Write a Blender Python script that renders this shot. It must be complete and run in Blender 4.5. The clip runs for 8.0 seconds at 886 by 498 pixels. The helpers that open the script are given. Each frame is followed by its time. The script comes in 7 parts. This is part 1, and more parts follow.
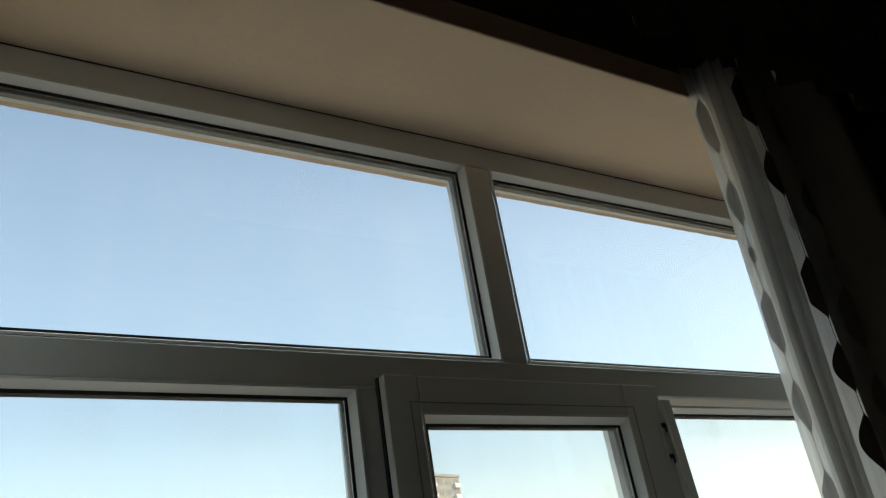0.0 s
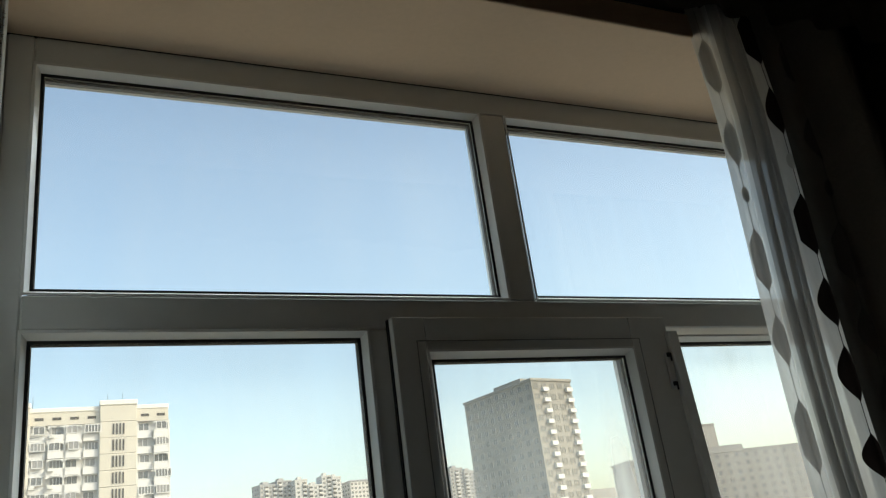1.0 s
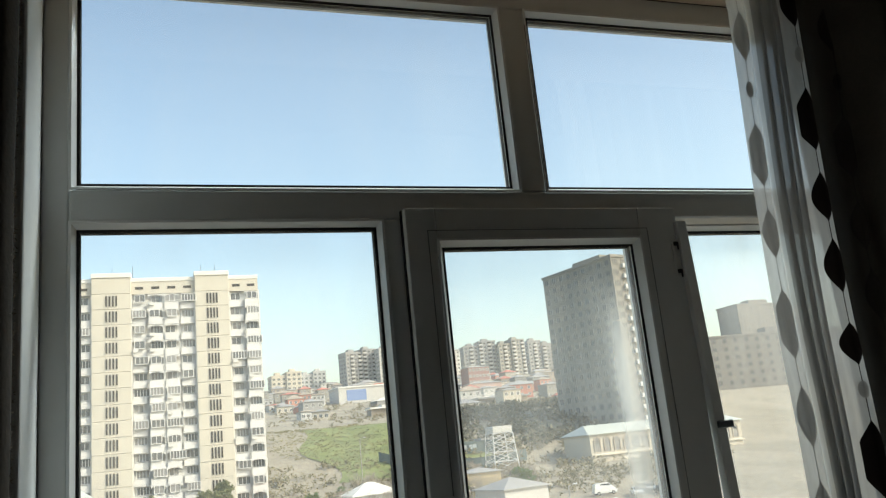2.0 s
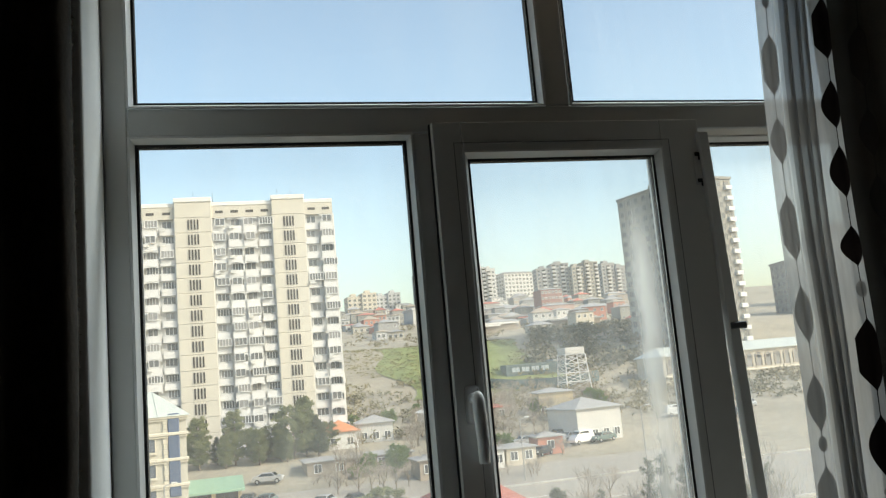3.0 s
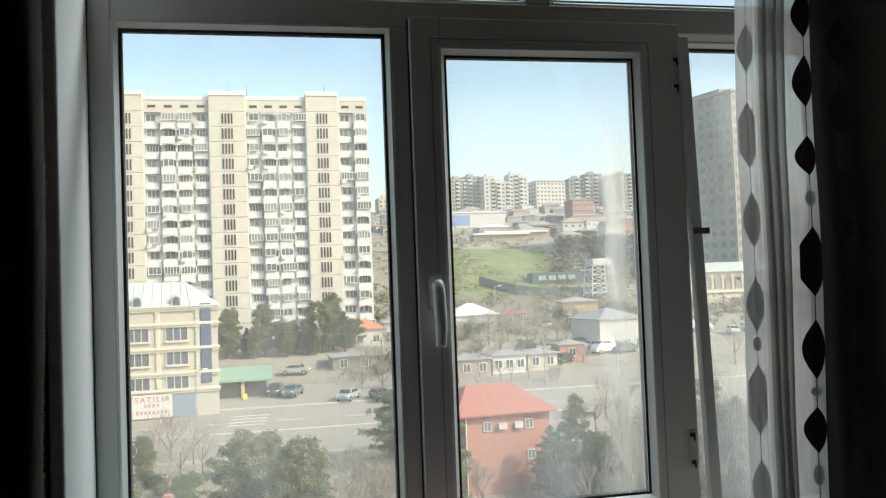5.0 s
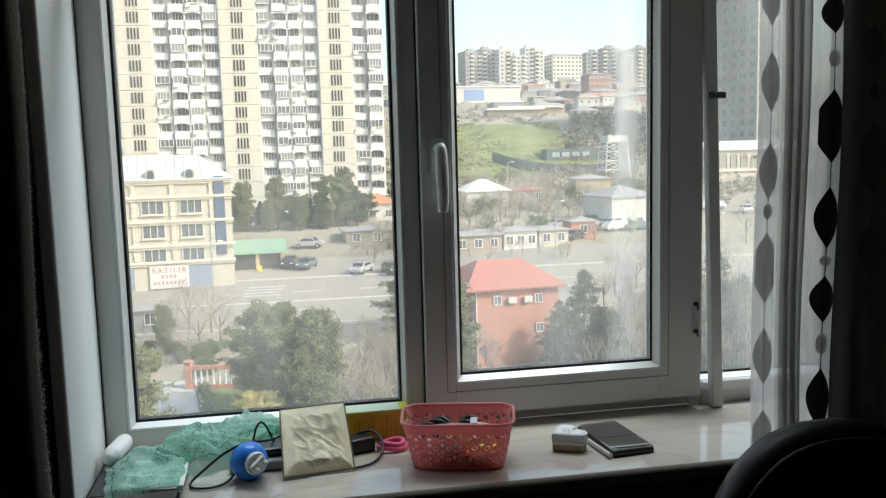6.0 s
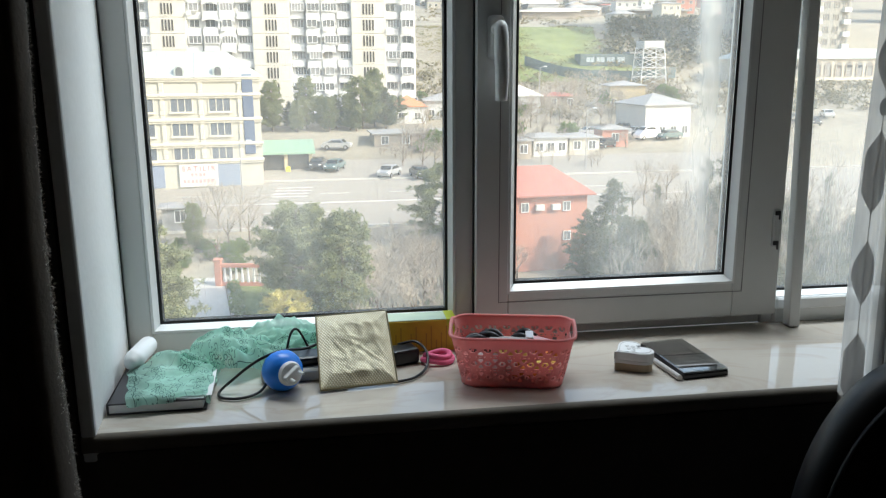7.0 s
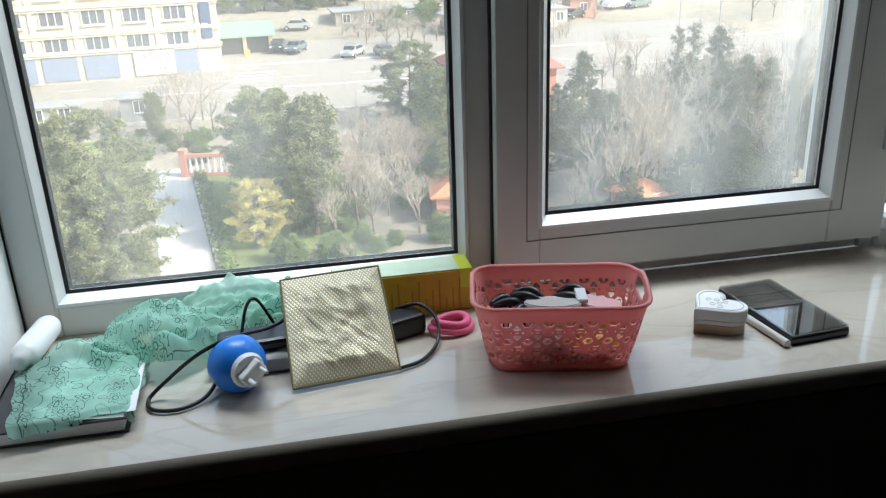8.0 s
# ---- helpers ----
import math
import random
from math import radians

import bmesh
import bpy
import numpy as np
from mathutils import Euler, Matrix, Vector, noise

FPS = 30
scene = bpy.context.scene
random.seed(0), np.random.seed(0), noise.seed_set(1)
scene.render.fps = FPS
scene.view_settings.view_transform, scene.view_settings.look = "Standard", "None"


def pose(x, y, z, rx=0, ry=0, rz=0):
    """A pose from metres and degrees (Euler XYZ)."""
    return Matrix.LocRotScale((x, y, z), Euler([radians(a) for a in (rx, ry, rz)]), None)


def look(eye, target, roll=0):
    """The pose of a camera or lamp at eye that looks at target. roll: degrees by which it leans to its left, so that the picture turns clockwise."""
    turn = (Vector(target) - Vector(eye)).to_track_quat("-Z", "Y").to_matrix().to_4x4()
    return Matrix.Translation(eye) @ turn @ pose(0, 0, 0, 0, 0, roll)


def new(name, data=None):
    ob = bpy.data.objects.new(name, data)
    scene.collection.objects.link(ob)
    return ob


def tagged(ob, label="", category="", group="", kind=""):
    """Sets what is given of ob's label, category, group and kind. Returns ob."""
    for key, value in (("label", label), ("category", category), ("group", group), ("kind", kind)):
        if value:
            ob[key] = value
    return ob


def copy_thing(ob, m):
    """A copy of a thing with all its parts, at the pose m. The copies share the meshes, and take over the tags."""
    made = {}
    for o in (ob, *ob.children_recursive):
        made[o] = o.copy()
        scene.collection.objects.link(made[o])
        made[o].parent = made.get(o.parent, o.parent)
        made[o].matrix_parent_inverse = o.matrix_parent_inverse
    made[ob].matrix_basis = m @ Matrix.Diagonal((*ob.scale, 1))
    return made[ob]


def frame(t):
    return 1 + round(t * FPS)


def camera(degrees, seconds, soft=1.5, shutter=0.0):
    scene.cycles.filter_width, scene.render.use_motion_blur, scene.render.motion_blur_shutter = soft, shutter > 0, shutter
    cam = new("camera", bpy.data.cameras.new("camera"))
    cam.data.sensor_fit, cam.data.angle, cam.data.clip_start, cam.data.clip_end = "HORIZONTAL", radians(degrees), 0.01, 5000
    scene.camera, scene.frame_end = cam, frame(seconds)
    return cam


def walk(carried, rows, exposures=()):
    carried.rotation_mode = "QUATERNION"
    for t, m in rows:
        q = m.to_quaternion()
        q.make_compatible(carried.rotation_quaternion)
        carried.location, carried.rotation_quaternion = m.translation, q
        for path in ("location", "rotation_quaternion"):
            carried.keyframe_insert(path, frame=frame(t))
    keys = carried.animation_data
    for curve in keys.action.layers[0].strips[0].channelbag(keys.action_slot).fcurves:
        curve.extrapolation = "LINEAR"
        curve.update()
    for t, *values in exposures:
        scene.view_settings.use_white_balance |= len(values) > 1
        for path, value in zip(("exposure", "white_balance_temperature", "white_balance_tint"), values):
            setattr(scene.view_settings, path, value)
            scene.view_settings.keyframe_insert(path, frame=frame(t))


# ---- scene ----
cam = camera(56.3, 8.0, 1.25)
PATH = [
    (0, (-0.046, -1.023, 1.524), (0.995, 0.437, 2.41), -9.7),
    (0.5, (-0.039, -1.127, 1.512), (0.947, 0.439, 2.271), -9.8),
    (1, (0.04, -1.217, 1.513), (0.871, 0.452, 2.237), -8.0),
    (1.5, (0.132, -1.291, 1.493), (0.806, 0.476, 2.145), -5.7),
    (1.7, (0.111, -1.309, 1.506), (0.792, 0.483, 2.074), -5.9),
    (2.8, (0.151, -1.465, 1.449), (0.664, 0.442, 1.765), -5.6),
    (3, (0.163, -1.472, 1.444), (0.644, 0.447, 1.74), -5.0),
    (3.5, (0.187, -1.541, 1.438), (0.624, 0.394, 1.69), -4.5),
    (3.7, (0.210, -1.541, 1.437), (0.641, 0.399, 1.681), -4.4),
    (4, (0.245, -1.54, 1.435), (0.671, 0.406, 1.613), -3.3),
    (4.2, (0.245, -1.525, 1.393), (0.683, 0.416, 1.598), -3.5),
    (5.3, (0.271, -1.558, 1.413), (0.658, 0.404, 1.422), -1.8),
    (5.5, (0.275, -1.552, 1.411), (0.658, 0.411, 1.386), -1.9),
    (5.7, (0.281, -1.538, 1.401), (0.658, 0.422, 1.320), -1.9),
    (6, (0.289, -1.516, 1.387), (0.647, 0.439, 1.161), -1.5),
    (6.2, (0.291, -1.496, 1.377), (0.635, 0.453, 1.052), -0.9),
    (6.5, (0.295, -1.467, 1.363), (0.61, 0.474, 0.996), -0.5),
    (7, (0.272, -1.359, 1.352), (0.556, 0.569, 0.902), -0.3),
    (7.5, (0.234, -1.16, 1.328), (0.521, 0.722, 0.714), -0.9),
    (7.7, (0.254, -1.085, 1.325), (0.533, 0.777, 0.621), -1.6),
    (8, (0.283, -0.973, 1.32), (0.616, 0.86, 0.594), -2.1),
]
walk(cam, [(t, look(eye, target, roll)) for t, eye, target, roll in PATH],
     [(0, 1.59, 7350, 7), (0.5, 1.50, 7310, 7), (1.5, 1.55, 7250, 7), (3.0, 1.48, 7170, 8), (3.5, 1.49, 7150, 8), (5.5, 1.60, 7000, 9), (6.5, 1.82, 6850, 10), (7.5, 2.12, 6750, 10), (8.0, 2.18, 6700, 10)])

# ---------------------------------------------------------------- world and light
SUN_DIR = Vector((0.70, -0.47, 0.60)).normalized()
world = bpy.data.worlds.new("world")
scene.world = world
world.use_nodes = True
_wn = world.node_tree
_sky = _wn.nodes.new("ShaderNodeTexSky")
_sky.sky_type = "NISHITA"
_sky.sun_disc = False
_sky.sun_elevation = math.asin(SUN_DIR.z)
_sky.sun_rotation = math.atan2(SUN_DIR.x, SUN_DIR.y)
_sky.air_density, _sky.dust_density, _sky.ozone_density = 1.15, 2.6, 0.2
_air = _wn.nodes.new("ShaderNodeMix")      # spring haze of a dry town: a little less red in the sky
_air.data_type, _air.blend_type = "RGBA", "MULTIPLY"
_air.inputs[0].default_value = 1.0
_air.inputs[7].default_value = (0.96, 0.99, 0.995, 1)
_wn.links.new(_sky.outputs[0], _air.inputs[6])
_wn.links.new(_air.outputs[2], _wn.nodes["Background"].inputs[0])
_wn.nodes["Background"].inputs[1].default_value = 0.108
sun = new("sun", bpy.data.lights.new("sun", "SUN"))
sun.data.energy, sun.data.angle, sun.data.color = 1.3, radians(0.6), (1.0, 0.95, 0.87)
sun.matrix_world = look(SUN_DIR * 100, (0, 0, 0))
# fill lamp added unseen outside, above the window's opening, to brighten the sill like upper sky
fill_lamp = new("window_fill", bpy.data.lights.new("window_fill", "AREA"))
fill_lamp.data.shape, fill_lamp.data.size, fill_lamp.data.size_y = "RECTANGLE", 2.8, 0.7
fill_lamp.data.energy, fill_lamp.data.color = 29, (0.82, 0.93, 1.0)
fill_lamp.matrix_world = pose(1.25, 0.62, 3.15, -20)


# ---------------------------------------------------------------- materials
def mat(name, col, rough=0.6, metal=0.0, var=0.15, scale=8.0, fine=60.0, bump=0.0, tint=None, obj_var=0.0, spec=0.5, coat=0.0, bump_scale=None):
    """Principled material with colour variation at two scales and a fine relief."""
    m = bpy.data.materials.new(name)
    m.use_nodes = True
    nt = m.node_tree
    n, l = nt.nodes, nt.links
    b = n["Principled BSDF"]
    b.inputs["Roughness"].default_value = rough
    b.inputs["Metallic"].default_value = metal
    b.inputs["Specular IOR Level"].default_value = spec
    b.inputs["Coat Weight"].default_value = coat
    tc = n.new("ShaderNodeTexCoord")
    n1 = n.new("ShaderNodeTexNoise")
    n1.inputs["Scale"].default_value, n1.inputs["Detail"].default_value = scale, 4
    n2 = n.new("ShaderNodeTexNoise")
    n2.inputs["Scale"].default_value, n2.inputs["Detail"].default_value = fine, 3
    l.new(tc.outputs["Object"], n1.inputs["Vector"])
    l.new(tc.outputs["Object"], n2.inputs["Vector"])
    add = n.new("ShaderNodeMath")
    add.operation = "MULTIPLY_ADD"
    add.inputs[1].default_value, add.inputs[2].default_value = 0.4, 0.3
    l.new(n2.outputs[0], add.inputs[0])
    mul = n.new("ShaderNodeMath")
    mul.operation = "MULTIPLY_ADD"
    mul.inputs[1].default_value = 0.6
    l.new(n1.outputs[0], mul.inputs[0])
    l.new(add.outputs[0], mul.inputs[2])
    src = mul.outputs[0]
    if obj_var:
        oi = n.new("ShaderNodeObjectInfo")
        ov = n.new("ShaderNodeMath")
        ov.operation = "MULTIPLY_ADD"
        ov.inputs[1].default_value = obj_var
        l.new(oi.outputs["Random"], ov.inputs[0])
        l.new(src, ov.inputs[2])
        src = ov.outputs[0]
    ramp = n.new("ShaderNodeValToRGB")
    c2 = tint or col
    ramp.color_ramp.elements[0].position, ramp.color_ramp.elements[1].position = 0.35, 0.95
    ramp.color_ramp.elements[0].color = (*[c * (1 - var) for c in col], 1)
    ramp.color_ramp.elements[1].color = (*[min(1, c * (1 + var * 0.5)) for c in c2], 1)
    l.new(src, ramp.inputs[0])
    l.new(ramp.outputs[0], b.inputs["Base Color"])
    if bump:
        bp = n.new("ShaderNodeBump")
        bp.inputs["Strength"].default_value = bump
        bp.inputs["Distance"].default_value = 0.3 / (bump_scale or fine)
        l.new(n2.outputs[0], bp.inputs["Height"])
        l.new(bp.outputs[0], b.inputs["Normal"])
    return m


def glass(name, haze, streak_x=None, streak_w=0.1, gloss=0.06):
    """A dusty pane: clear, faintly mirroring, with a veil of dust that scatters daylight and an optional cloudy run."""
    m = bpy.data.materials.new(name)
    m.use_nodes = True
    nt = m.node_tree
    n, l = nt.nodes, nt.links
    out = n["Material Output"]
    n.remove(n["Principled BSDF"])
    clear = n.new("ShaderNodeBsdfTransparent")
    clear.inputs[0].default_value = (0.95, 0.97, 0.97, 1)
    gl = n.new("ShaderNodeBsdfGlossy")
    gl.inputs["Roughness"].default_value = 0.02
    fr = n.new("ShaderNodeLayerWeight")
    fr.inputs[0].default_value = gloss
    mx = n.new("ShaderNodeMixShader")
    l.new(fr.outputs["Facing"], mx.inputs[0])
    l.new(clear.outputs[0], mx.inputs[1])
    l.new(gl.outputs[0], mx.inputs[2])
    dust = n.new("ShaderNodeBsdfTranslucent")
    dust.inputs[0].default_value = (0.90, 0.87, 0.81, 1)
    tc = n.new("ShaderNodeTexCoord")
    noi = n.new("ShaderNodeTexNoise")
    mp = n.new("ShaderNodeMapping")
    mp.inputs["Scale"].default_value = (9, 9, 2.2)
    l.new(tc.outputs["Object"], mp.inputs[0])
    l.new(mp.outputs[0], noi.inputs["Vector"])
    noi.inputs["Scale"].default_value, noi.inputs["Detail"].default_value = 1.0, 6
    rmp = n.new("ShaderNodeMapRange")
    rmp.inputs["From Min"].default_value, rmp.inputs["From Max"].default_value = 0.3, 0.75
    rmp.inputs["To Min"].default_value, rmp.inputs["To Max"].default_value = haze * 0.5, haze * 1.5
    l.new(noi.outputs[0], rmp.inputs[0])
    spz = n.new("ShaderNodeSeparateXYZ")
    l.new(tc.outputs["Object"], spz.inputs[0])
    low = n.new("ShaderNodeMapRange")       # dust and dried rain gather on the lower half
    low.interpolation_type = "SMOOTHSTEP"
    low.inputs["From Min"].default_value, low.inputs["From Max"].default_value = 1.55, 0.98
    low.inputs["To Min"].default_value, low.inputs["To Max"].default_value = 1.0, 1.6
    l.new(spz.outputs[2], low.inputs[0])
    dirt = n.new("ShaderNodeMath")
    dirt.operation = "MULTIPLY"
    l.new(rmp.outputs[0], dirt.inputs[0])
    l.new(low.outputs[0], dirt.inputs[1])
    run = n.new("ShaderNodeTexNoise")       # thin tracks of dried rain
    rm = n.new("ShaderNodeMapping")
    rm.inputs["Scale"].default_value = (130, 130, 4.5)
    l.new(tc.outputs["Object"], rm.inputs[0])
    l.new(rm.outputs[0], run.inputs["Vector"])
    run.inputs["Detail"].default_value = 3
    rr = n.new("ShaderNodeMapRange")
    rr.inputs["From Min"].default_value, rr.inputs["From Max"].default_value = 0.58, 0.74
    rr.inputs["To Min"].default_value, rr.inputs["To Max"].default_value = 0.0, haze * 1.3
    l.new(run.outputs[0], rr.inputs[0])
    deep = n.new("ShaderNodeMapRange")
    deep.inputs["From Min"].default_value, deep.inputs["From Max"].default_value = 1.5, 1.1
    l.new(spz.outputs[2], deep.inputs[0])
    trk = n.new("ShaderNodeMath")
    trk.operation = "MULTIPLY_ADD"
    l.new(rr.outputs[0], trk.inputs[0])
    l.new(deep.outputs[0], trk.inputs[1])
    l.new(dirt.outputs[0], trk.inputs[2])
    fac = trk.outputs[0]
    if streak_x is not None:
        sp = n.new("ShaderNodeSeparateXYZ")
        l.new(tc.outputs["Object"], sp.inputs[0])
        wob = n.new("ShaderNodeTexNoise")
        wm = n.new("ShaderNodeMapping")
        wm.inputs["Scale"].default_value = (3.5, 1, 1.3)
        l.new(tc.outputs["Object"], wm.inputs[0])
        l.new(wm.outputs[0], wob.inputs["Vector"])
        wob.inputs["Detail"].default_value = 5
        dx = n.new("ShaderNodeMath")
        dx.operation = "SUBTRACT"
        l.new(sp.outputs[0], dx.inputs[0])
        dx.inputs[1].default_value = streak_x
        wadd = n.new("ShaderNodeMath")
        wadd.operation = "MULTIPLY_ADD"
        wadd.inputs[1].default_value = 0.05
        l.new(wob.outputs[0], wadd.inputs[0])
        l.new(dx.outputs[0], wadd.inputs[2])
        ab = n.new("ShaderNodeMath")
        ab.operation = "ABSOLUTE"
        l.new(wadd.outputs[0], ab.inputs[0])
        sm = n.new("ShaderNodeMapRange")
        sm.interpolation_type = "SMOOTHSTEP"
        sm.inputs["From Min"].default_value, sm.inputs["From Max"].default_value = 0.0, streak_w
        sm.inputs["To Min"].default_value, sm.inputs["To Max"].default_value = 0.30, 0.0
        l.new(ab.outputs[0], sm.inputs[0])
        mm = n.new("ShaderNodeMath")
        mm.operation = "MULTIPLY"
        l.new(sm.outputs[0], mm.inputs[0])
        wr = n.new("ShaderNodeMapRange")
        wr.inputs["From Min"].default_value, wr.inputs["From Max"].default_value = 0.05, 0.55
        l.new(wob.outputs[0], wr.inputs[0])
        l.new(wr.outputs[0], mm.inputs[1])
        hz = n.new("ShaderNodeMapRange")        # the run starts below a rounded top and thins out downwards
        hz.interpolation_type = "SMOOTHSTEP"
        hz.inputs["From Min"].default_value, hz.inputs["From Max"].default_value = 1.80, 1.60
        l.new(sp.outputs[2], hz.inputs[0])
        lo = n.new("ShaderNodeMapRange")
        lo.inputs["From Min"].default_value, lo.inputs["From Max"].default_value = 0.95, 1.45
        lo.inputs["To Min"].default_value, lo.inputs["To Max"].default_value = 0.35, 1.0
        l.new(sp.outputs[2], lo.inputs[0])
        m3 = n.new("ShaderNodeMath")
        m3.operation = "MULTIPLY"
        l.new(hz.outputs[0], m3.inputs[0])
        l.new(lo.outputs[0], m3.inputs[1])
        m4 = n.new("ShaderNodeMath")
        m4.operation = "MULTIPLY"
        l.new(mm.outputs[0], m4.inputs[0])
        l.new(m3.outputs[0], m4.inputs[1])
        mm = m4
        ad = n.new("ShaderNodeMath")
        ad.operation = "ADD"
        ad.use_clamp = True
        l.new(mm.outputs[0], ad.inputs[0])
        l.new(fac, ad.inputs[1])
        fac = ad.outputs[0]
    fin = n.new("ShaderNodeMixShader")
    l.new(fac, fin.inputs[0])
    l.new(mx.outputs[0], fin.inputs[1])
    l.new(dust.outputs[0], fin.inputs[2])
    l.new(fin.outputs[0], out.inputs[0])
    return m


def cloth(name, col, trans=0.5, alpha=0.0, rough=0.9):
    """Woven cloth that lets light through; alpha is the share of open weave."""
    m = bpy.data.materials.new(name)
    m.use_nodes = True
    nt = m.node_tree
    n, l = nt.nodes, nt.links
    out = n["Material Output"]
    n.remove(n["Principled BSDF"])
    tc = n.new("ShaderNodeTexCoord")
    w = n.new("ShaderNodeTexNoise")
    w.inputs["Scale"].default_value, w.inputs["Detail"].default_value = 35, 5
    mp = n.new("ShaderNodeMapping")
    mp.inputs["Scale"].default_value = (4, 4, 0.4)
    l.new(tc.outputs["Object"], mp.inputs[0])
    l.new(mp.outputs[0], w.inputs["Vector"])
    rp = n.new("ShaderNodeValToRGB")
    rp.color_ramp.elements[0].position, rp.color_ramp.elements[1].position = 0.3, 0.7
    rp.color_ramp.elements[0].color = (*[c * 0.86 for c in col], 1)
    rp.color_ramp.elements[1].color = (*col, 1)
    l.new(w.outputs[0], rp.inputs[0])
    d = n.new("ShaderNodeBsdfDiffuse")
    t = n.new("ShaderNodeBsdfTranslucent")
    l.new(rp.outputs[0], d.inputs[0])
    l.new(rp.outputs[0], t.inputs[0])
    m1 = n.new("ShaderNodeMixShader")
    m1.inputs[0].default_value = trans
    l.new(d.outputs[0], m1.inputs[1])
    l.new(t.outputs[0], m1.inputs[2])
    tr = n.new("ShaderNodeBsdfTransparent")
    m2 = n.new("ShaderNodeMixShader")
    m2.inputs[0].default_value = alpha
    l.new(m1.outputs[0], m2.inputs[1])
    l.new(tr.outputs[0], m2.inputs[2])
    l.new(m2.outputs[0], out.inputs[0])
    return m


M_PVC = mat("white_pvc", (0.70, 0.71, 0.70), 0.38, var=0.06, scale=3, fine=40)
M_BEAD = mat("white_bead", (0.82, 0.83, 0.83), 0.3, var=0.05, scale=5, fine=50)
M_GASKET = mat("black_gasket", (0.012, 0.012, 0.014), 0.6)
M_GLASS = glass("window_glass", 0.088)
M_GLASS_TOP = glass("cleaner_glass", 0.045)
M_GLASS_SASH = glass("smeared_glass", 0.105, 0.955, 0.055)
M_GLASS_SIDE = glass("dusty_glass", 0.14)
M_PLASTER = mat("reveal_plaster", (0.78, 0.80, 0.80), 0.8, var=0.10, scale=5, fine=90, bump=0.15)
M_SOFFIT = mat("soffit_plaster", (0.66, 0.51, 0.385), 0.85, var=0.10, scale=3, fine=90, bump=0.15)
# wallpaper colour kept near black to hold the shade round the window
M_WALL = mat("shaded_wallpaper", (0.055, 0.048, 0.043), 0.85, var=0.25, scale=4, fine=60, bump=0.1)
# pale tone of the unseen walls, chosen to bounce daylight onto the frame
M_ROOM = mat("bounce_wallpaper", (0.33, 0.30, 0.27), 0.85, var=0.12, scale=4, fine=60)
M_EXT = mat("rough_stone_facing", (0.50, 0.35, 0.24), 0.9, var=0.25, scale=12, fine=90, bump=0.5)
M_CEIL = mat("ceiling_paint", (0.58, 0.56, 0.52), 0.9, var=0.1)
M_FLOOR = mat("brown_laminate", (0.05, 0.032, 0.02), 0.45, var=0.3, scale=4)
M_CURT = cloth("white_voile", (0.75, 0.745, 0.73), 0.70, 0.14)
# same voile, greyed to stand for the shade of its gathered layers
M_CURT_GREY = cloth("shaded_fold", (0.40, 0.39, 0.375), 0.55, 0.06)
M_OVAL_DARK = cloth("brown_print", (0.045, 0.033, 0.030), 0.25)
M_OVAL_GREY = cloth("grey_print", (0.46, 0.445, 0.43), 0.65)
M_DRAPE = mat("brown_velvet", (0.075, 0.06, 0.048), 0.95, var=0.35, scale=10, fine=160, bump=0.5)


def marble():
    m = mat("polished_marble", (0.53, 0.485, 0.43), 0.05, var=0.06, scale=4, fine=40, spec=0.9)
    nt = m.node_tree
    n, l = nt.nodes, nt.links
    tc = n.new("ShaderNodeTexCoord")
    mp = n.new("ShaderNodeMapping")
    mp.inputs["Rotation"].default_value = (0, 0, 0.6)
    mp.inputs["Scale"].default_value = (2.2, 5.5, 3)
    l.new(tc.outputs["Object"], mp.inputs[0])
    v = n.new("ShaderNodeTexNoise")
    v.inputs["Scale"].default_value, v.inputs["Detail"].default_value, v.inputs["Distortion"].default_value = 1.3, 8, 2.2
    l.new(mp.outputs[0], v.inputs["Vector"])
    r = n.new("ShaderNodeValToRGB")
    e = r.color_ramp.elements
    e[0].position, e[1].position = 0.455, 0.545
    e[0].color = e[1].color = (0, 0, 0, 1)
    mid = e.new(0.5)
    mid.color = (1, 1, 1, 1)
    l.new(v.outputs[0], r.inputs[0])
    mx = n.new("ShaderNodeMix")
    mx.data_type = "RGBA"
    fm = n.new("ShaderNodeMath")
    fm.operation = "MULTIPLY"
    fm.inputs[1].default_value = 0.30
    l.new(r.outputs[0], fm.inputs[0])
    l.new(fm.outputs[0], mx.inputs[0])
    b = n["Principled BSDF"]
    old = b.inputs["Base Color"].links[0].from_socket
    l.new(old, mx.inputs[6])
    mx.inputs[7].default_value = (0.42, 0.33, 0.26, 1)
    l.new(mx.outputs[2], b.inputs["Base Color"])
    return m


def let_through(m, col, fac):
    """Mixes light that passes through into a thin plastic or cloth."""
    n, l = m.node_tree.nodes, m.node_tree.links
    t = n.new("ShaderNodeBsdfTranslucent")
    t.inputs[0].default_value = (*col, 1)
    mx = n.new("ShaderNodeMixShader")
    mx.inputs[0].default_value = fac
    l.new(n["Principled BSDF"].outputs[0], mx.inputs[1])
    l.new(t.outputs[0], mx.inputs[2])
    l.new(mx.outputs[0], n["Material Output"].inputs[0])
    return m


M_MARBLE = marble()


# ---------------------------------------------------------------- mesh helpers
def box(bm, x0, x1, y0, y1, z0, z1, bev=0.0, seg=1):
    r = bmesh.ops.create_cube(bm, size=1)
    vs = r["verts"]
    for v in vs:
        v.co = Vector((x0 + (v.co.x + .5) * (x1 - x0), y0 + (v.co.y + .5) * (y1 - y0), z0 + (v.co.z + .5) * (z1 - z0)))
    if bev:
        es = list({e for v in vs for e in v.link_edges})
        bmesh.ops.bevel(bm, geom=es, offset=bev, segments=seg, affect="EDGES", profile=0.5)
    return vs


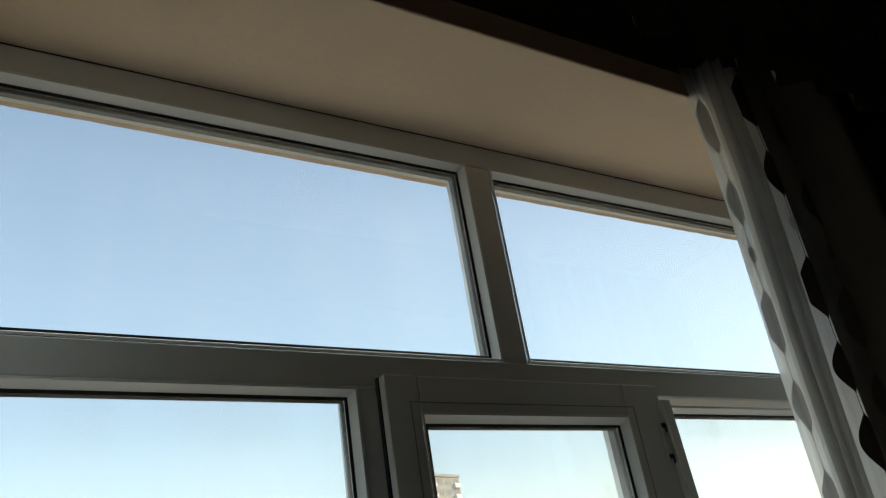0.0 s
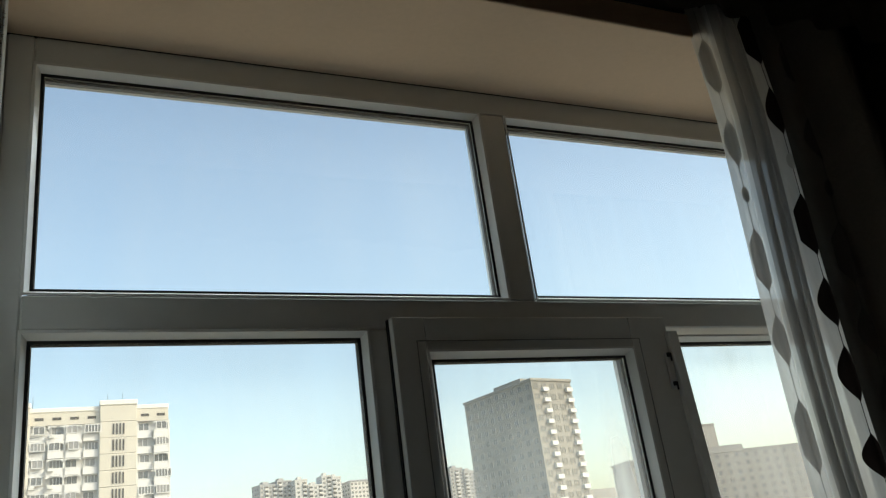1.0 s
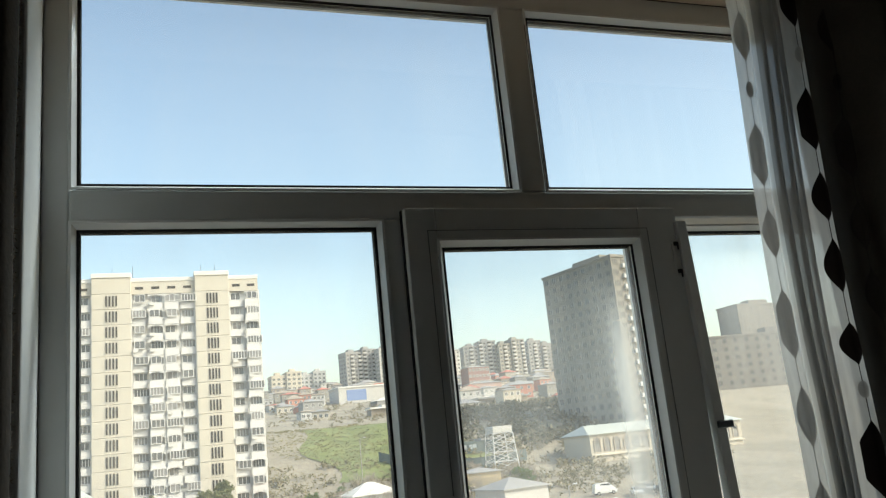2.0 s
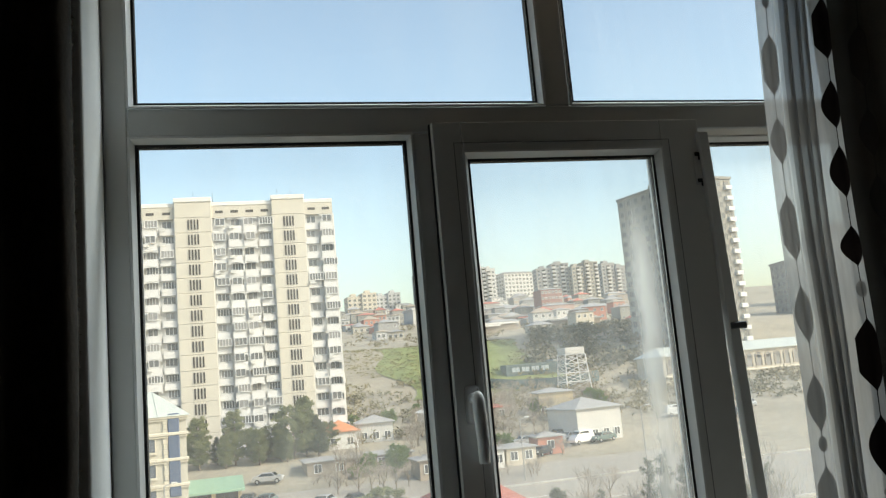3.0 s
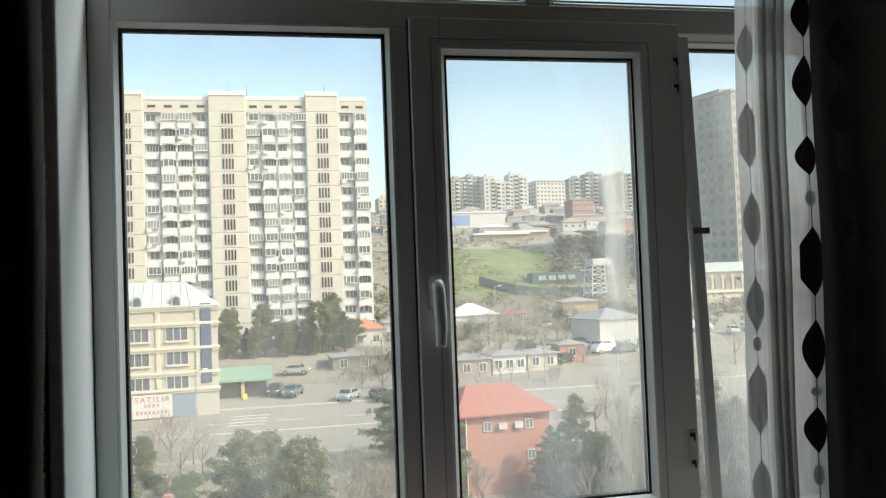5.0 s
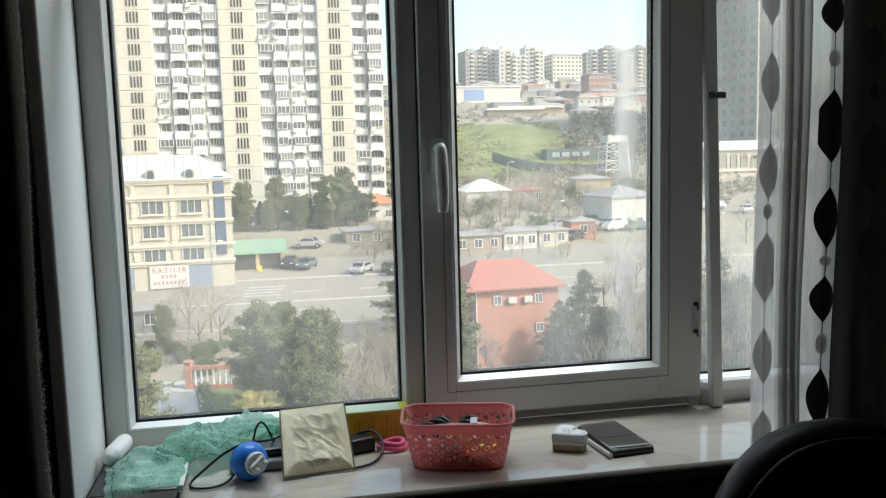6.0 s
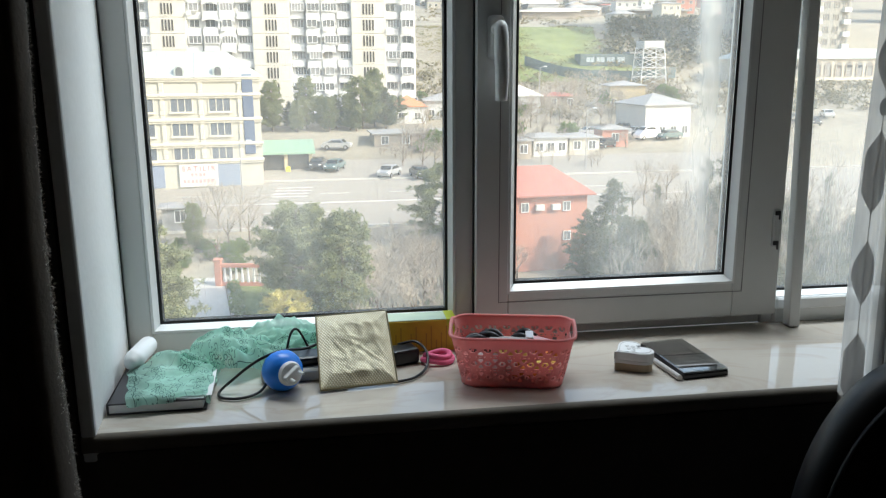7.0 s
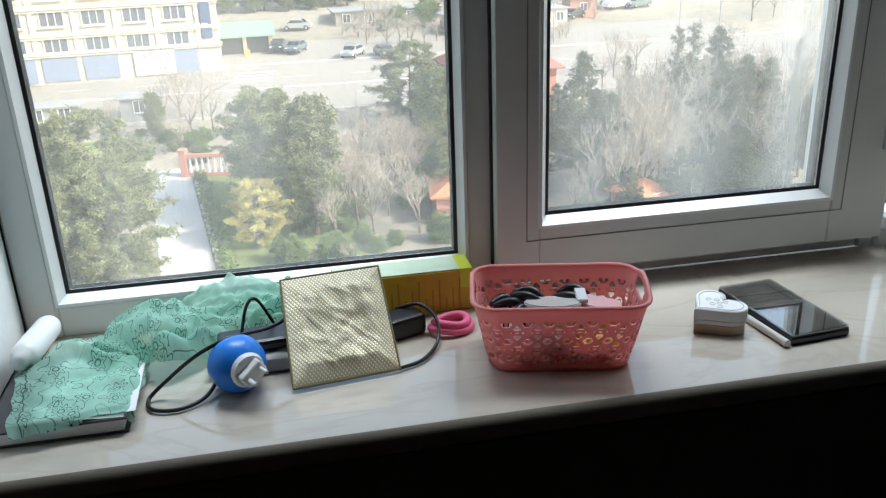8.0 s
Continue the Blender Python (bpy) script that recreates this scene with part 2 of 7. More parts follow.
def cyl(bm, p, q, r0, r1=None, n=10, caps=True):
    """A tapered rod from p to q."""
    p, q = Vector(p), Vector(q)
    d = q - p
    m = Matrix.Translation((p + q) / 2) @ d.to_track_quat("Z", "Y").to_matrix().to_4x4()
    return bmesh.ops.create_cone(bm, cap_ends=caps, segments=n, radius1=r0, radius2=r0 if r1 is None else r1, depth=d.length, matrix=m)["verts"]


def mesh_of(name, bm, material, smooth=False):
    me = bpy.data.meshes.new(name)
    bmesh.ops.recalc_face_normals(bm, faces=bm.faces)
    bm.to_mesh(me)
    bm.free()
    for mm in (material if isinstance(material, (list, tuple)) else [material]):
        me.materials.append(mm)
    if smooth:
        me.polygons.foreach_set("use_smooth", [True] * len(me.polygons))
    return me


def part(name, bm, material, parent=None, label="", smooth=False):
    ob = new(name, mesh_of(name, bm, material, smooth))
    if parent is not None:
        ob.parent = parent
    return tagged(ob, label)


def piece(name, me, parent, m=None):
    """One more object on a shared mesh."""
    ob = new(name, me)
    ob.parent = parent
    if m is not None:
        ob.matrix_local = m
    return ob


def thing(name, loc, label, category, group="", kind="", rz=0.0):
    ob = new(name)
    ob.empty_display_size = 0.05
    ob.matrix_world = pose(*loc, 0, 0, rz)
    return tagged(ob, label, category, group, kind)


def quick_box(name, dims, material, parent=None, label="", bev=0.0, seg=1):
    bm = bmesh.new()
    box(bm, *dims, bev, seg)
    return part(name, bm, material, parent, label)


def grid_mesh(bm, nu, nv, f):
    """A sheet of quads through f(u, v), u and v from 0 to 1."""
    vs = [[bm.verts.new(f(i / nu, j / nv)) for j in range(nv + 1)] for i in range(nu + 1)]
    for i in range(nu):
        for j in range(nv):
            bm.faces.new((vs[i][j], vs[i + 1][j], vs[i + 1][j + 1], vs[i][j + 1]))
    return vs


def tube(bm, pts, r, n=8, close=False):
    """A round cord along points."""
    pts = [Vector(p) for p in pts]
    rings = []
    up = Vector((0, 0, 1))
    for i, p in enumerate(pts):
        a, b = pts[max(0, i - 1)], pts[min(len(pts) - 1, i + 1)]
        if close:
            a, b = pts[i - 1], pts[(i + 1) % len(pts)]
        t = (b - a).normalized()
        s = t.cross(up)
        s = s.normalized() if s.length > 1e-4 else Vector((1, 0, 0))
        o = s.cross(t)
        rr = r(i / (len(pts) - 1)) if callable(r) else r
        rings.append([bm.verts.new(p + (s * math.cos(k * math.tau / n) + o * math.sin(k * math.tau / n)) * rr) for k in range(n)])
    m = len(rings)
    for i in range(m if close else m - 1):
        A, B = rings[i], rings[(i + 1) % m]
        for k in range(n):
            bm.faces.new((A[k], A[(k + 1) % n], B[(k + 1) % n], B[k]))
    if not close:
        bm.faces.new(rings[0][::-1])
        bm.faces.new(rings[-1])


def smooth_path(pts, k=8):
    """Catmull-Rom through the points."""
    P = [Vector(p) for p in pts]
    P = [2 * P[0] - P[1]] + P + [2 * P[-1] - P[-2]]
    out = []
    for i in range(1, len(P) - 2):
        a, b, c, d = P[i - 1:i + 3]
        for s in range(k):
            t = s / k
            out.append(0.5 * (2 * b + (c - a) * t + (2 * a - 5 * b + 4 * c - d) * t * t + (3 * b - a - 3 * c + d) * t ** 3))
    return out + [P[-2]]


# ---------------------------------------------------------------- the room
SILL = 0.871          # top of the window sill
TOP = 2.380           # soffit of the window niche
XL, XR = -0.053, 1.66   # the frame's ends
YF = -0.297           # inner face of the wall
YO = 0.21             # outer face of the wall
RX0, RX1, RY0, CEIL = -1.6, 3.0, -3.6, 2.78


def room():
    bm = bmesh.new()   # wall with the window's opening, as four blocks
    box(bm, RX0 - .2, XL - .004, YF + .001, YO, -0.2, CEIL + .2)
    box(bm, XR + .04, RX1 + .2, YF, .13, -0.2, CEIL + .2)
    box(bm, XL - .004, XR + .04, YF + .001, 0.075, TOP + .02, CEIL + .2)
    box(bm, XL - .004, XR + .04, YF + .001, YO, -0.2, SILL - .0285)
    tagged(part("wall_north", bm, M_WALL), "wallpapered wall round the window, darkened for its shade", "wall", kind="structure")
    bm = bmesh.new()   # lintel outside the pane, ragged at its outer edge
    n = 60
    v = []
    for i in range(n + 1):
        x = XL - .1 + (XR + .3 - XL) * i / n
        j = 0.006 * noise.noise((x * 23, 0, 0)) + 0.006 * noise.noise((x * 60, 3, 0))
        v.append([bm.verts.new(c) for c in ((x, 0.072, 2.385), (x, YO + j, 2.427 + j), (x, YO + .01, 2.75), (x, 0.072, 2.75))])
    for a, b in zip(v, v[1:]):
        for k in range(4):
            bm.faces.new((a[k], b[k], b[(k + 1) % 4], a[(k + 1) % 4]))
    tagged(part("lintel", bm, M_EXT), "beige plastered outer lintel with a ragged edge", "lintel", kind="structure")
    bm = bmesh.new()
    box(bm, XR + .035, XR + .12, 0.072, .128, SILL - .1, 2.6, .004)
    tagged(part("trim_outer", bm, M_EXT), "beige plastered outer reveal beside the pane", "reveal", kind="structure")
    # niche linings
    bm = bmesh.new()
    vs = box(bm, XL - .02, XL, YF + .0, 0.0, SILL - .04, TOP, .004, 2)
    for q in bm.verts:
        if q.co.y < -0.15:
            q.co.x += 0.019
    tagged(part("trim_reveal", bm, M_PLASTER), "white plastered side of the window niche", "reveal", kind="structure")
    quick = quick_box("trim_reveal_far", (XR, XR + .02, YF, 0, SILL - .04, TOP), M_PLASTER, None, "", .004, 2)
    tagged(quick, "white plastered side of the window niche", "reveal", kind="structure")
    bm = bmesh.new()
    box(bm, XL - .02, XR + .02, YF, 0.002, TOP, TOP + .018, .003, 2)
    for q in bm.verts:
        if q.co.y < -.15 and q.co.z < TOP + .01:
            q.co.z -= .034
    s = part("trim_soffit", bm, M_SOFFIT)
    tagged(s, "cream plastered soffit of the window niche", "soffit", kind="structure")
    for nm, d in (("wall_west", (RX0 - .2, RX0, RY0 - .2, YF, -.2, CEIL + .2)), ("wall_east", (RX1, RX1 + .2, RY0 - .2, YF, -.2, CEIL + .2)),
                  ("wall_south", (RX0, RX1, RY0 - .2, RY0, -.2, CEIL + .2))):
        tagged(quick_box(nm, d, M_ROOM), "unseen pale wall that bounces light into the room", "wall", kind="structure")
    tagged(quick_box("wall_below", (-11, 14, -12, YO - .02, -17.8, -.21), M_EXT), "stone-faced house wall below the room", "wall", kind="structure")
    tagged(quick_box("ceiling", (RX0, RX1, RY0, YF, CEIL, CEIL + .2), M_CEIL), "dim painted ceiling", "ceiling", kind="structure")
    tagged(quick_box("floor", (RX0, RX1, RY0, YF, -.2, 0), M_FLOOR), "dark brown laminate floor", "floor", kind="structure")


room()

# window sill: one polished slab with a rounded nose
bm = bmesh.new()
box(bm, XL, XR, YF - .004, 0.005, SILL - .028, SILL)
es = [e for e in bm.edges if all(v.co.y < -0.2 for v in e.verts) and abs(e.verts[0].co.x - e.verts[1].co.x) > .5]
bmesh.ops.bevel(bm, geom=es, offset=.011, segments=8, affect="EDGES", profile=0.5)
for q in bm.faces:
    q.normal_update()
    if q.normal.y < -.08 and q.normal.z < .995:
        q.material_index = 1          # the nose is honed, not polished; its dark colour holds the shade
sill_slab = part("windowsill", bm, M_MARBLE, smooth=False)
sill_slab.data.materials.append(mat("honed_shaded_nose", (0.17, 0.15, 0.125), 0.6, var=0.15, scale=6, fine=60, spec=0.2))
tagged(sill_slab, "polished cream marble window sill with brown veins", "windowsill", kind="structure")


# ---------------------------------------------------------------- the window
def frame_ring(bm, X0, X1, Z0, Z1, x0, x1, z0, z1, y0, y1, bev=.003):
    """Four mitre-butted bars round an opening."""
    box(bm, X0, x0, y0, y1, Z0, Z1, bev)
    box(bm, x1, X1, y0, y1, Z0, Z1, bev)
    box(bm, x0, x1, y0 + .0004, y1, z1, Z1, bev)
    box(bm, x0, x1, y0 + .0004, y1, Z0, z0, bev)


def pane_set(parent, x0, x1, z0, z1, y, gmat, skirt=0.010):
    """Glazing bead, gasket and pane in an opening whose front edge is at y."""
    def ring(bm, a0, a1, ya, yb):
        c = [(x0 + a0, ya, z0 + a0), (x1 - a0, ya, z0 + a0), (x1 - a0, ya, z1 - a0), (x0 + a0, ya, z1 - a0)]
        d = [(x0 + a1, yb, z0 + a1), (x1 - a1, yb, z0 + a1), (x1 - a1, yb, z1 - a1), (x0 + a1, yb, z1 - a1)]
        A, B = [bm.verts.new(p) for p in c], [bm.verts.new(p) for p in d]
        for k in range(4):
            bm.faces.new((A[k], A[(k + 1) % 4], B[(k + 1) % 4], B[k]))
    bm = bmesh.new()
    ring(bm, -.001, .003, y - .0015, y - .0015)
    ring(bm, .003, skirt, y - .0015, y + .014)
    part("glazing_bead", bm, M_BEAD, parent)
    bm = bmesh.new()
    ring(bm, skirt - .001, skirt + .0045, y + .0135, y + .0155)
    part("gasket", bm, M_GASKET, parent, "black rubber gasket")
    bm = bmesh.new()
    box(bm, x0 + .004, x1 - .004, y + .016, y + .020, z0 + .004, z1 - .004)
    g = part("pane", bm, gmat, parent, "dusty glass pane")
    g.visible_shadow = False
    bm = bmesh.new()
    ring(bm, skirt + .002, skirt + .006, y + .0225, y + .026)
    ring(bm, skirt + .006, skirt - .004, y + .026, y + .05)
    part("outer_gasket", bm, M_GASKET, parent, "black outer gasket")


window = thing("window_1", (0, 0, 0), "white plastic window with four lights and a hinged sash", "window", kind="structure")
X0 = -0.013
UX, URX = 0.764, 0.818
ZT0, ZT1 = 1.947, 2.331
LX, LZ0, LZ1 = 0.492, 0.911, 1.894
RRX, RRZ0, RRZ1 = 1.090, 0.915, 1.882
SX0, SX1, SZ0, SZ1 = 0.525, 1.078, 0.895, 1.908      # the sash's outer edges
GX0, GX1, GZ0, GZ1 = 0.581, 0.993, 0.958, 1.851      # its glass
bm = bmesh.new()
FB = .07
ZB = SILL - .002
box(bm, XL, X0, 0, FB, ZB, TOP, .003)                       # left jamb
box(bm, X0, XR, .0004, FB, ZT1, TOP, .003)                  # head
box(bm, X0, XR, .0004, FB, LZ1, ZT0, .003)                  # transom
box(bm, UX, URX, .0006, FB, ZT0, ZT1, .003)                # upper mullion
box(bm, LX, SX0 + .012, .0006, FB, ZB, LZ1, .003)          # lower mullion
box(bm, X0, LX, .0004, FB, ZB, LZ0, .003)                   # bottom rail, fixed light
box(bm, SX0 + .012, SX1 - .01, .012, FB, ZB, SZ0 + .02, .003)
box(bm, SX0 + .012, SX1 - .01, .012, FB, SZ1 - .03, LZ1, .002)
box(bm, SX1 - .012, RRX, .006, FB, ZB, LZ1, .002)          # post behind the sash's hinge side
box(bm, RRX, XR, .0004, FB, ZB, RRZ0, .003)
box(bm, XR - .05, XR, .0006, FB, RRZ0, LZ1, .003)
part("window_frame", bm, M_PVC, window)
pane_set(window, X0, UX, ZT0, ZT1, 0, M_GLASS_TOP)
pane_set(window, URX, XR - .05, ZT0, ZT1, 0, M_GLASS_TOP)
pane_set(window, X0, LX, LZ0, LZ1, 0, M_GLASS)
pane_set(window, RRX, XR - .05, RRZ0, RRZ1, .012, M_GLASS_SIDE)
bm = bmesh.new()
box(bm, RRX + .0, XR - .05, -.006, .004, RRZ0 - .018, RRZ0 + .004, .003)
part("glazing_ledge", bm, M_BEAD, window)
# hinged sash, standing a little proud of the frame
YS = -.022
sash = part("sash", (lambda b: (frame_ring(b, SX0, SX1, SZ0, SZ1, GX0, GX1, GZ0, GZ1, YS, .05, .0016), b)[1])(bmesh.new()), M_PVC, window, "hinged white sash, closed")
bm = bmesh.new()
for d in ((GX0 - .017, GX0 - .0155, GZ0 - .0165, GZ1 + .0165), (GX1 + .0155, GX1 + .017, GZ0 - .0165, GZ1 + .0165)):
    box(bm, d[0], d[1], YS - .0006, YS + .001, d[2], d[3])
for z in (GZ0 - .017, GZ1 + .0155):
    box(bm, GX0 - .017, GX1 + .017, YS - .0006, YS + .001, z, z + .0012)
part("bead_seam", bm, mat("seam_grey", (0.25, 0.25, 0.25), 0.6), sash, "thin grey seam")
pane_set(sash, GX0, GX1, GZ0, GZ1, YS, M_GLASS_SASH, .012)
bm = bmesh.new()
box(bm, SX0 - .0022, SX0 + .0005, YS + .014, .01, SZ0, SZ1)
part("sash_seal", bm, M_GASKET, sash, "black seal in the gap")


def handle(parent):
    hx, hz = 0.556, 1.384
    bm = bmesh.new()
    box(bm, hx - .014, hx + .014, YS - .010, YS + .001, hz - .035, hz + .035, .009, 3)
    plate = part("handle_plate", bm, M_BEAD, parent, "white oval rosette", True)
    bm = bmesh.new()
    cyl(bm, (hx, YS - .008, hz + .012), (hx, YS - .034, hz + .012), .010, .009, 16)
    path = smooth_path([(hx, YS - .032, hz + .018), (hx, YS - .040, hz + .008), (hx, YS - .044, hz - .02), (hx + .001, YS - .045, hz - .06), (hx + .001, YS - .042, hz - .098)], 6)
    tube(bm, path, lambda t: .0095 + .0022 * math.sin(t * 3.1), 12)
    part("lever", bm, M_BEAD, plate, "white lever hanging down", True)


handle(sash)
M_HINGE = mat("hinge_plastic", (0.55, 0.56, 0.56), 0.4)
for hz in (1.055, 1.805):
    bm = bmesh.new()
    box(bm, SX1 - .020, SX1 - .006, YS - .006, YS + .002, hz - .034, hz + .034, .003, 2)
    h = part("hinge", bm, M_HINGE, sash, "white hinge cover")
    bm = bmesh.new()
    for s in (-.030, .024):
        box(bm, SX1 - .019, SX1 - .010, YS - .0085, YS - .005, hz + s, hz + s + .008, .001)
        box(bm, SX1 - .012, SX1 - .009, YS - .0088, YS - .005, hz + s - .008, hz + s + .008, .001)
    part("hinge_clip", bm, M_GASKET, h, "dark clip")
# slim screen bar that leans beside the sash, with a metal latch
bm = bmesh.new()
vs = box(bm, 0, .022, YS - .012, YS + .010, SILL + .001, 1.878, .002)
for v in bm.verts:
    v.co.x += 1.070 + .030 * (1.88 - v.co.z)
bar = part("screen_bar", bm, M_PVC, window, "slim white upright bar")
bm = bmesh.new()
box(bm, 1.083, 1.118, YS - .017, YS - .011, 1.480, 1.494, .002)
part("latch", bm, mat("grey_latch", (0.10, 0.11, 0.12), 0.4, 0.6), bar, "small grey latch")


# ---------------------------------------------------------------- the ground outside
def ground_z(x, y):
    pts = ((0, -17.6), (72, -17.5), (90, -15.1), (100, -13.6), (112, -12.6), (130, -10.2), (150, -8.4), (188, -5.0), (240, 9.5), (300, 15.5), (400, 26), (500, 38.5), (600, 50), (700, 57), (1000, 70), (1600, 80), (4000, 60))
    for (a, za), (b, zb) in zip(pts, pts[1:]):
        if y <= b:
            t = (y - a) / (b - a)
            t = max(0.0, t)
            return za + (zb - za) * t
    return 60.0


M_GROUND = mat("dry_ground", (0.20, 0.175, 0.13), 0.95, var=0.5, scale=0.05, fine=0.8, tint=(0.30, 0.27, 0.21), bump=0.3)
M_GRASS = mat("spring_grass", (0.085, 0.135, 0.035), 0.95, var=0.8, scale=0.16, fine=1.1, tint=(0.17, 0.20, 0.075), bump=0.5)
M_ASPHALT = mat("pale_asphalt", (0.30, 0.278, 0.243), 0.85, var=0.12, scale=0.2, fine=3)
bm = bmesh.new()
ys = [3, 20, 40, 55, 72, 81, 90, 95, 100, 106, 112, 121, 130, 140, 150, 169, 188, 200, 214, 227, 240, 260, 280, 300, 350, 400, 450, 500, 550, 600, 650, 700, 850, 1000, 1300, 1600, 2500, 4000]
nx = 60
rows = []
for y in ys:
    rows.append([bm.verts.new((x, y, ground_z(x, y) + (0.25 * noise.noise((x * .02, y * .02, 0)) if y > 125 else 0))) for x in [(-1.1 + 2.6 * i / nx) * max(y, 60) for i in range(nx + 1)]])
for a, b in zip(rows, rows[1:]):
    for i in range(nx):
        bm.faces.new((a[i], a[i + 1], b[i + 1], b[i]))
tagged(part("ground", bm, M_GROUND, smooth=True), "dry pale earth rising to a hillside", "ground", kind="structure")


def sheet(name, x0, x1, y0, y1, material, label, cat, lift=.06, nx=12, ny=8, edge=None):
    bm = bmesh.new()

    def f(u, v):
        y = y0 + (y1 - y0) * v
        a, b = (x0, x1) if edge is None else edge(v)
        x = a + (b - a) * u
        return (x, y, ground_z(x, y) + lift)
    grid_mesh(bm, nx, ny, f)
    return tagged(part(name, bm, material), label, cat, kind="structure")


sheet("road", -130, 150, 84, 101.5, M_ASPHALT, "wide pale asphalt road with faint lane marks", "road", .08, 30, 16)
M_PATH = mat("pale_concrete", (0.52, 0.50, 0.46), 0.9, var=0.12, scale=0.3, fine=4)
M_KERB = mat("kerb_stone", (0.43, 0.42, 0.39), 0.9)
M_PAINT = mat("road_paint", (0.50, 0.49, 0.46), 0.8)
sheet("pavement", -7, 60, 101.5, 113.5, M_ASPHALT, "pale asphalt forecourt and side street", "pavement", .085, 20, 8)
sheet("path", 0, 1, 40, 71.5, M_PATH, "bright concrete drive leading to a gate", "path", .05, 4, 14,
      lambda v: (-7.1 - 4.8 * v, -3.9 - 4.75 * v))
sheet("lawn", 0, 1, 42, 70, M_GRASS, "patchy green lawn beside the drive", "lawn", .04, 10, 12, lambda v: (-3.4 - 4.75 * v, 6 - 3 * v))
sheet("lawn_verge", -40, -12.5, 60, 80, M_GRASS, "thin grass under the roadside trees", "lawn", .04)
sheet("meadow", 0, 1, 190, 243, M_GRASS, "bright green meadow on the hillside", "meadow", .25, 12, 12, lambda v: (38 - 2 * v + 3 * math.sin(9 * v), 78 + 2 * v + 2 * math.sin(7 * v)))
for i, y in enumerate((84.1, 101.6)):
    bm = bmesh.new()
    for x in range(-60, 90, 6):
        zz = ground_z(0, y)
        box(bm, x, x + 5.9, y - .15, y + .15, zz - .2, zz + .26, .03)
    tagged(part("kerb", bm, M_KERB), "pale stone kerb along the road", "kerb", kind="structure")
bm = bmesh.new()
for y, g in ((89.5, 8.0), (96.0, 8.0)):
    for k in range(-6, 8):
        x = k * g
        zz = ground_z(0, y) + .10
        box(bm, x, x + 3.4, y - .08, y + .08, zz - .03, zz + .012)
for k in range(4):
    y = 95.2 + k * 1.1
    zz = ground_z(0, y) + .10
    box(bm, -5.6 + k * .2, -1.4 + k * .2, y - .2, y + .2, zz - .05, zz + .012)
zz = ground_z(0, 92.6) + .1
box(bm, -60, 60, 92.4, 92.9, zz - .05, zz + .02)
tagged(part("road_marking", bm, M_PAINT), "faded white lane marks on the asphalt", "road marking", kind="structure")

# ---------------------------------------------------------------- buildings
M_BEIGE = mat("beige_panel", (0.54, 0.51, 0.445), 0.9, var=0.12, scale=0.4, fine=3, obj_var=0.12)
M_WHITEW = mat("white_render", (0.58, 0.58, 0.57), 0.9, var=0.12, scale=0.4, fine=3)
M_BALC = mat("white_balcony", (0.62, 0.62, 0.62), 0.8, var=0.1, scale=0.8, obj_var=0.25)
M_GLAZ = mat("dark_window", (0.11, 0.115, 0.12), 0.2, var=0.3, scale=0.6, fine=4, obj_var=0.9)
M_GLAZ2 = mat("curtained_window", (0.22, 0.22, 0.22), 0.25, var=0.3, scale=0.6, fine=4, obj_var=0.9)
M_GLAZB = mat("blue_grey_window", (0.11, 0.125, 0.15), 0.15, var=0.3, scale=0.8, fine=5, obj_var=0.5)
M_PARA = mat("white_parapet", (0.72, 0.71, 0.68), 0.9, var=0.06)
# near-black stands for the shade in slots, vents, loggias and bays; aerials share it
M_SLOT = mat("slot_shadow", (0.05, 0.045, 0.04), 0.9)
M_AC = mat("ac_casing", (0.6, 0.6, 0.58), 0.6)


def shared_box(name, x0, x1, y0, y1, z0, z1, material, bev=0.0):
    bm = bmesh.new()
    box(bm, x0, x1, y0, y1, z0, z1, bev)
    return mesh_of(name, bm, material)


def window_mesh(w, h, material, frame_mat, mull=1):
    """A window: dark glazing, a frame standing proud, mullions and a sill; base at z 0, front at y 0."""
    bm = bmesh.new()
    box(bm, 0, w, -.02, .25, 0, h)
    for f in bm.faces:
        f.material_index = 0
    k = len(bm.faces)
    t = min(.12, w * .08)
    for d in ((-t, 0, -t, h + t), (w, w + t, -t, h + t), (0, w, h, h + t), (-.05, w + .05, -t, 0)):
        box(bm, d[0], d[1], -.10, .12, d[2], d[3])
    for i in range(1, mull + 1):
        x = w * i / (mull + 1)
        box(bm, x - t * .4, x + t * .4, -.07, .05, 0, h)
    bm.faces.ensure_lookup_table()
    for f in bm.faces[k:]:
        f.material_index = 1
    return mesh_of("window", bm, [material, frame_mat])


def balcony_mesh(w, h=1.05, dep=1.0, arch=True):
    bm = bmesh.new()
    box(bm, 0, w, -dep, 0, -.12, 0)
    box(bm, .03, w - .03, -dep, -dep + .1, 0, h)
    box(bm, .03, .13, -dep, 0, 0, h)
    box(bm, w - .13, w - .03, -dep, 0, 0, h)
    if arch:
        n = 6
        for i in range(n):      # arched head under the next slab
            a0, a1 = math.pi * i / n, math.pi * (i + 1) / n
            x0, x1 = w / 2 - w / 2 * math.cos(a0), w / 2 - w / 2 * math.cos(a1)
            top = 2.45
            q = [(x0, top), (x1, top), (x1, top - .5 + .42 * math.sin(a1)), (x0, top - .5 + .42 * math.sin(a0))]
            F = [bm.verts.new((x, -dep, z)) for x, z in q]
            B = [bm.verts.new((x, -dep + .12, z)) for x, z in q]
            bm.faces.new(F)
            bm.faces.new(B[::-1])
            bm.faces.new((F[2], F[3], B[3], B[2]))
    return mesh_of("balcony", bm, M_BALC)


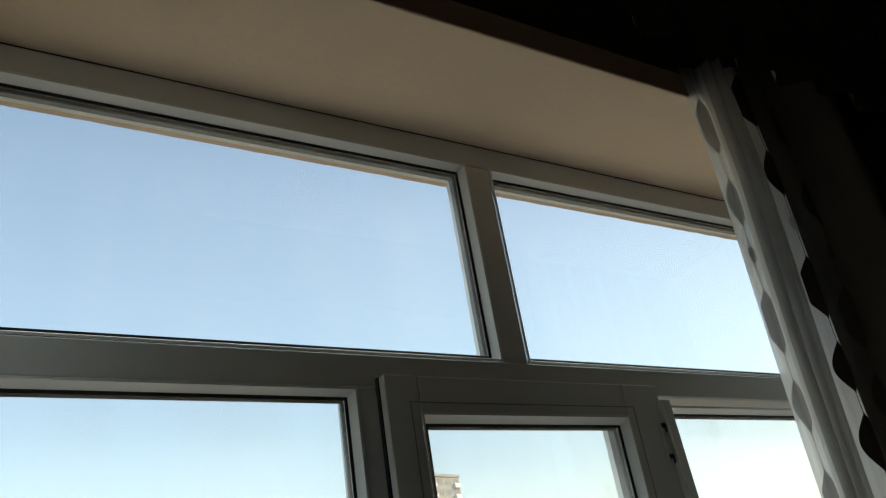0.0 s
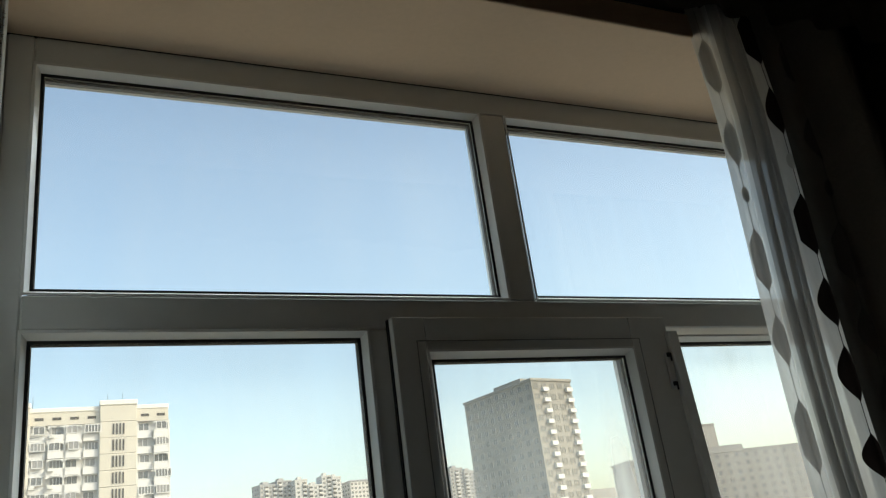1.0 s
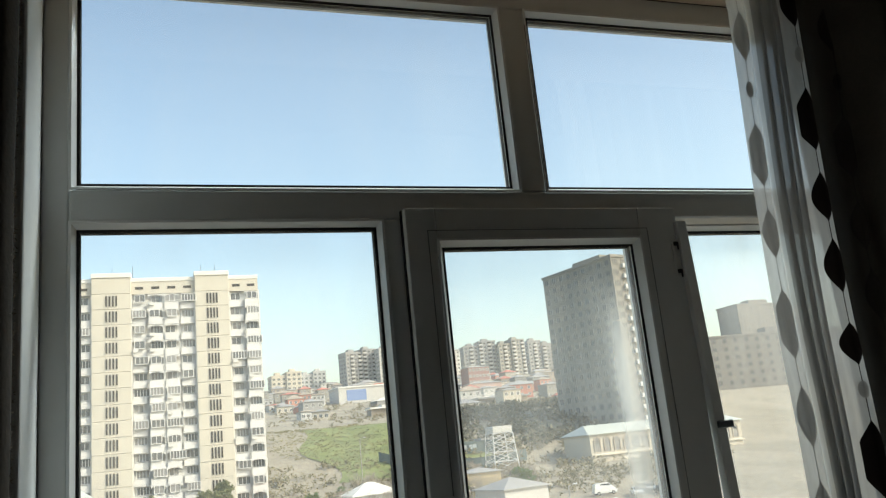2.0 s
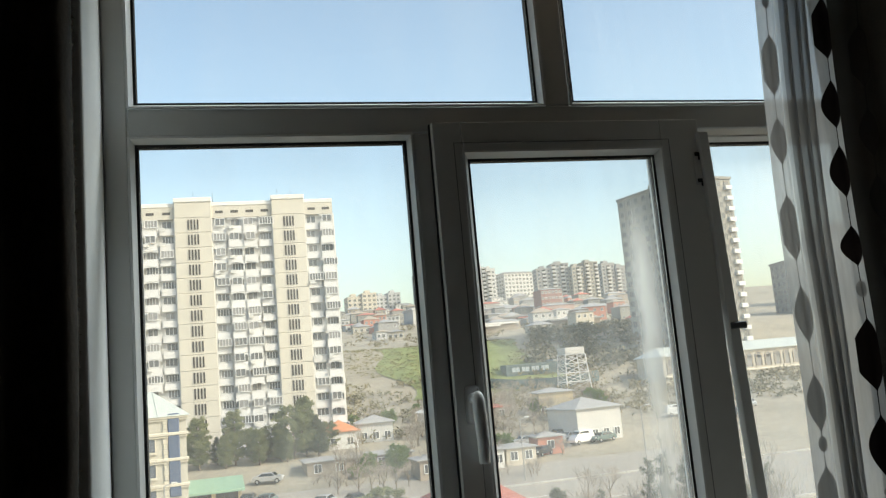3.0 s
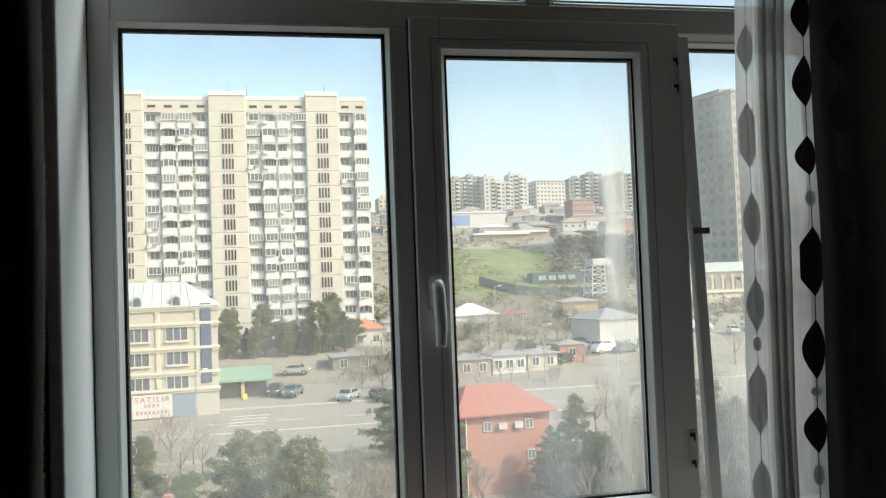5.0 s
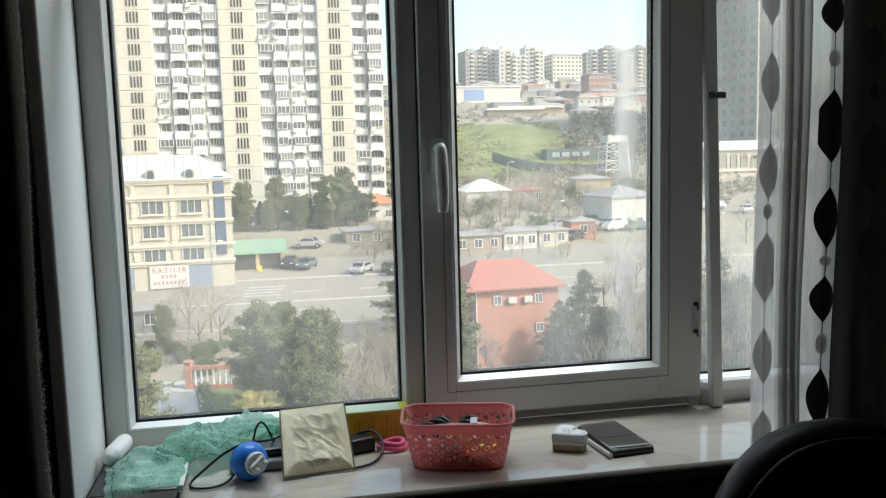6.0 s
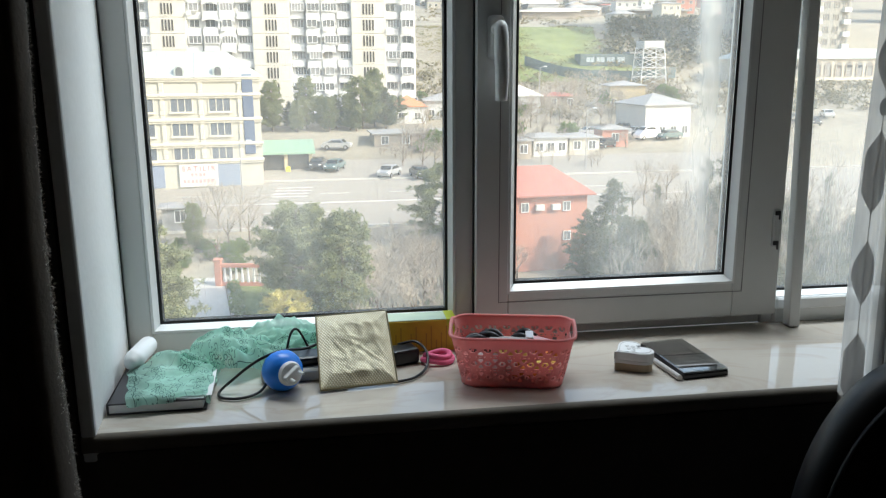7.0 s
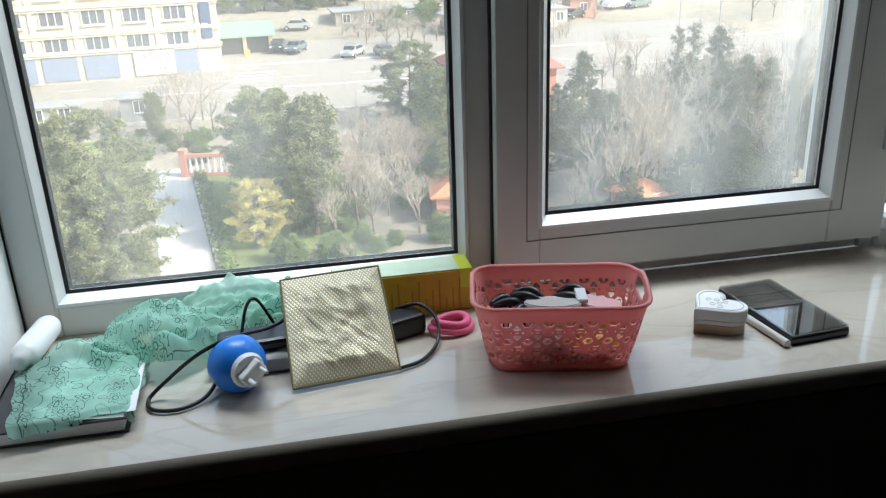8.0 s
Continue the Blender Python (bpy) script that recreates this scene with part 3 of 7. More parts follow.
def big_block():
    rnd = random.Random(5)
    Y, ZR, ST, Z0 = 145.0, 34.4, 2.612, -9.5
    b = thing("apartment_block", (0, Y, Z0), "tall beige and white panel apartment block with many balconies", "building")
    px = lambda p: 145 * (-.1748 + (p - 210) * .0006476)
    towers = [(-160, -98), (22, 82), (197, 257), (372, 437), (547, 607)]
    bays = [(-98, 22, 4), (82, 197, 4), (257, 372, 4), (437, 547, 4), (607, 661, 2)]
    H = ZR - Z0
    bm = bmesh.new()
    box(bm, px(-160), px(660), .6, 13, 0, H - 1.2)
    part("core_wall", bm, M_WHITEW, b)
    nrow = 15
    zrow = [30.3 - Z0 - i * ST for i in range(nrow)]       # window middles
    for a, c in towers:
        x0, x1 = px(a), px(c)
        pm = shared_box("panel", 0, x1 - x0, 0, .9, 0, ST - .05, M_BEIGE, .03)
        for z in zrow:
            piece("panel", pm, b, pose(x0, -.7, z - ST / 2))
        cap = shared_box("panel", 0, x1 - x0, 0, 6, 0, 2.7, M_BEIGE, .03)
        piece("panel", cap, b, pose(x0, -.7, zrow[0] + ST / 2))
        bm = bmesh.new()
        box(bm, x0 - .1, x1 + .1, -.85, 6, zrow[0] + ST / 2 + 2.7, H + .7, .05)
        part("parapet", bm, M_PARA, b, "white roof parapet")
        bm = bmesh.new()      # group of four tall slots, drawn as dark boxes for their shade
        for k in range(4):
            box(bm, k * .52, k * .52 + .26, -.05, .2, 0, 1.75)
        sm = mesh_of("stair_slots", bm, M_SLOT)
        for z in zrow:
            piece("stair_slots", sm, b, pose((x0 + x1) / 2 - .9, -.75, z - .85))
    wins = [window_mesh(w, 1.12, g, M_BALC, mu) for w, g, mu in ((1.5, M_GLAZ, 1), (1.9, M_GLAZ, 2), (1.9, M_GLAZ2, 3), (1.4, M_GLAZ2, 1), (2.3, M_GLAZ, 4))]
    for a, c, n in bays:
        x0, x1 = px(a), px(c)
        w = (x1 - x0) / n
        bm = bmesh.new()
        box(bm, x0, x1, -.1, 1.0, zrow[0] + ST / 2 - .1, H - .8)
        part("attic_panel", bm, M_BEIGE, b, "beige attic panel")
        bm = bmesh.new()
        box(bm, x0 - .05, x1 + .05, -.2, 1.2, H - .8, H - .1, .05)
        part("parapet", bm, M_PARA, b, "white roof parapet")
        # vent hole drawn as a dark box in place of its shade
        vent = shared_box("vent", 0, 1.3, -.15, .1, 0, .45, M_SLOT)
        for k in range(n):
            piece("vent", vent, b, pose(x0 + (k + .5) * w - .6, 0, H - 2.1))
        balc = balcony_mesh(w * .92)
        balc2 = balcony_mesh(w * .92, 1.0, .7, False)
        rib = shared_box("rib", -.15, .15, -.5, .7, 0, zrow[0] + 1.2, M_WHITEW)
        for k in range(n + 1):
            if k % 2 == 0:
                piece("rib", rib, b, pose(x0 + k * w, 0, 0))
        for r, z in enumerate(zrow):
            for k in range(n):
                proud = (k in (1, 2)) if n == 4 else (k == 1)
                y = -.9 if (proud and rnd.random() < .5) else .55
                if rnd.random() < .28:
                    y = -.62
                m = wins[rnd.randrange(5)]
                piece("window", m, b, pose(x0 + k * w + w * .5 - .8 + rnd.uniform(-.2, .2), y, z - .22))
                piece("balcony", balc if proud else balc2, b, pose(x0 + k * w + w * .04, .55 if not proud else .3, z - 1.45 + rnd.uniform(-.05, .05)))
                if rnd.random() < .18:
                    piece("air_conditioner", shared_box("air_conditioner", 0, .8, -.35, 0, 0, .55, M_AC), b, pose(x0 + k * w + .3, -.75, z - .95))
    for x in (px(405), px(560), px(585), px(440)):
        bm = bmesh.new()
        cyl(bm, (x, 2, H), (x, 2, H + 2.4), .05, .03, 5)
        part("aerial", bm, M_SLOT, b)


M_YELL = mat("cream_stone", (0.47, 0.445, 0.38), 0.85, var=0.08, scale=0.5, fine=4)
M_TRIM = mat("pale_cornice", (0.58, 0.54, 0.45), 0.85, var=0.06, scale=0.6)
M_ROOFG = mat("pale_green_sheet", (0.47, 0.51, 0.485), 0.5, var=0.08, scale=0.6, fine=6)
M_BLUEG = mat("blue_glazing", (0.10, 0.13, 0.20), 0.15, var=0.2, scale=0.4)
M_SHUT = mat("blue_grey_shutter", (0.22, 0.26, 0.34), 0.5, var=0.12, scale=0.7)
M_SIGN = mat("white_banner", (0.60, 0.57, 0.55), 0.7, var=0.05)
M_RED = mat("red_lettering", (0.40, 0.17, 0.17), 0.7)
M_INK = mat("grey_bars", (0.45, 0.33, 0.33), 0.7)


def text_mesh(body, size, material):
    cu = bpy.data.curves.new("lettering", "FONT")
    cu.body, cu.size, cu.extrude = body, size, .02
    cu.space_character = 1.35
    tmp = bpy.data.objects.new("lettering", cu)
    scene.collection.objects.link(tmp)
    bpy.context.view_layer.update()
    me = bpy.data.meshes.new_from_object(tmp.evaluated_get(bpy.context.evaluated_depsgraph_get()))
    bpy.data.objects.remove(tmp)
    me.materials.clear()
    me.materials.append(material)
    return me


def cream_building():
    b = thing("shop_building", (-6.6, 100.2, -13.7), "cream four-storey building with dormers and ground-floor shops", "building", rz=5)
    W, EAV = 36.0, 13.0
    bm = bmesh.new()
    box(bm, -W, 0, 0, 14, 0, EAV)
    part("wall", bm, M_YELL, b)
    bm = bmesh.new()      # mansard roof
    for dx, dz in ((0, 0),):
        c = [(-W - .5, -.5, EAV), (.5, -.5, EAV), (.5, 14.5, EAV), (-W - .5, 14.5, EAV)]
        d = [(-W + 3, 3.6, EAV + 2.9), (-3.6, 3.6, EAV + 2.9), (-3.6, 11, EAV + 2.9), (-W + 3, 11, EAV + 2.9)]
        A, B = [bm.verts.new(p) for p in c], [bm.verts.new(p) for p in d]
        for k in range(4):
            bm.faces.new((A[k], A[(k + 1) % 4], B[(k + 1) % 4], B[k]))
        bm.faces.new(B)
        bm.faces.new(A[::-1])
    roof = part("roof", bm, M_ROOFG, b, "pale green sheet-metal mansard roof")
    for k in range(30):       # standing seams
        bm = bmesh.new()
        x = -W + 2.5 + k * 1.05
        cyl(bm, (x, -.45, EAV + .05), (min(max(x, -W + 3), -3.6), 3.6, EAV + 2.95), .05, .05, 4)
        part("roof_seam", bm, M_ROOFG, roof)
    for z in (EAV - .1, EAV - 2.0, EAV - 4.85, EAV - 7.7, 3.35):
        bm = bmesh.new()
        box(bm, -W - .2, .2, -.4, 0, z - .18, z + .18, .06)
        box(bm, -W - .1, .1, -.25, 0, z - .42, z - .18, .04)
        part("cornice", bm, M_TRIM, b, "pale moulded cornice")
    wm = window_mesh(2.35, 1.45, M_GLAZB, M_TRIM, 2)
    cols = [-4.6 - 4.3 * k for k in range(8)]
    for zc in (9.55, 6.75, 3.95):
        for x in cols:
            piece("window", wm, b, pose(x - 1.2, -.02, zc - .45))
            piece("window_sill", shared_box("window_sill", -.2, 2.55, -.3, 0, -.22, -.08, M_TRIM), b, pose(x - 1.2, 0, zc - .45))
    for x in [-2.3] + [c - 2.15 for c in cols]:      # pilasters
        bm = bmesh.new()
        for k in range(16):
            box(bm, x - .22 - .06 * (k % 2), x + .22 + .06 * (k % 2), -.18, 0, 3.6 + k * .57, 4.12 + k * .57, .03)
        part("pilaster", bm, M_TRIM, b, "pale quoined pilaster")
    bm = bmesh.new()
    box(bm, -2.0, -.75, -.3, 0, 4.0, EAV + .3, .08)
    part("glazed_strip", bm, M_BLUEG, b, "dark blue glazed stair strip")
    for x in cols:          # dormers
        bm = bmesh.new()
        box(bm, x - .6, x + .6, -.25, 2.0, EAV + .1, EAV + .8, .03)
        cyl(bm, (x, -.25, EAV + .8), (x, 2.4, EAV + .8), .6, .6, 14)
        d = part("dormer", bm, M_ROOFG, roof, "arched dormer")
        bm = bmesh.new()
        box(bm, x - .38, x + .38, -.32, -.2, EAV + .2, EAV + .85)
        cyl(bm, (x, -.32, EAV + .82), (x, -.2, EAV + .82), .38, .38, 12)
        g = new("dormer_glass", mesh_of("dormer_glass", bm, M_GLAZ))
        g.parent = b
    for k in range(8):       # shop fronts
        bm = bmesh.new()
        box(bm, -4.6 - k * 4.3 - 1.85, -4.6 - k * 4.3 + 1.85, -.12, .1, .25, 2.9, .03)
        if k == 1:
            bm.free()
            continue
        part("shop_shutter", bm, M_SHUT, b, "blue-grey shop front")
    bm = bmesh.new()
    box(bm, -9.7, -5.3, -.25, 0, .3, 3.1, .02)
    sign = part("banner", bm, M_SIGN, b, "white sale banner with red letters")
    t = new("lettering", text_mesh("SATILIR", .88, M_RED))
    t.parent = sign
    t.matrix_local = pose(-9.4, -.27, 2.15, 90, 0, 0)
    bm = bmesh.new()
    for x0, x1, z in ((-8.4, -6.4, 1.5), (-9.3, -5.7, .75)):
        n = int((x1 - x0) / .45)
        for k in range(n):
            box(bm, x0 + k * .45, x0 + k * .45 + .3, -.28, -.24, z, z + .42)
    tb = new("text_bars", mesh_of("text_bars", bm, M_INK))
    tb.parent = sign


M_REDW = mat("salmon_render", (0.50, 0.235, 0.175), 0.85, var=0.12, scale=0.4, fine=3)
M_REDR = mat("red_tile_roof", (0.42, 0.165, 0.13), 0.75, var=0.15, scale=0.5, fine=5)
M_WFRAME = mat("white_frame", (0.75, 0.75, 0.73), 0.6)


def hip_roof(bm, x0, x1, y0, y1, z, h, over=.5, ridge=None):
    x0, x1, y0, y1 = x0 - over, x1 + over, y0 - over, y1 + over
    r = min(x1 - x0, y1 - y0) * .5 if ridge is None else ridge
    cx0, cx1 = (x0 + r, x1 - r) if x1 - x0 > 2 * r + .01 else ((x0 + x1) / 2 - .05, (x0 + x1) / 2 + .05)
    cy = (y0 + y1) / 2
    A = [bm.verts.new(p) for p in ((x0, y0, z), (x1, y0, z), (x1, y1, z), (x0, y1, z))]
    U = [bm.verts.new((v.co.x, v.co.y, z - .15)) for v in A]
    R = [bm.verts.new((cx0, cy, z + h)), bm.verts.new((cx1, cy, z + h))]
    bm.faces.new((A[0], A[1], R[1], R[0]))
    bm.faces.new((A[1], A[2], R[1]))
    bm.faces.new((A[2], A[3], R[0], R[1]))
    bm.faces.new((A[3], A[0], R[0]))
    for k in range(4):
        bm.faces.new((A[k], U[k], U[(k + 1) % 4], A[(k + 1) % 4]))
    bm.faces.new(U)


def red_house():
    b = thing("red_house", (16.0, 69, -17.6), "salmon-red rendered house with a red hipped roof", "house", rz=4)
    bm = bmesh.new()
    box(bm, 0, 7.9, 0, 9, 0, 7.1, .05)
    box(bm, -1.6, -.01, 2.2, 9, 0, 6.6, .05)
    part("wall", bm, M_REDW, b)
    bm = bmesh.new()
    hip_roof(bm, -.4, 7.9, 0, 9, 7.1, 2.0, .6, 2.6)
    part("roof", bm, M_REDR, b, "red hipped roof")
    bm = bmesh.new()
    hip_roof(bm, -1.6, -.3, 2.4, 8.6, 6.5, .5, .1)
    part("roof", bm, M_REDR, b, "red hipped roof")
    wm = window_mesh(.62, .75, M_GLAZ2, M_WFRAME, 1)
    for x, z in ((1.7, 5.6), (5.6, 5.6), (5.7, 2.9)):
        piece("window", wm, b, pose(x, -.02 if x > 0 else 2.18, z))
    am = shared_box("air_conditioner", 0, .75, -.35, 0, 0, .5, M_AC)
    for x, z in ((3.0, 5.7), (4.5, 5.7)):
        piece("air_conditioner", am, b, pose(x, 0, z))
    bm = bmesh.new()
    cyl(bm, (.05, -.12, 0), (.05, -.12, 7), .06, .06, 6)
    part("downpipe", bm, M_WFRAME, b, "white downpipe")


def apartments(loc, W, D, H, rz, rows, cols, wall, label, glaz=None, side=0, balc=False, top=True, ww=1.5, group=""):
    """A plain block: walls, parapet, one window for each opening on the front and on the side towards the city."""
    b = thing("apartment_building", loc, label, "building", group, rz=rz)
    bm = bmesh.new()
    box(bm, 0, W, 0, D, 0, H)
    part("wall", bm, wall, b)
    bm = bmesh.new()
    box(bm, -.3, W + .3, -.3, D + .3, H, H + .8, .05)
    if top:
        box(bm, W * .3, W * .6, D * .3, D * .7, H + .8, H + 3.2)
    part("roof", bm, wall, b)
    st = H / rows
    wm = window_mesh(ww, st * .5, glaz or M_GLAZ, wall, 1)
    bl = shared_box("balcony", -.3, ww + .3, -.9, 0, -.9, .25, M_BALC) if balc else None
    for r in range(rows):
        for c in range(cols):
            x = W * (c + .5) / cols - ww / 2
            piece("window", wm, b, pose(x, -.02, st * (r + .3)))
            if balc and c % 3 == 1:
                piece("balcony", bl, b, pose(x, -.02, st * (r + .3)))
        for c in range(side):
            piece("window", wm, b, pose(-.02, D * (c + .5) / side + ww / 2, st * (r + .3), 0, 0, -90))
    return b


M_SLATE = mat("grey_slate", (0.31, 0.31, 0.31), 0.8, var=0.15, scale=.5)
M_GREYA = mat("grey_concrete", (0.30, 0.30, 0.30), 0.9, var=0.15, scale=0.3, fine=2)
M_CREAMA = mat("cream_render", (0.50, 0.46, 0.39), 0.9, var=0.12, scale=0.3, fine=2)
# cream lowered overall, putting the shade of the tower's flank into the colour
M_TOWER = mat("dull_cream", (0.285, 0.275, 0.25), 0.9, var=0.15, scale=0.3, fine=2)
M_PALEA = mat("pale_render", (0.50, 0.495, 0.48), 0.9, var=0.12, scale=0.3, fine=2)
# dark grey standing for the shade on the two blocks beyond the tower
M_DARKA = mat("shaded_panel", (0.20, 0.19, 0.18), 0.9, var=0.18, scale=0.3, fine=2)
M_BROWNA = mat("brown_tufa", (0.34, 0.29, 0.24), 0.9, var=0.15, scale=0.3, fine=2)


def small_house(loc, W, D, H, rz, wall, roofm, label, roof_h=1.6, nwin=3):
    b = thing("house", loc, label, "house", "houses on the hillside", rz=rz)
    bm = bmesh.new()
    box(bm, 0, W, 0, D, -1.5, H)
    part("wall", bm, wall, b)
    bm = bmesh.new()
    hip_roof(bm, 0, W, 0, D, H, roof_h, .4)
    part("roof", bm, roofm, b)
    wm = window_mesh(1.0, 1.1, M_GLAZ, M_WFRAME, 1)
    for r in range(max(1, int(H // 2.8))):
        for k in range(nwin):
            piece("window", wm, b, pose(W * (k + .5) / nwin - .5, -.02, .9 + r * 2.8))
    return b


big_block()
cream_building()
red_house()
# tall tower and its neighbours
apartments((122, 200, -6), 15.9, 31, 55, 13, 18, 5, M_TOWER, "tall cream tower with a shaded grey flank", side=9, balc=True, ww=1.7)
apartments((257, 318, 6), 38, 14, 46, 4, 14, 10, M_DARKA, "panel tower on the skyline, darkened for its shade", M_GLAZ2, 3)
apartments((196, 262, 3), 90, 14, 28, -8, 9, 20, M_DARKA, "long stone block with many windows, darkened for its shade", M_GLAZ, 4)
def stepped_block(az, d, widths, heights, rz, wall, label, balc=True, el=.082, roof_h=0.0):
    """A hilltop housing block in staggered bays, with loggias, window rows and lift rooms."""
    b = thing("apartment_building", (az * (d + 1.55) + .27, d, 1.4 + el * d), label, "building", "hilltop blocks", rz=rz)
    wm = window_mesh(1.7, 1.5, M_GLAZ, wall, 1)
    lg = shared_box("balcony", -.4, 2.5, -1.3, 0, -.9, .3, M_PALEA)
    # dark box painted for the shade behind each balcony
    rec = shared_box("loggia_shade", -.3, 2.4, -.15, .1, -.2, 1.9, M_SLOT)
    x = 0.0
    for i, (w, h) in enumerate(zip(widths, heights)):
        y = -1.4 * (i % 2)
        bm = bmesh.new()
        box(bm, x, x + w, y, 13, -8, h)
        part("wall", bm, wall, b)
        bm = bmesh.new()
        if roof_h:
            hip_roof(bm, x, x + w, y, 13, h, roof_h, .6, 4)
        else:
            box(bm, x - .25, x + w + .25, y - .3, 13, h, h + .9, .05)
            box(bm, x + w * .3, x + w * .65, 3, 8, h + .9, h + 3.1)
        part("roof", bm, M_SLATE if roof_h else wall, b)
        rows, cols = int(h // 3), max(2, int(w // 3.1))
        for r in range(rows):
            for c in range(cols):
                px, pz = x + w * (c + .5) / cols - .95, 3 * r + 1.1 + (h - rows * 3) * .5
                if balc and (c + i) % 2:
                    piece("loggia_shade", rec, b, pose(px, y - .02, pz - .3))
                    piece("balcony", lg, b, pose(px, y - .02, pz))
                else:
                    piece("window", wm, b, pose(px, y - .02, pz - .1))
            for c in range(3):
                if i == 0:
                    piece("window", wm, b, pose(-.02, 12 - 4 * c, 3 * r + 1.1, 0, 0, -90))
        x += w
    return b


stepped_block(.217, 610, (13, 12), (25.0, 27.0), 14, M_GREYA, "grey hilltop apartment block with stacked loggias")
stepped_block(.259, 600, (9, 11, 7, 7), (26.0, 21.5, 27.5, 26.0), 2, M_PALEA, "pale hilltop apartment block with a stepped roofline")
stepped_block(.314, 640, (10,), (21.0,), 8, M_PALEA, "pale slim apartment block on the hilltop")
stepped_block(.327, 600, (25,), (22.5,), 10, M_PALEA, "pale hilltop apartment block with a shallow roof", False, .082, 1.8)
stepped_block(.371, 610, (12, 14), (24.0, 27.0), -6, M_GREYA, "grey weathered apartment block on the hilltop")
stepped_block(.420, 600, (11, 12), (24.0, 27.0), 8, M_TOWER, "dull cream apartment block on the hilltop")
stepped_block(.462, 620, (12, 12), (26.0, 23.0), 4, M_GREYA, "grey weathered apartment block on the hilltop")
stepped_block(.505, 640, (14, 14), (24.0, 22.0), -4, M_TOWER, "dull cream apartment block on the hilltop")
for az, d, w, h, wl in ((.160, 640, 20, 11, M_PALEA), (.126, 560, 20, 10, M_CREAMA)):
    stepped_block(az, d, (w * .5, w * .5), (h, h + 2), 4, wl, "low pale apartment block on the hilltop", False)


# ---------------------------------------------------------------- curtains
class Section:
    """A curtain's course from above, walked by its length."""
    def __init__(self, pts, lean=0.0):
        self.lean = lean
        self.p = smooth_path([(x, y, 0) for x, y in pts], 10)
        self.s = [0.0]
        for a, b in zip(self.p, self.p[1:]):
            self.s.append(self.s[-1] + (b - a).length)
        self.len = self.s[-1]

    def at(self, s, z):
        s = min(max(s, 0), self.len)
        i = 0
        while i < len(self.s) - 2 and self.s[i + 1] < s:
            i += 1
        t = (s - self.s[i]) / (self.s[i + 1] - self.s[i])
        q = self.p[i].lerp(self.p[i + 1], t)
        sway = .003 * math.sin(z * 4.1 + s * 9) + .002 * math.sin(z * 9 + 1)
        lift = .010 * max(0, 1.6 - z)
        lean = .032 * min(1, max(0, (z - 1.6) / .58)) ** 1.3
        return Vector((q.x + sway + lean * self.lean, q.y + .006 * math.sin(z * 3.3 + s * 25) - lift * .3, z))

    def near(self, x):
        return min(zip(self.s, self.p), key=lambda k: abs(k[1].x - x))[0]


def tuft(verts, faces, p, r, rnd, n=9, flat=.8, fat=1.0):
    """A spray of small leaf blades round p."""
    for _ in range(n):
        d = Vector((rnd.gauss(0, 1), rnd.gauss(0, 1), rnd.gauss(0, flat)))
        if d.length < .01:
            continue
        d.normalize()
        s = d.cross(Vector((rnd.gauss(0, 1), rnd.gauss(0, 1), rnd.gauss(0, 1))))
        if s.length < .01:
            continue
        s.normalize()
        c = p + d * r * rnd.uniform(.1, .6)
        k = len(verts)
        L, w = r * rnd.uniform(.5, .95), r * rnd.uniform(.07, .15) * fat
        verts += [c - s * w, c + d * L * .9, c + s * w, c - d * L * .4]
        faces.append((k, k + 1, k + 2, k + 3))


def leaf_mesh(name, verts, faces, material):
    me = bpy.data.meshes.new(name)
    me.from_pydata([tuple(v) for v in verts], [], faces)
    me.materials.append(material)
    return me


M_CURT_THIN = cloth("single_sheer_layer", (0.70, 0.68, 0.64), 0.4, 0.76)

M_OVAL_FAINT = cloth("faint_grey_print", (0.20, 0.19, 0.175), 0.4, 0.55)


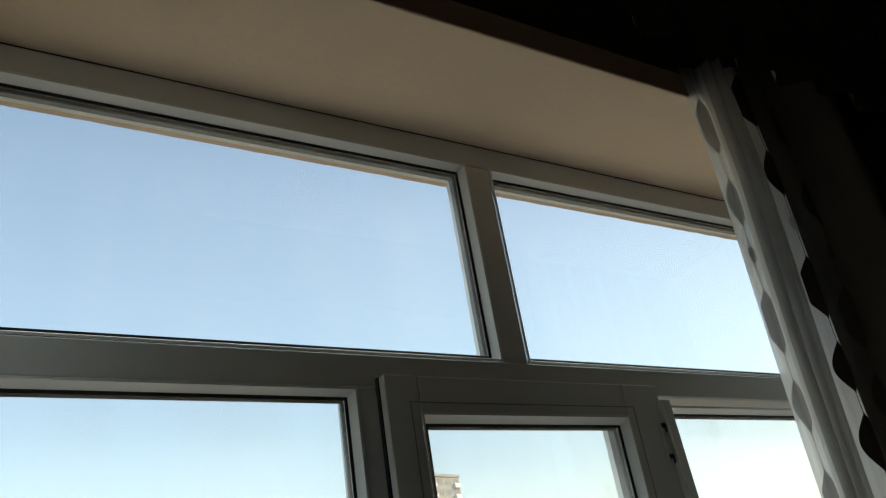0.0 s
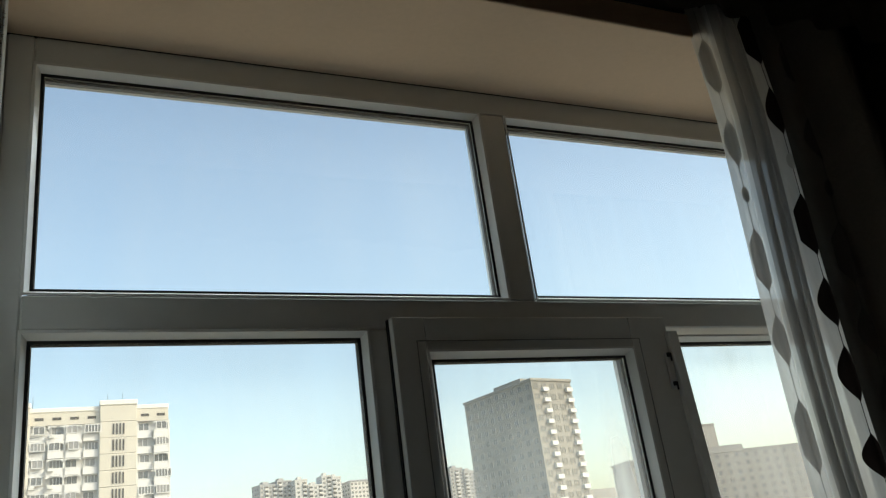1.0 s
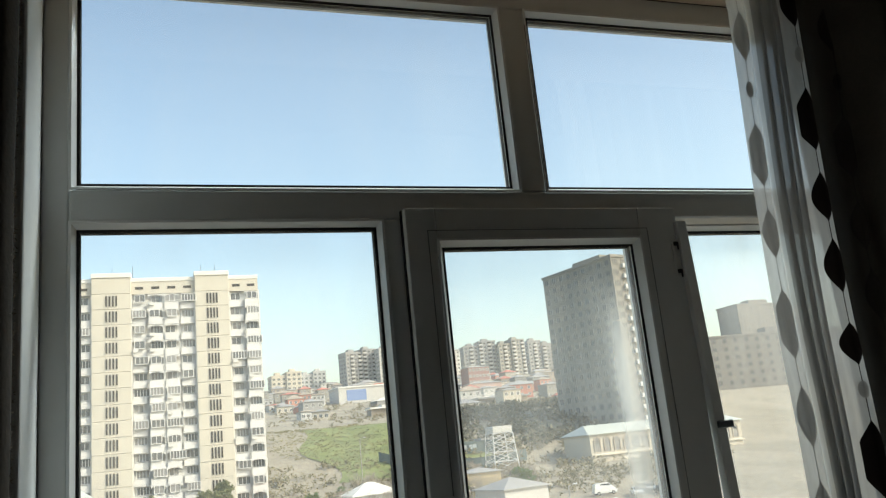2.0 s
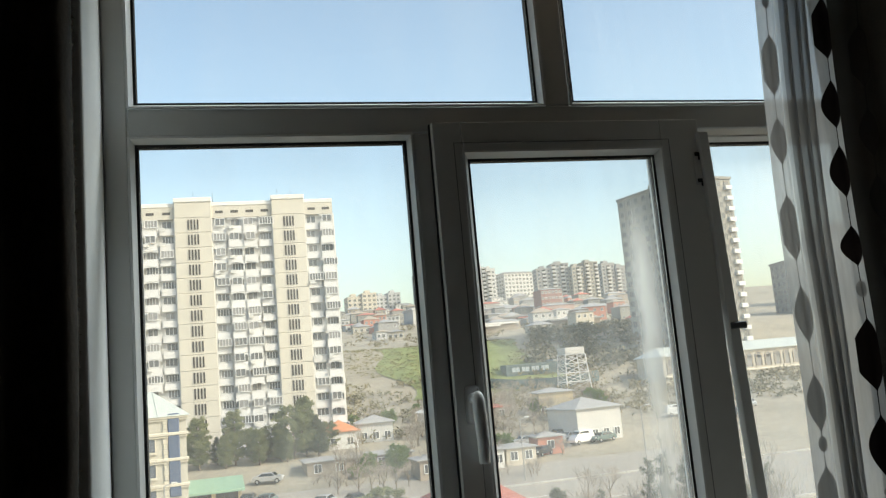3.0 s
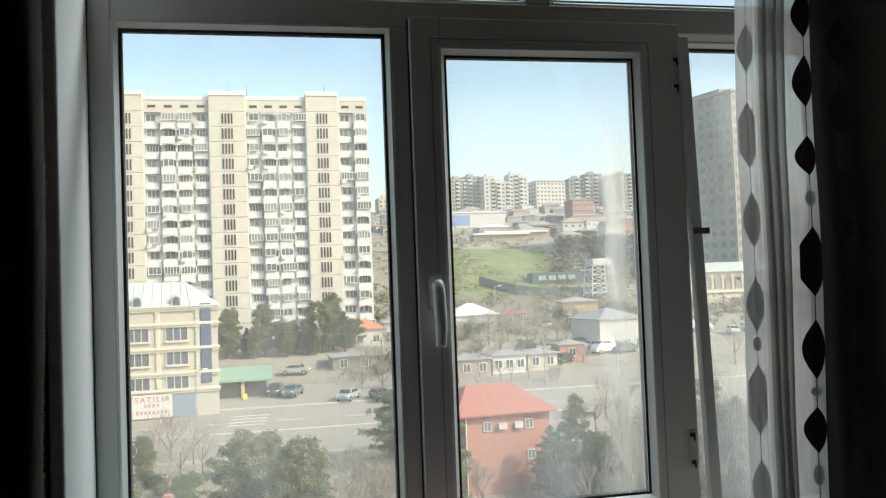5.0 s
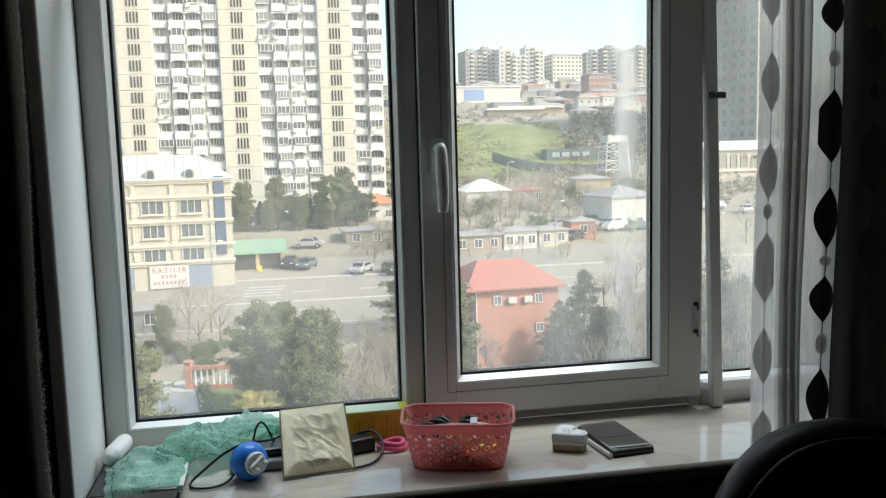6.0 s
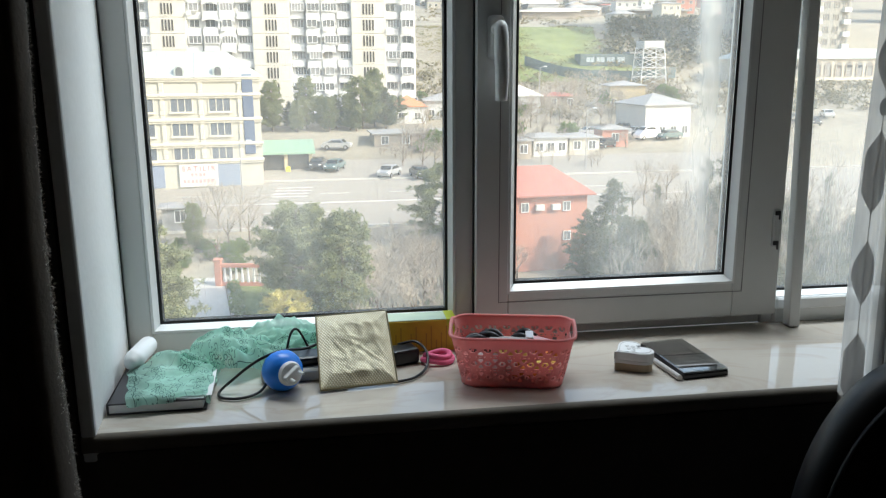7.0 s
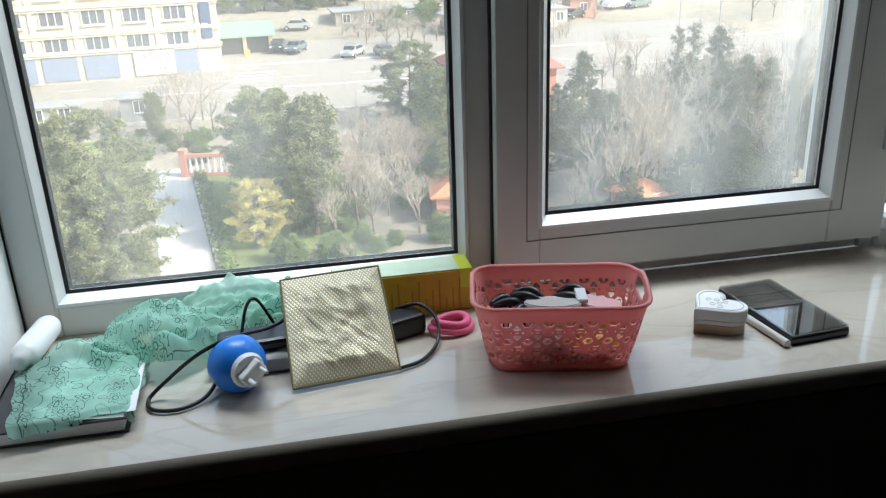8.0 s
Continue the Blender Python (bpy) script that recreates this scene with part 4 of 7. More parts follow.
def voile():
    sec = Section([(x + .018, y + .035) for x, y in ((1.004, -.335), (1.014, -.342), (1.028, -.347), (1.038, -.345), (1.043, -.372), (1.050, -.352), (1.057, -.378), (1.065, -.354), (1.072, -.372), (1.080, -.352), (1.090, -.366),
                   (1.104, -.378), (1.120, -.372), (1.132, -.350), (1.140, -.372), (1.156, -.388), (1.180, -.392), (1.206, -.375), (1.225, -.392))], 1.0)
    c = thing("voile_curtain", (0, 0, 0), "white voile curtain with brown and grey oval chains", "curtain")
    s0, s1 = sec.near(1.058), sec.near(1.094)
    for nm, a, b, mt, lb in (("cloth", 0, s0, M_CURT, ""), ("gathered_fold", s0, s1, M_CURT_GREY, "gathered fold, greyed for its shade"), ("cloth", s1, sec.near(1.140), M_CURT, ""), ("sheer_layer", sec.near(1.140), sec.len, M_CURT_THIN, "single sheer layer over the drape")):
        bm = bmesh.new()
        grid_mesh(bm, 46, 70, lambda u, v: sec.at(a + (b - a) * u, .06 + 2.35 * v))
        part(nm, bm, mt, c, lb, True)

    def oval(x, z0, z1, w, mt):
        sc = sec.near(x)
        bm = bmesh.new()

        def f(u, v):
            if z1 - z0 < .06:                       # small round link of the chain
                hw = w * math.sqrt(max(.0, 1 - (2 * v - 1) ** 2))
            elif z1 - z0 > .108:                    # long bead with straight flanks
                hw = w * min(1.0, 1.42 * math.sin(math.pi * v) ** 1.12)
            else:                                   # pointed oval
                hw = w * math.sin(math.pi * v) ** 1.12
            hw = max(hw, .0004)
            return sec.at(max(.0006, sc + hw * (2 * u - 1)), z0 + (z1 - z0) * v) + Vector((-.0008, -.0016, 0))
        grid_mesh(bm, 10, 26, f)
        part("oval_print", bm, mt, c, "", True)

    def chain(x, mt, rows, w, small):
        for k, (a, b) in enumerate(rows):
            oval(x, b, a, w if a - b > .06 else w * .42, mt if a - b > .06 else small)
        bm = bmesh.new()
        sc = sec.near(x)
        grid_mesh(bm, 1, 60, lambda u, v: sec.at(sc + .0007 * (2 * u - 1), .1 + 2.3 * v) + Vector((-.0005, -.0009, 0)))
        part("chain_line", bm, mt, c)

    def cycle(z, stop):
        out, k = [], 0
        hs = (.118, .098, .03, .112, .084)
        while z > stop:
            out.append((z, z - hs[k % 5]))
            z -= hs[k % 5] + (.036 if k % 2 else .046)
            k += 1
        return out

    grey = cycle(2.34, 1.74) + [(1.685, 1.573), (1.535, 1.440), (1.394, 1.302), (1.296, 1.272), (1.252, 1.135), (1.098, 1.0)] + cycle(.96, .15)
    dark = cycle(2.39, 1.82) + [(1.756, 1.668), (1.622, 1.556), (1.532, 1.506), (1.473, 1.358), (1.322, 1.223), (1.212, 1.196), (1.180, 1.104), (1.086, 1.052), (1.030, .925)] + cycle(.89, .15)
    chain(1.037, M_OVAL_GREY, grey, .0155, M_OVAL_GREY)
    chain(1.120, M_OVAL_DARK, dark, .0200, M_OVAL_GREY)
    ghost = [(a - .05, b - .05) for a, b in dark]
    chain(1.186, M_OVAL_FAINT, ghost, .020, M_OVAL_FAINT)


# pile of the dark drape, lightened to paint window light on its edge
M_PILE = mat("lit_pile", (0.38, 0.34, 0.30), 0.95, var=0.4, scale=14, fine=120)


def drape(pts, label, edge=0.0):
    sec = Section(pts)
    c = thing("drape", (0, 0, 0), label, "curtain", "dark drapes")
    bm = bmesh.new()
    grid_mesh(bm, 110, 60, lambda u, v: sec.at(sec.len * u, .03 + 2.5 * v))
    ob = part("cloth", bm, M_DRAPE, c, "", True)
    so = ob.modifiers.new("thick", "SOLIDIFY")
    so.thickness = .004
    V, F = [], []           # brushed pile standing out along the free edge, coloured pale as if lit
    rnd = random.Random(5)
    for _ in range(2600):
        z = .05 + 2.45 * rnd.random()
        q = sec.at(sec.len * 0 + edge * rnd.uniform(.25, 1.0), z) if edge else sec.at(.01 + .02 * rnd.random(), z)
        thick = .6 + .9 * max(0.0, noise.noise((z * 5, 0, 3)))
        tuft(V, F, q + Vector((.001, .0, 0)), .0055 * thick, rnd, 3, .8, 1.3)
    o = new("lit_fuzzy_edge", leaf_mesh("lit_fuzzy_edge", V, F, M_PILE))
    o.parent = c
    return c


voile()
drape([(1.142, -.306), (1.17, -.318), (1.206, -.325), (1.218, -.39), (1.24, -.44), (1.30, -.40), (1.34, -.45), (1.38, -.40), (1.43, -.45), (1.48, -.40), (1.54, -.45), (1.6, -.40), (1.68, -.44), (1.76, -.40), (1.84, -.44)],
      "dark brown drape gathered beside the voile")
drape([(-.058, -.338), (-.044, -.352), (-.037, -.376), (-.032, -.402), (-.046, -.428), (-.085, -.40), (-.12, -.45), (-.16, -.40), (-.20, -.45), (-.25, -.40), (-.30, -.45), (-.36, -.40), (-.43, -.45), (-.5, -.41)],
      "dark brown velvet drape drawn to the side", .075)
bm = bmesh.new()
cyl(bm, (-.8, -.40, 2.56), (2.1, -.40, 2.56), .014, .014, 12)
# dark cloth added to stand for the shade over the curtain tops
valance = thing("valance", (0, 0, 0), "added dark cloth standing for the shade above the window", "valance")
bmv = bmesh.new()
grid_mesh(bmv, 240, 6, lambda u, v: Vector((-.9 + 3.1 * u, -.462 + .012 * math.sin(u * 190) + .004 * math.sin(u * 71), 2.262 + .008 * math.sin(u * 40) * (1 - v) + .36 * v)))
part("cloth", bmv, M_DRAPE, valance, "", True)
bmv = bmesh.new()
box(bmv, -.9, 2.2, -.480, -.446, 2.60, 2.64, .006, 2)
part("top_band", bmv, M_DRAPE, valance, "flat top band of the added cloth")
rail = thing("curtain_rail", (0, 0, 0), "dark round curtain rail above the window", "curtain rail")
part("rail", bm, M_DRAPE, rail)
for x in (-.75, .65, 2.05):
    bm = bmesh.new()
    cyl(bm, (x, YF, 2.56), (x, -.41, 2.56), .010, .010, 8)
    part("bracket", bm, M_DRAPE, rail)

# ---------------------------------------------------------------- chair and radiator
M_LEATHER = mat("black_leather", (0.010, 0.010, 0.012), 0.42, var=0.2, scale=30, fine=300, bump=0.12, spec=0.4)
M_CHROME = mat("brushed_metal", (0.45, 0.47, 0.50), 0.3, 1.0, var=0.1)
M_RADI = mat("radiator_enamel", (0.42, 0.41, 0.39), 0.4, var=0.05)


def pad(bm, cx, cy, cz, hw, hh, th, ex=2.8, lean=0.0, n=56):
    """A cushion: a rounded rectangle with swollen faces, in the xz plane."""
    rings = ((-1, .82, 0), (-.95, .93, 0), (-.6, .985, 0), (0, 1, 0), (.6, .985, 0), (.95, .93, 0), (1, .82, 0))
    R = []
    for d, k, _ in rings:
        ring = []
        for i in range(n):
            a = math.tau * i / n
            ca, sa = math.cos(a), math.sin(a)
            x = math.copysign(abs(ca) ** (2 / ex), ca) * hw * k
            z = math.copysign(abs(sa) ** (2 / ex), sa) * hh * k
            ring.append(bm.verts.new((cx + x, cy + d * th / 2 + lean * z + .05 * (x / hw) ** 2 * -1 * .5, cz + z)))
        R.append(ring)
    for A, B in zip(R, R[1:]):
        for i in range(n):
            bm.faces.new((A[i], A[(i + 1) % n], B[(i + 1) % n], B[i]))
    bm.faces.new(R[0])
    bm.faces.new(R[-1][::-1])
    return R


def office_chair():
    c = thing("office_chair", (.965, -.565, 0), "black leather office chair with a rounded piped back", "chair")
    bm = bmesh.new()
    R = pad(bm, 0, 0, .79, .188, .243, .062, 2.5, -.08)
    edge = [v.co.copy() for v in R[1]]
    back = part("backrest", bm, M_LEATHER, c, "", True)
    bm = bmesh.new()
    tube(bm, [p + Vector((0, -.002, 0)) for p in edge], .0042, 8, True)
    part("piping", bm, M_LEATHER, back, "raised piping", True)
    bm = bmesh.new()
    R = pad(bm, 0, 0, 0, .23, .23, .08, 3.2)
    for v in bm.verts:
        v.co = Vector((v.co.x, v.co.z - .25, .48 + v.co.y))
    part("seat", bm, M_LEATHER, c, "", True)
    bm = bmesh.new()
    cyl(bm, (0, -.25, .08), (0, -.25, .45), .03, .025, 14)
    box(bm, -.03, .03, -.2, .0, .40, .43, .008)
    box(bm, -.03, .03, -.03, .02, .40, .60, .008)
    part("column", bm, M_CHROME, c, "metal gas column")
    for k in range(5):
        a = math.tau * k / 5 + .3
        p = Vector((math.cos(a) * .28, math.sin(a) * .28 - .25, .06))
        bm = bmesh.new()
        cyl(bm, (0, -.25, .10), p, .022, .014, 8)
        leg = part("leg", bm, M_CHROME, c, "metal base leg")
        bm = bmesh.new()
        cyl(bm, p + Vector((-.012, 0, -.035)), p + Vector((.012, 0, -.035)), .025, .025, 12)
        w = part("castor", bm, M_LEATHER, leg, "black castor")
    for s in (-1, 1):
        bm = bmesh.new()
        tube(bm, smooth_path([(s * .17, .03, .60), (s * .165, .05, .66), (s * .17, .06, .72), (s * .175, .03, .745), (s * .215, -.10, .73), (s * .22, -.26, .70), (s * .21, -.27, .5)], 6), .016, 10)
        part("armrest", bm, M_CHROME, c, "bent metal armrest", True)


def radiator():
    r = thing("radiator", (.0, YF - .10, -.05), "white sectional radiator in the shade under the sill", "radiator")
    for k in range(11):
        x = k * .08
        bm = bmesh.new()
        box(bm, x, x + .074, 0, .075, .14, .70, .012, 3)
        box(bm, x + .006, x + .068, .004, .07, .70, .725, .008, 2)
        part("section", bm, M_RADI, r)
    bm = bmesh.new()
    cyl(bm, (-.12, .04, .66), (0, .04, .66), .012, .012, 8)
    cyl(bm, (-.12, .04, .05), (-.12, .04, .67), .012, .012, 8)
    part("pipe", bm, M_RADI, r, "white feed pipe")


office_chair()
radiator()

# ---------------------------------------------------------------- things on the sill
S = SILL + .0006
M_PINK = let_through(mat("pink_plastic", (0.90, 0.46, 0.46), 0.42, var=0.08, scale=10, spec=0.4), (0.93, 0.47, 0.45), 0.50)
M_BLACKP = mat("black_plastic", (0.012, 0.012, 0.014), 0.32, var=0.2)
M_WHITEP = mat("white_plastic", (0.78, 0.79, 0.80), 0.35, var=0.04)
M_BLUE = mat("bright_blue_plastic", (0.02, 0.24, 0.88), 0.30, var=0.12, scale=12, spec=0.4)
M_TAN = mat("tan_card", (0.55, 0.43, 0.30), 0.6)
M_BOOK = mat("dark_book_cover", (0.035, 0.032, 0.038), 0.5, var=0.2)
M_PAPER = mat("white_paper", (0.78, 0.79, 0.80), 0.8, var=0.04)


def gold():
    """Gilt cloth with a quilted lattice of small raised diamonds."""
    m = mat("gold_embossed", (0.70, 0.59, 0.32), 0.38, 0.25, var=0.14, scale=25)
    n, l = m.node_tree.nodes, m.node_tree.links
    tc = n.new("ShaderNodeTexCoord")
    sp = n.new("ShaderNodeSeparateXYZ")
    l.new(tc.outputs["UV"], sp.inputs[0])

    def op(kind, a, b=None):
        q = n.new("ShaderNodeMath")
        q.operation = kind
        for i, v in enumerate((a, b)):
            if isinstance(v, (int, float)):
                q.inputs[i].default_value = v
            elif v is not None:
                l.new(v, q.inputs[i])
        return q.outputs[0]
    wave = [op("ABSOLUTE", op("SINE", op("MULTIPLY", op(k, sp.outputs[0], op("MULTIPLY", sp.outputs[1], .8)), 88.0))) for k in ("ADD", "SUBTRACT")]
    height = op("MINIMUM", wave[0], wave[1])
    bp = n.new("ShaderNodeBump")
    bp.inputs["Strength"].default_value, bp.inputs["Distance"].default_value = .6, .0009
    l.new(height, bp.inputs["Height"])
    b = n["Principled BSDF"]
    l.new(bp.outputs[0], b.inputs["Normal"])
    old = b.inputs["Base Color"].links[0].from_socket
    step = n.new("ShaderNodeMapRange")
    step.inputs["From Min"].default_value, step.inputs["From Max"].default_value = .22, .60
    l.new(height, step.inputs[0])
    mx = n.new("ShaderNodeMix")
    mx.data_type = "RGBA"
    l.new(step.outputs[0], mx.inputs[0])
    l.new(old, mx.inputs[6])
    mx.inputs[7].default_value = (0.97, 0.93, 0.78, 1)
    l.new(mx.outputs[2], b.inputs["Base Color"])
    return m


M_GOLD = gold()


def scarf_cloth():
    """Sheer mint cloth with a thin dark print of flower heads, curls and a border line."""
    m = cloth("mint_chiffon", (0.54, 0.86, 0.75), 0.55, 0.14)
    nt = m.node_tree
    n, l = nt.nodes, nt.links

    def math_node(op, x, y=None):
        q = n.new("ShaderNodeMath")
        q.operation = op
        for i, v in enumerate((x, y)):
            if v is None:
                continue
            if isinstance(v, (int, float)):
                q.inputs[i].default_value = v
            else:
                l.new(v, q.inputs[i])
        return q.outputs[0]

    def line(x, at, half):
        """1 within half of the value at, fading out."""
        q = n.new("ShaderNodeMapRange")
        q.inputs["From Min"].default_value, q.inputs["From Max"].default_value = half, half * .4
        l.new(math_node("ABSOLUTE", math_node("SUBTRACT", x, at)), q.inputs[0])
        return q.outputs[0]
    tc = n.new("ShaderNodeTexCoord")
    vo = n.new("ShaderNodeTexVoronoi")
    vo.voronoi_dimensions = "2D"
    vo.inputs["Scale"].default_value, vo.inputs["Randomness"].default_value = 4.2, .75
    l.new(tc.outputs["UV"], vo.inputs["Vector"])
    sub = n.new("ShaderNodeVectorMath")
    sub.operation = "SUBTRACT"
    l.new(tc.outputs["UV"], sub.inputs[0])
    l.new(vo.outputs["Position"], sub.inputs[1])
    sp = n.new("ShaderNodeSeparateXYZ")
    l.new(sub.outputs[0], sp.inputs[0])
    th = math_node("ARCTAN2", sp.outputs[1], sp.outputs[0])
    r = vo.outputs["Distance"]
    petal = math_node("MULTIPLY", math_node("SINE", math_node("MULTIPLY", th, 7.0)), .06)
    head = line(math_node("SUBTRACT", r, petal), .26, .026)
    core = line(r, .10, .03)
    rays = math_node("MULTIPLY", line(math_node("SINE", math_node("MULTIPLY", th, 7.0)), 1.0, .12), line(r, .17, .05))
    nz = n.new("ShaderNodeTexNoise")
    nz.inputs["Scale"].default_value, nz.inputs["Detail"].default_value = 8.5, 0
    l.new(tc.outputs["UV"], nz.inputs["Vector"])
    away = math_node("GREATER_THAN", r, .36)
    curl = math_node("MULTIPLY", line(nz.outputs[0], .47, .016), away)
    uvs = n.new("ShaderNodeSeparateXYZ")
    l.new(tc.outputs["UV"], uvs.inputs[0])
    edge = math_node("MULTIPLY_ADD", math_node("SINE", math_node("MULTIPLY", uvs.outputs[1], 60.0)), .006)
    edge.node.inputs[2].default_value = .1
    rim = line(math_node("SUBTRACT", uvs.outputs[0], edge), .0, .008)
    ink = head
    for q in (core, rays, curl, rim):
        ink = math_node("MAXIMUM", ink, q)
    ink = math_node("MULTIPLY", ink, .88)
    for node in list(n):
        if node.bl_idname in ("ShaderNodeBsdfDiffuse", "ShaderNodeBsdfTranslucent"):
            old = node.inputs[0].links[0].from_socket
            mx = n.new("ShaderNodeMix")
            mx.data_type = "RGBA"
            l.new(ink, mx.inputs[0])
            l.new(old, mx.inputs[6])
            mx.inputs[7].default_value = (0.02, 0.10, 0.09, 1)
            l.new(mx.outputs[2], node.inputs[0])
    return m


M_SCARF = scarf_cloth()


def uv_grid(me, nu, nv):
    """UVs for a sheet made by grid_mesh: u along, v across."""
    uv = me.uv_layers.new(name="UVMap")
    for p in me.polygons:
        for li in p.loop_indices:
            k = me.loops[li].vertex_index
            uv.data[li].uv = ((k // (nv + 1)) / nu, (k % (nv + 1)) / nv)


def rrect(hx, hy, r, n):
    """n points round a rounded rectangle, by even steps."""
    segs = []
    for cx, cy, a0 in ((hx - r, hy - r, 0), (-hx + r, hy - r, 90), (-hx + r, -hy + r, 180), (hx - r, -hy + r, 270)):
        for k in range(13):
            a = radians(a0 + 90 * k / 12)
            segs.append(Vector((cx + r * math.cos(a), cy + r * math.sin(a), 0)))
    segs.append(segs[0])
    L = [0.0]
    for a, b in zip(segs, segs[1:]):
        L.append(L[-1] + (b - a).length)
    out, j = [], 0
    for i in range(n):
        s = L[-1] * i / n
        while L[j + 1] < s:
            j += 1
        out.append(segs[j].lerp(segs[j + 1], (s - L[j]) / (L[j + 1] - L[j])))
    return out


def basket():
    b = thing("basket", (.551, -.186, S), "pink pierced plastic basket filled with hair clips", "basket", rz=-13)
    n, nv, H = 288, 40, .080

    def ear(x, y):
        """The rim rises into a grip at both ends."""
        return .010 * max(0.0, 1 - (y / .040) ** 2) ** 1.3 * max(0.0, min(1.0, (abs(x) - .070) / .016))

    def pierced(k, j):
        """Hourglass slots with rings of small holes between them, two and a bit rows high."""
        if not 4 <= j <= 31:
            return False
        q = (j - 4) % 11
        if q in (1, 2, 7, 8):
            return k in (4, 5, 6, 7)
        if q in (3, 6):
            return k in (5, 6, 0, 1, 10, 11)
        if q in (4, 5):
            return k in (1, 2, 9, 10)
        return q == 10 and k in (2, 9, 5, 6)
    bm = bmesh.new()
    rows = []
    for j in range(nv + 1):
        t = j / nv
        k = t ** .8
        e = rrect(.075 + .016 * k, .043 + .016 * k, .025, n)
        rows.append([bm.verts.new((p.x * (1 + .02 * t ** 8), p.y, H * t + ear(p.x, p.y) * t ** 3)) for p in e])
    for j in range(nv):
        for i in range(n):
            c = rows[j][i].co
            grip = abs(c.x) > .078 and abs(c.y) < .021 and 32 <= j <= 37 and not (abs(c.y) > .017 and j in (32, 37))
            if not grip and (abs(c.y) < .021 and abs(c.x) > .078 and j > 29 or not pierced(i % 12, j)):
                bm.faces.new((rows[j][i], rows[j][(i + 1) % n], rows[j + 1][(i + 1) % n], rows[j + 1][i]))
    bm.faces.new(rows[0][::-1])
    rim = [v.co.copy() for v in rows[-1][::3]]
    w = part("wall", bm, M_PINK, b, "", True)
    so = w.modifiers.new("thick", "SOLIDIFY")
    so.thickness = .0016
    bm = bmesh.new()
    tube(bm, rim, .0025, 8, True)
    part("rim", bm, M_PINK, b, "rolled pink rim rising into end grips", True)
    bm = bmesh.new()
    tube(bm, [(p.x, p.y, .0015) for p in rrect(.0755, .0435, .0255, 72)], .0016, 6, True)
    part("foot_ring", bm, M_PINK, b, "", True)
    rnd = random.Random(3)

    def clip(x, y, z, a, sc):
        c = thing("hair_clip", (.549, -.186, S), "black plastic hair claw lying in the basket", "hair clip", "clips in the basket", rz=-13)
        base = pose(x, y, z, rnd.uniform(-20, 20), rnd.uniform(-15, 15), a)
        for s in (-1, 1):
            bm = bmesh.new()
            tube(bm, smooth_path([(-.02 * sc, s * .004, .012), (0, s * .010, .016), (.02 * sc, s * .006, .008)], 5), lambda u: .0032 + .0022 * math.sin(u * 3.1), 8)
            for k in range(1, 4):
                cyl(bm, ((k - 2) * .008 * sc, s * .009, .013), ((k - 2) * .008 * sc, s * .013, -.006), 0.0022, .0012, 5)
            bmesh.ops.transform(bm, matrix=base, verts=bm.verts)
            part("jaw", bm, M_BLACKP, c, "", True)
    for x, y, z, a, sc in ((-.052, .004, .046, 20, .9), (-.030, .016, .049, -15, .9), (.022, .022, .048, -25, .9), (-.044, -.018, .044, 70, .8)):
        clip(x, y, z, a, sc)
    M_OR = mat("orange_scrunchie", (0.75, 0.30, 0.05), 0.7)
    M_YE = mat("yellow_scrunchie", (0.75, 0.58, 0.12), 0.7)
    for x, y, z, mt, r in ((.045, -.022, .030, M_YE, .016), (.02, -.026, .024, M_OR, .014), (-.01, -.024, .028, M_PAPER, .013), (-.035, -.022, .034, M_PAPER, .012), (.055, .01, .03, M_OR, .015), (.0, .015, .03, M_YE, .018), (-.05, .012, .028, M_PINK, .018)):
        e = thing("hair_band", (.549, -.186, S), "soft coloured hair band inside the basket", "hair band", "bands in the basket", rz=-13)
        bm = bmesh.new()
        tube(bm, [(x + r * math.cos(a), y + r * .8 * math.sin(a), z + .004 * math.sin(3 * a)) for a in [math.tau * i / 28 for i in range(28)]], .0075, 8, True)
        part("band", bm, mt, e, "", True)
    mi = thing("compact_mirror", (.549, -.186, S), "round pale compact lying among the clips", "compact", rz=-13)
    bm = bmesh.new()
    cyl(bm, (-.004, -.010, .058), (-.004, -.008, .066), .031, .031, 36)
    bmesh.ops.bevel(bm, geom=[e for e in bm.edges if len(e.link_faces) == 2 and e.calc_face_angle() > 1], offset=.0015, segments=2, affect="EDGES")
    part("case", bm, mat("pale_grey_plastic", (0.5, 0.48, 0.47), 0.25), mi)
    po = thing("card_packet", (.549, -.186, S), "glossy pink and grey packet standing in the basket", "packet", rz=-13)
    bm = bmesh.new()
    box(bm, .025, .075, -.012, .022, .050, .058, .002)
    bmesh.ops.rotate(bm, verts=bm.verts, cent=(.05, 0, .054), matrix=Matrix.Rotation(radians(14), 3, "Y"))
    part("packet", bm, mat("pink_card", (0.70, 0.42, 0.46), 0.25), po)
    bm = bmesh.new()
    box(bm, .022, .034, -.012, .020, .064, .069, .001)
    part("flap", bm, mat("grey_card", (0.55, 0.55, 0.58), 0.3), po)


def heart(sc, n=48):
    out = []
    for i in range(n):
        t = math.tau * i / n
        out.append(Vector((sc * .0625 * 16 * math.sin(t) ** 3 * .5, sc * .0625 * .5 * (13 * math.cos(t) - 5 * math.cos(2 * t) - 2 * math.cos(3 * t) - math.cos(4 * t)), 0)))
    return out


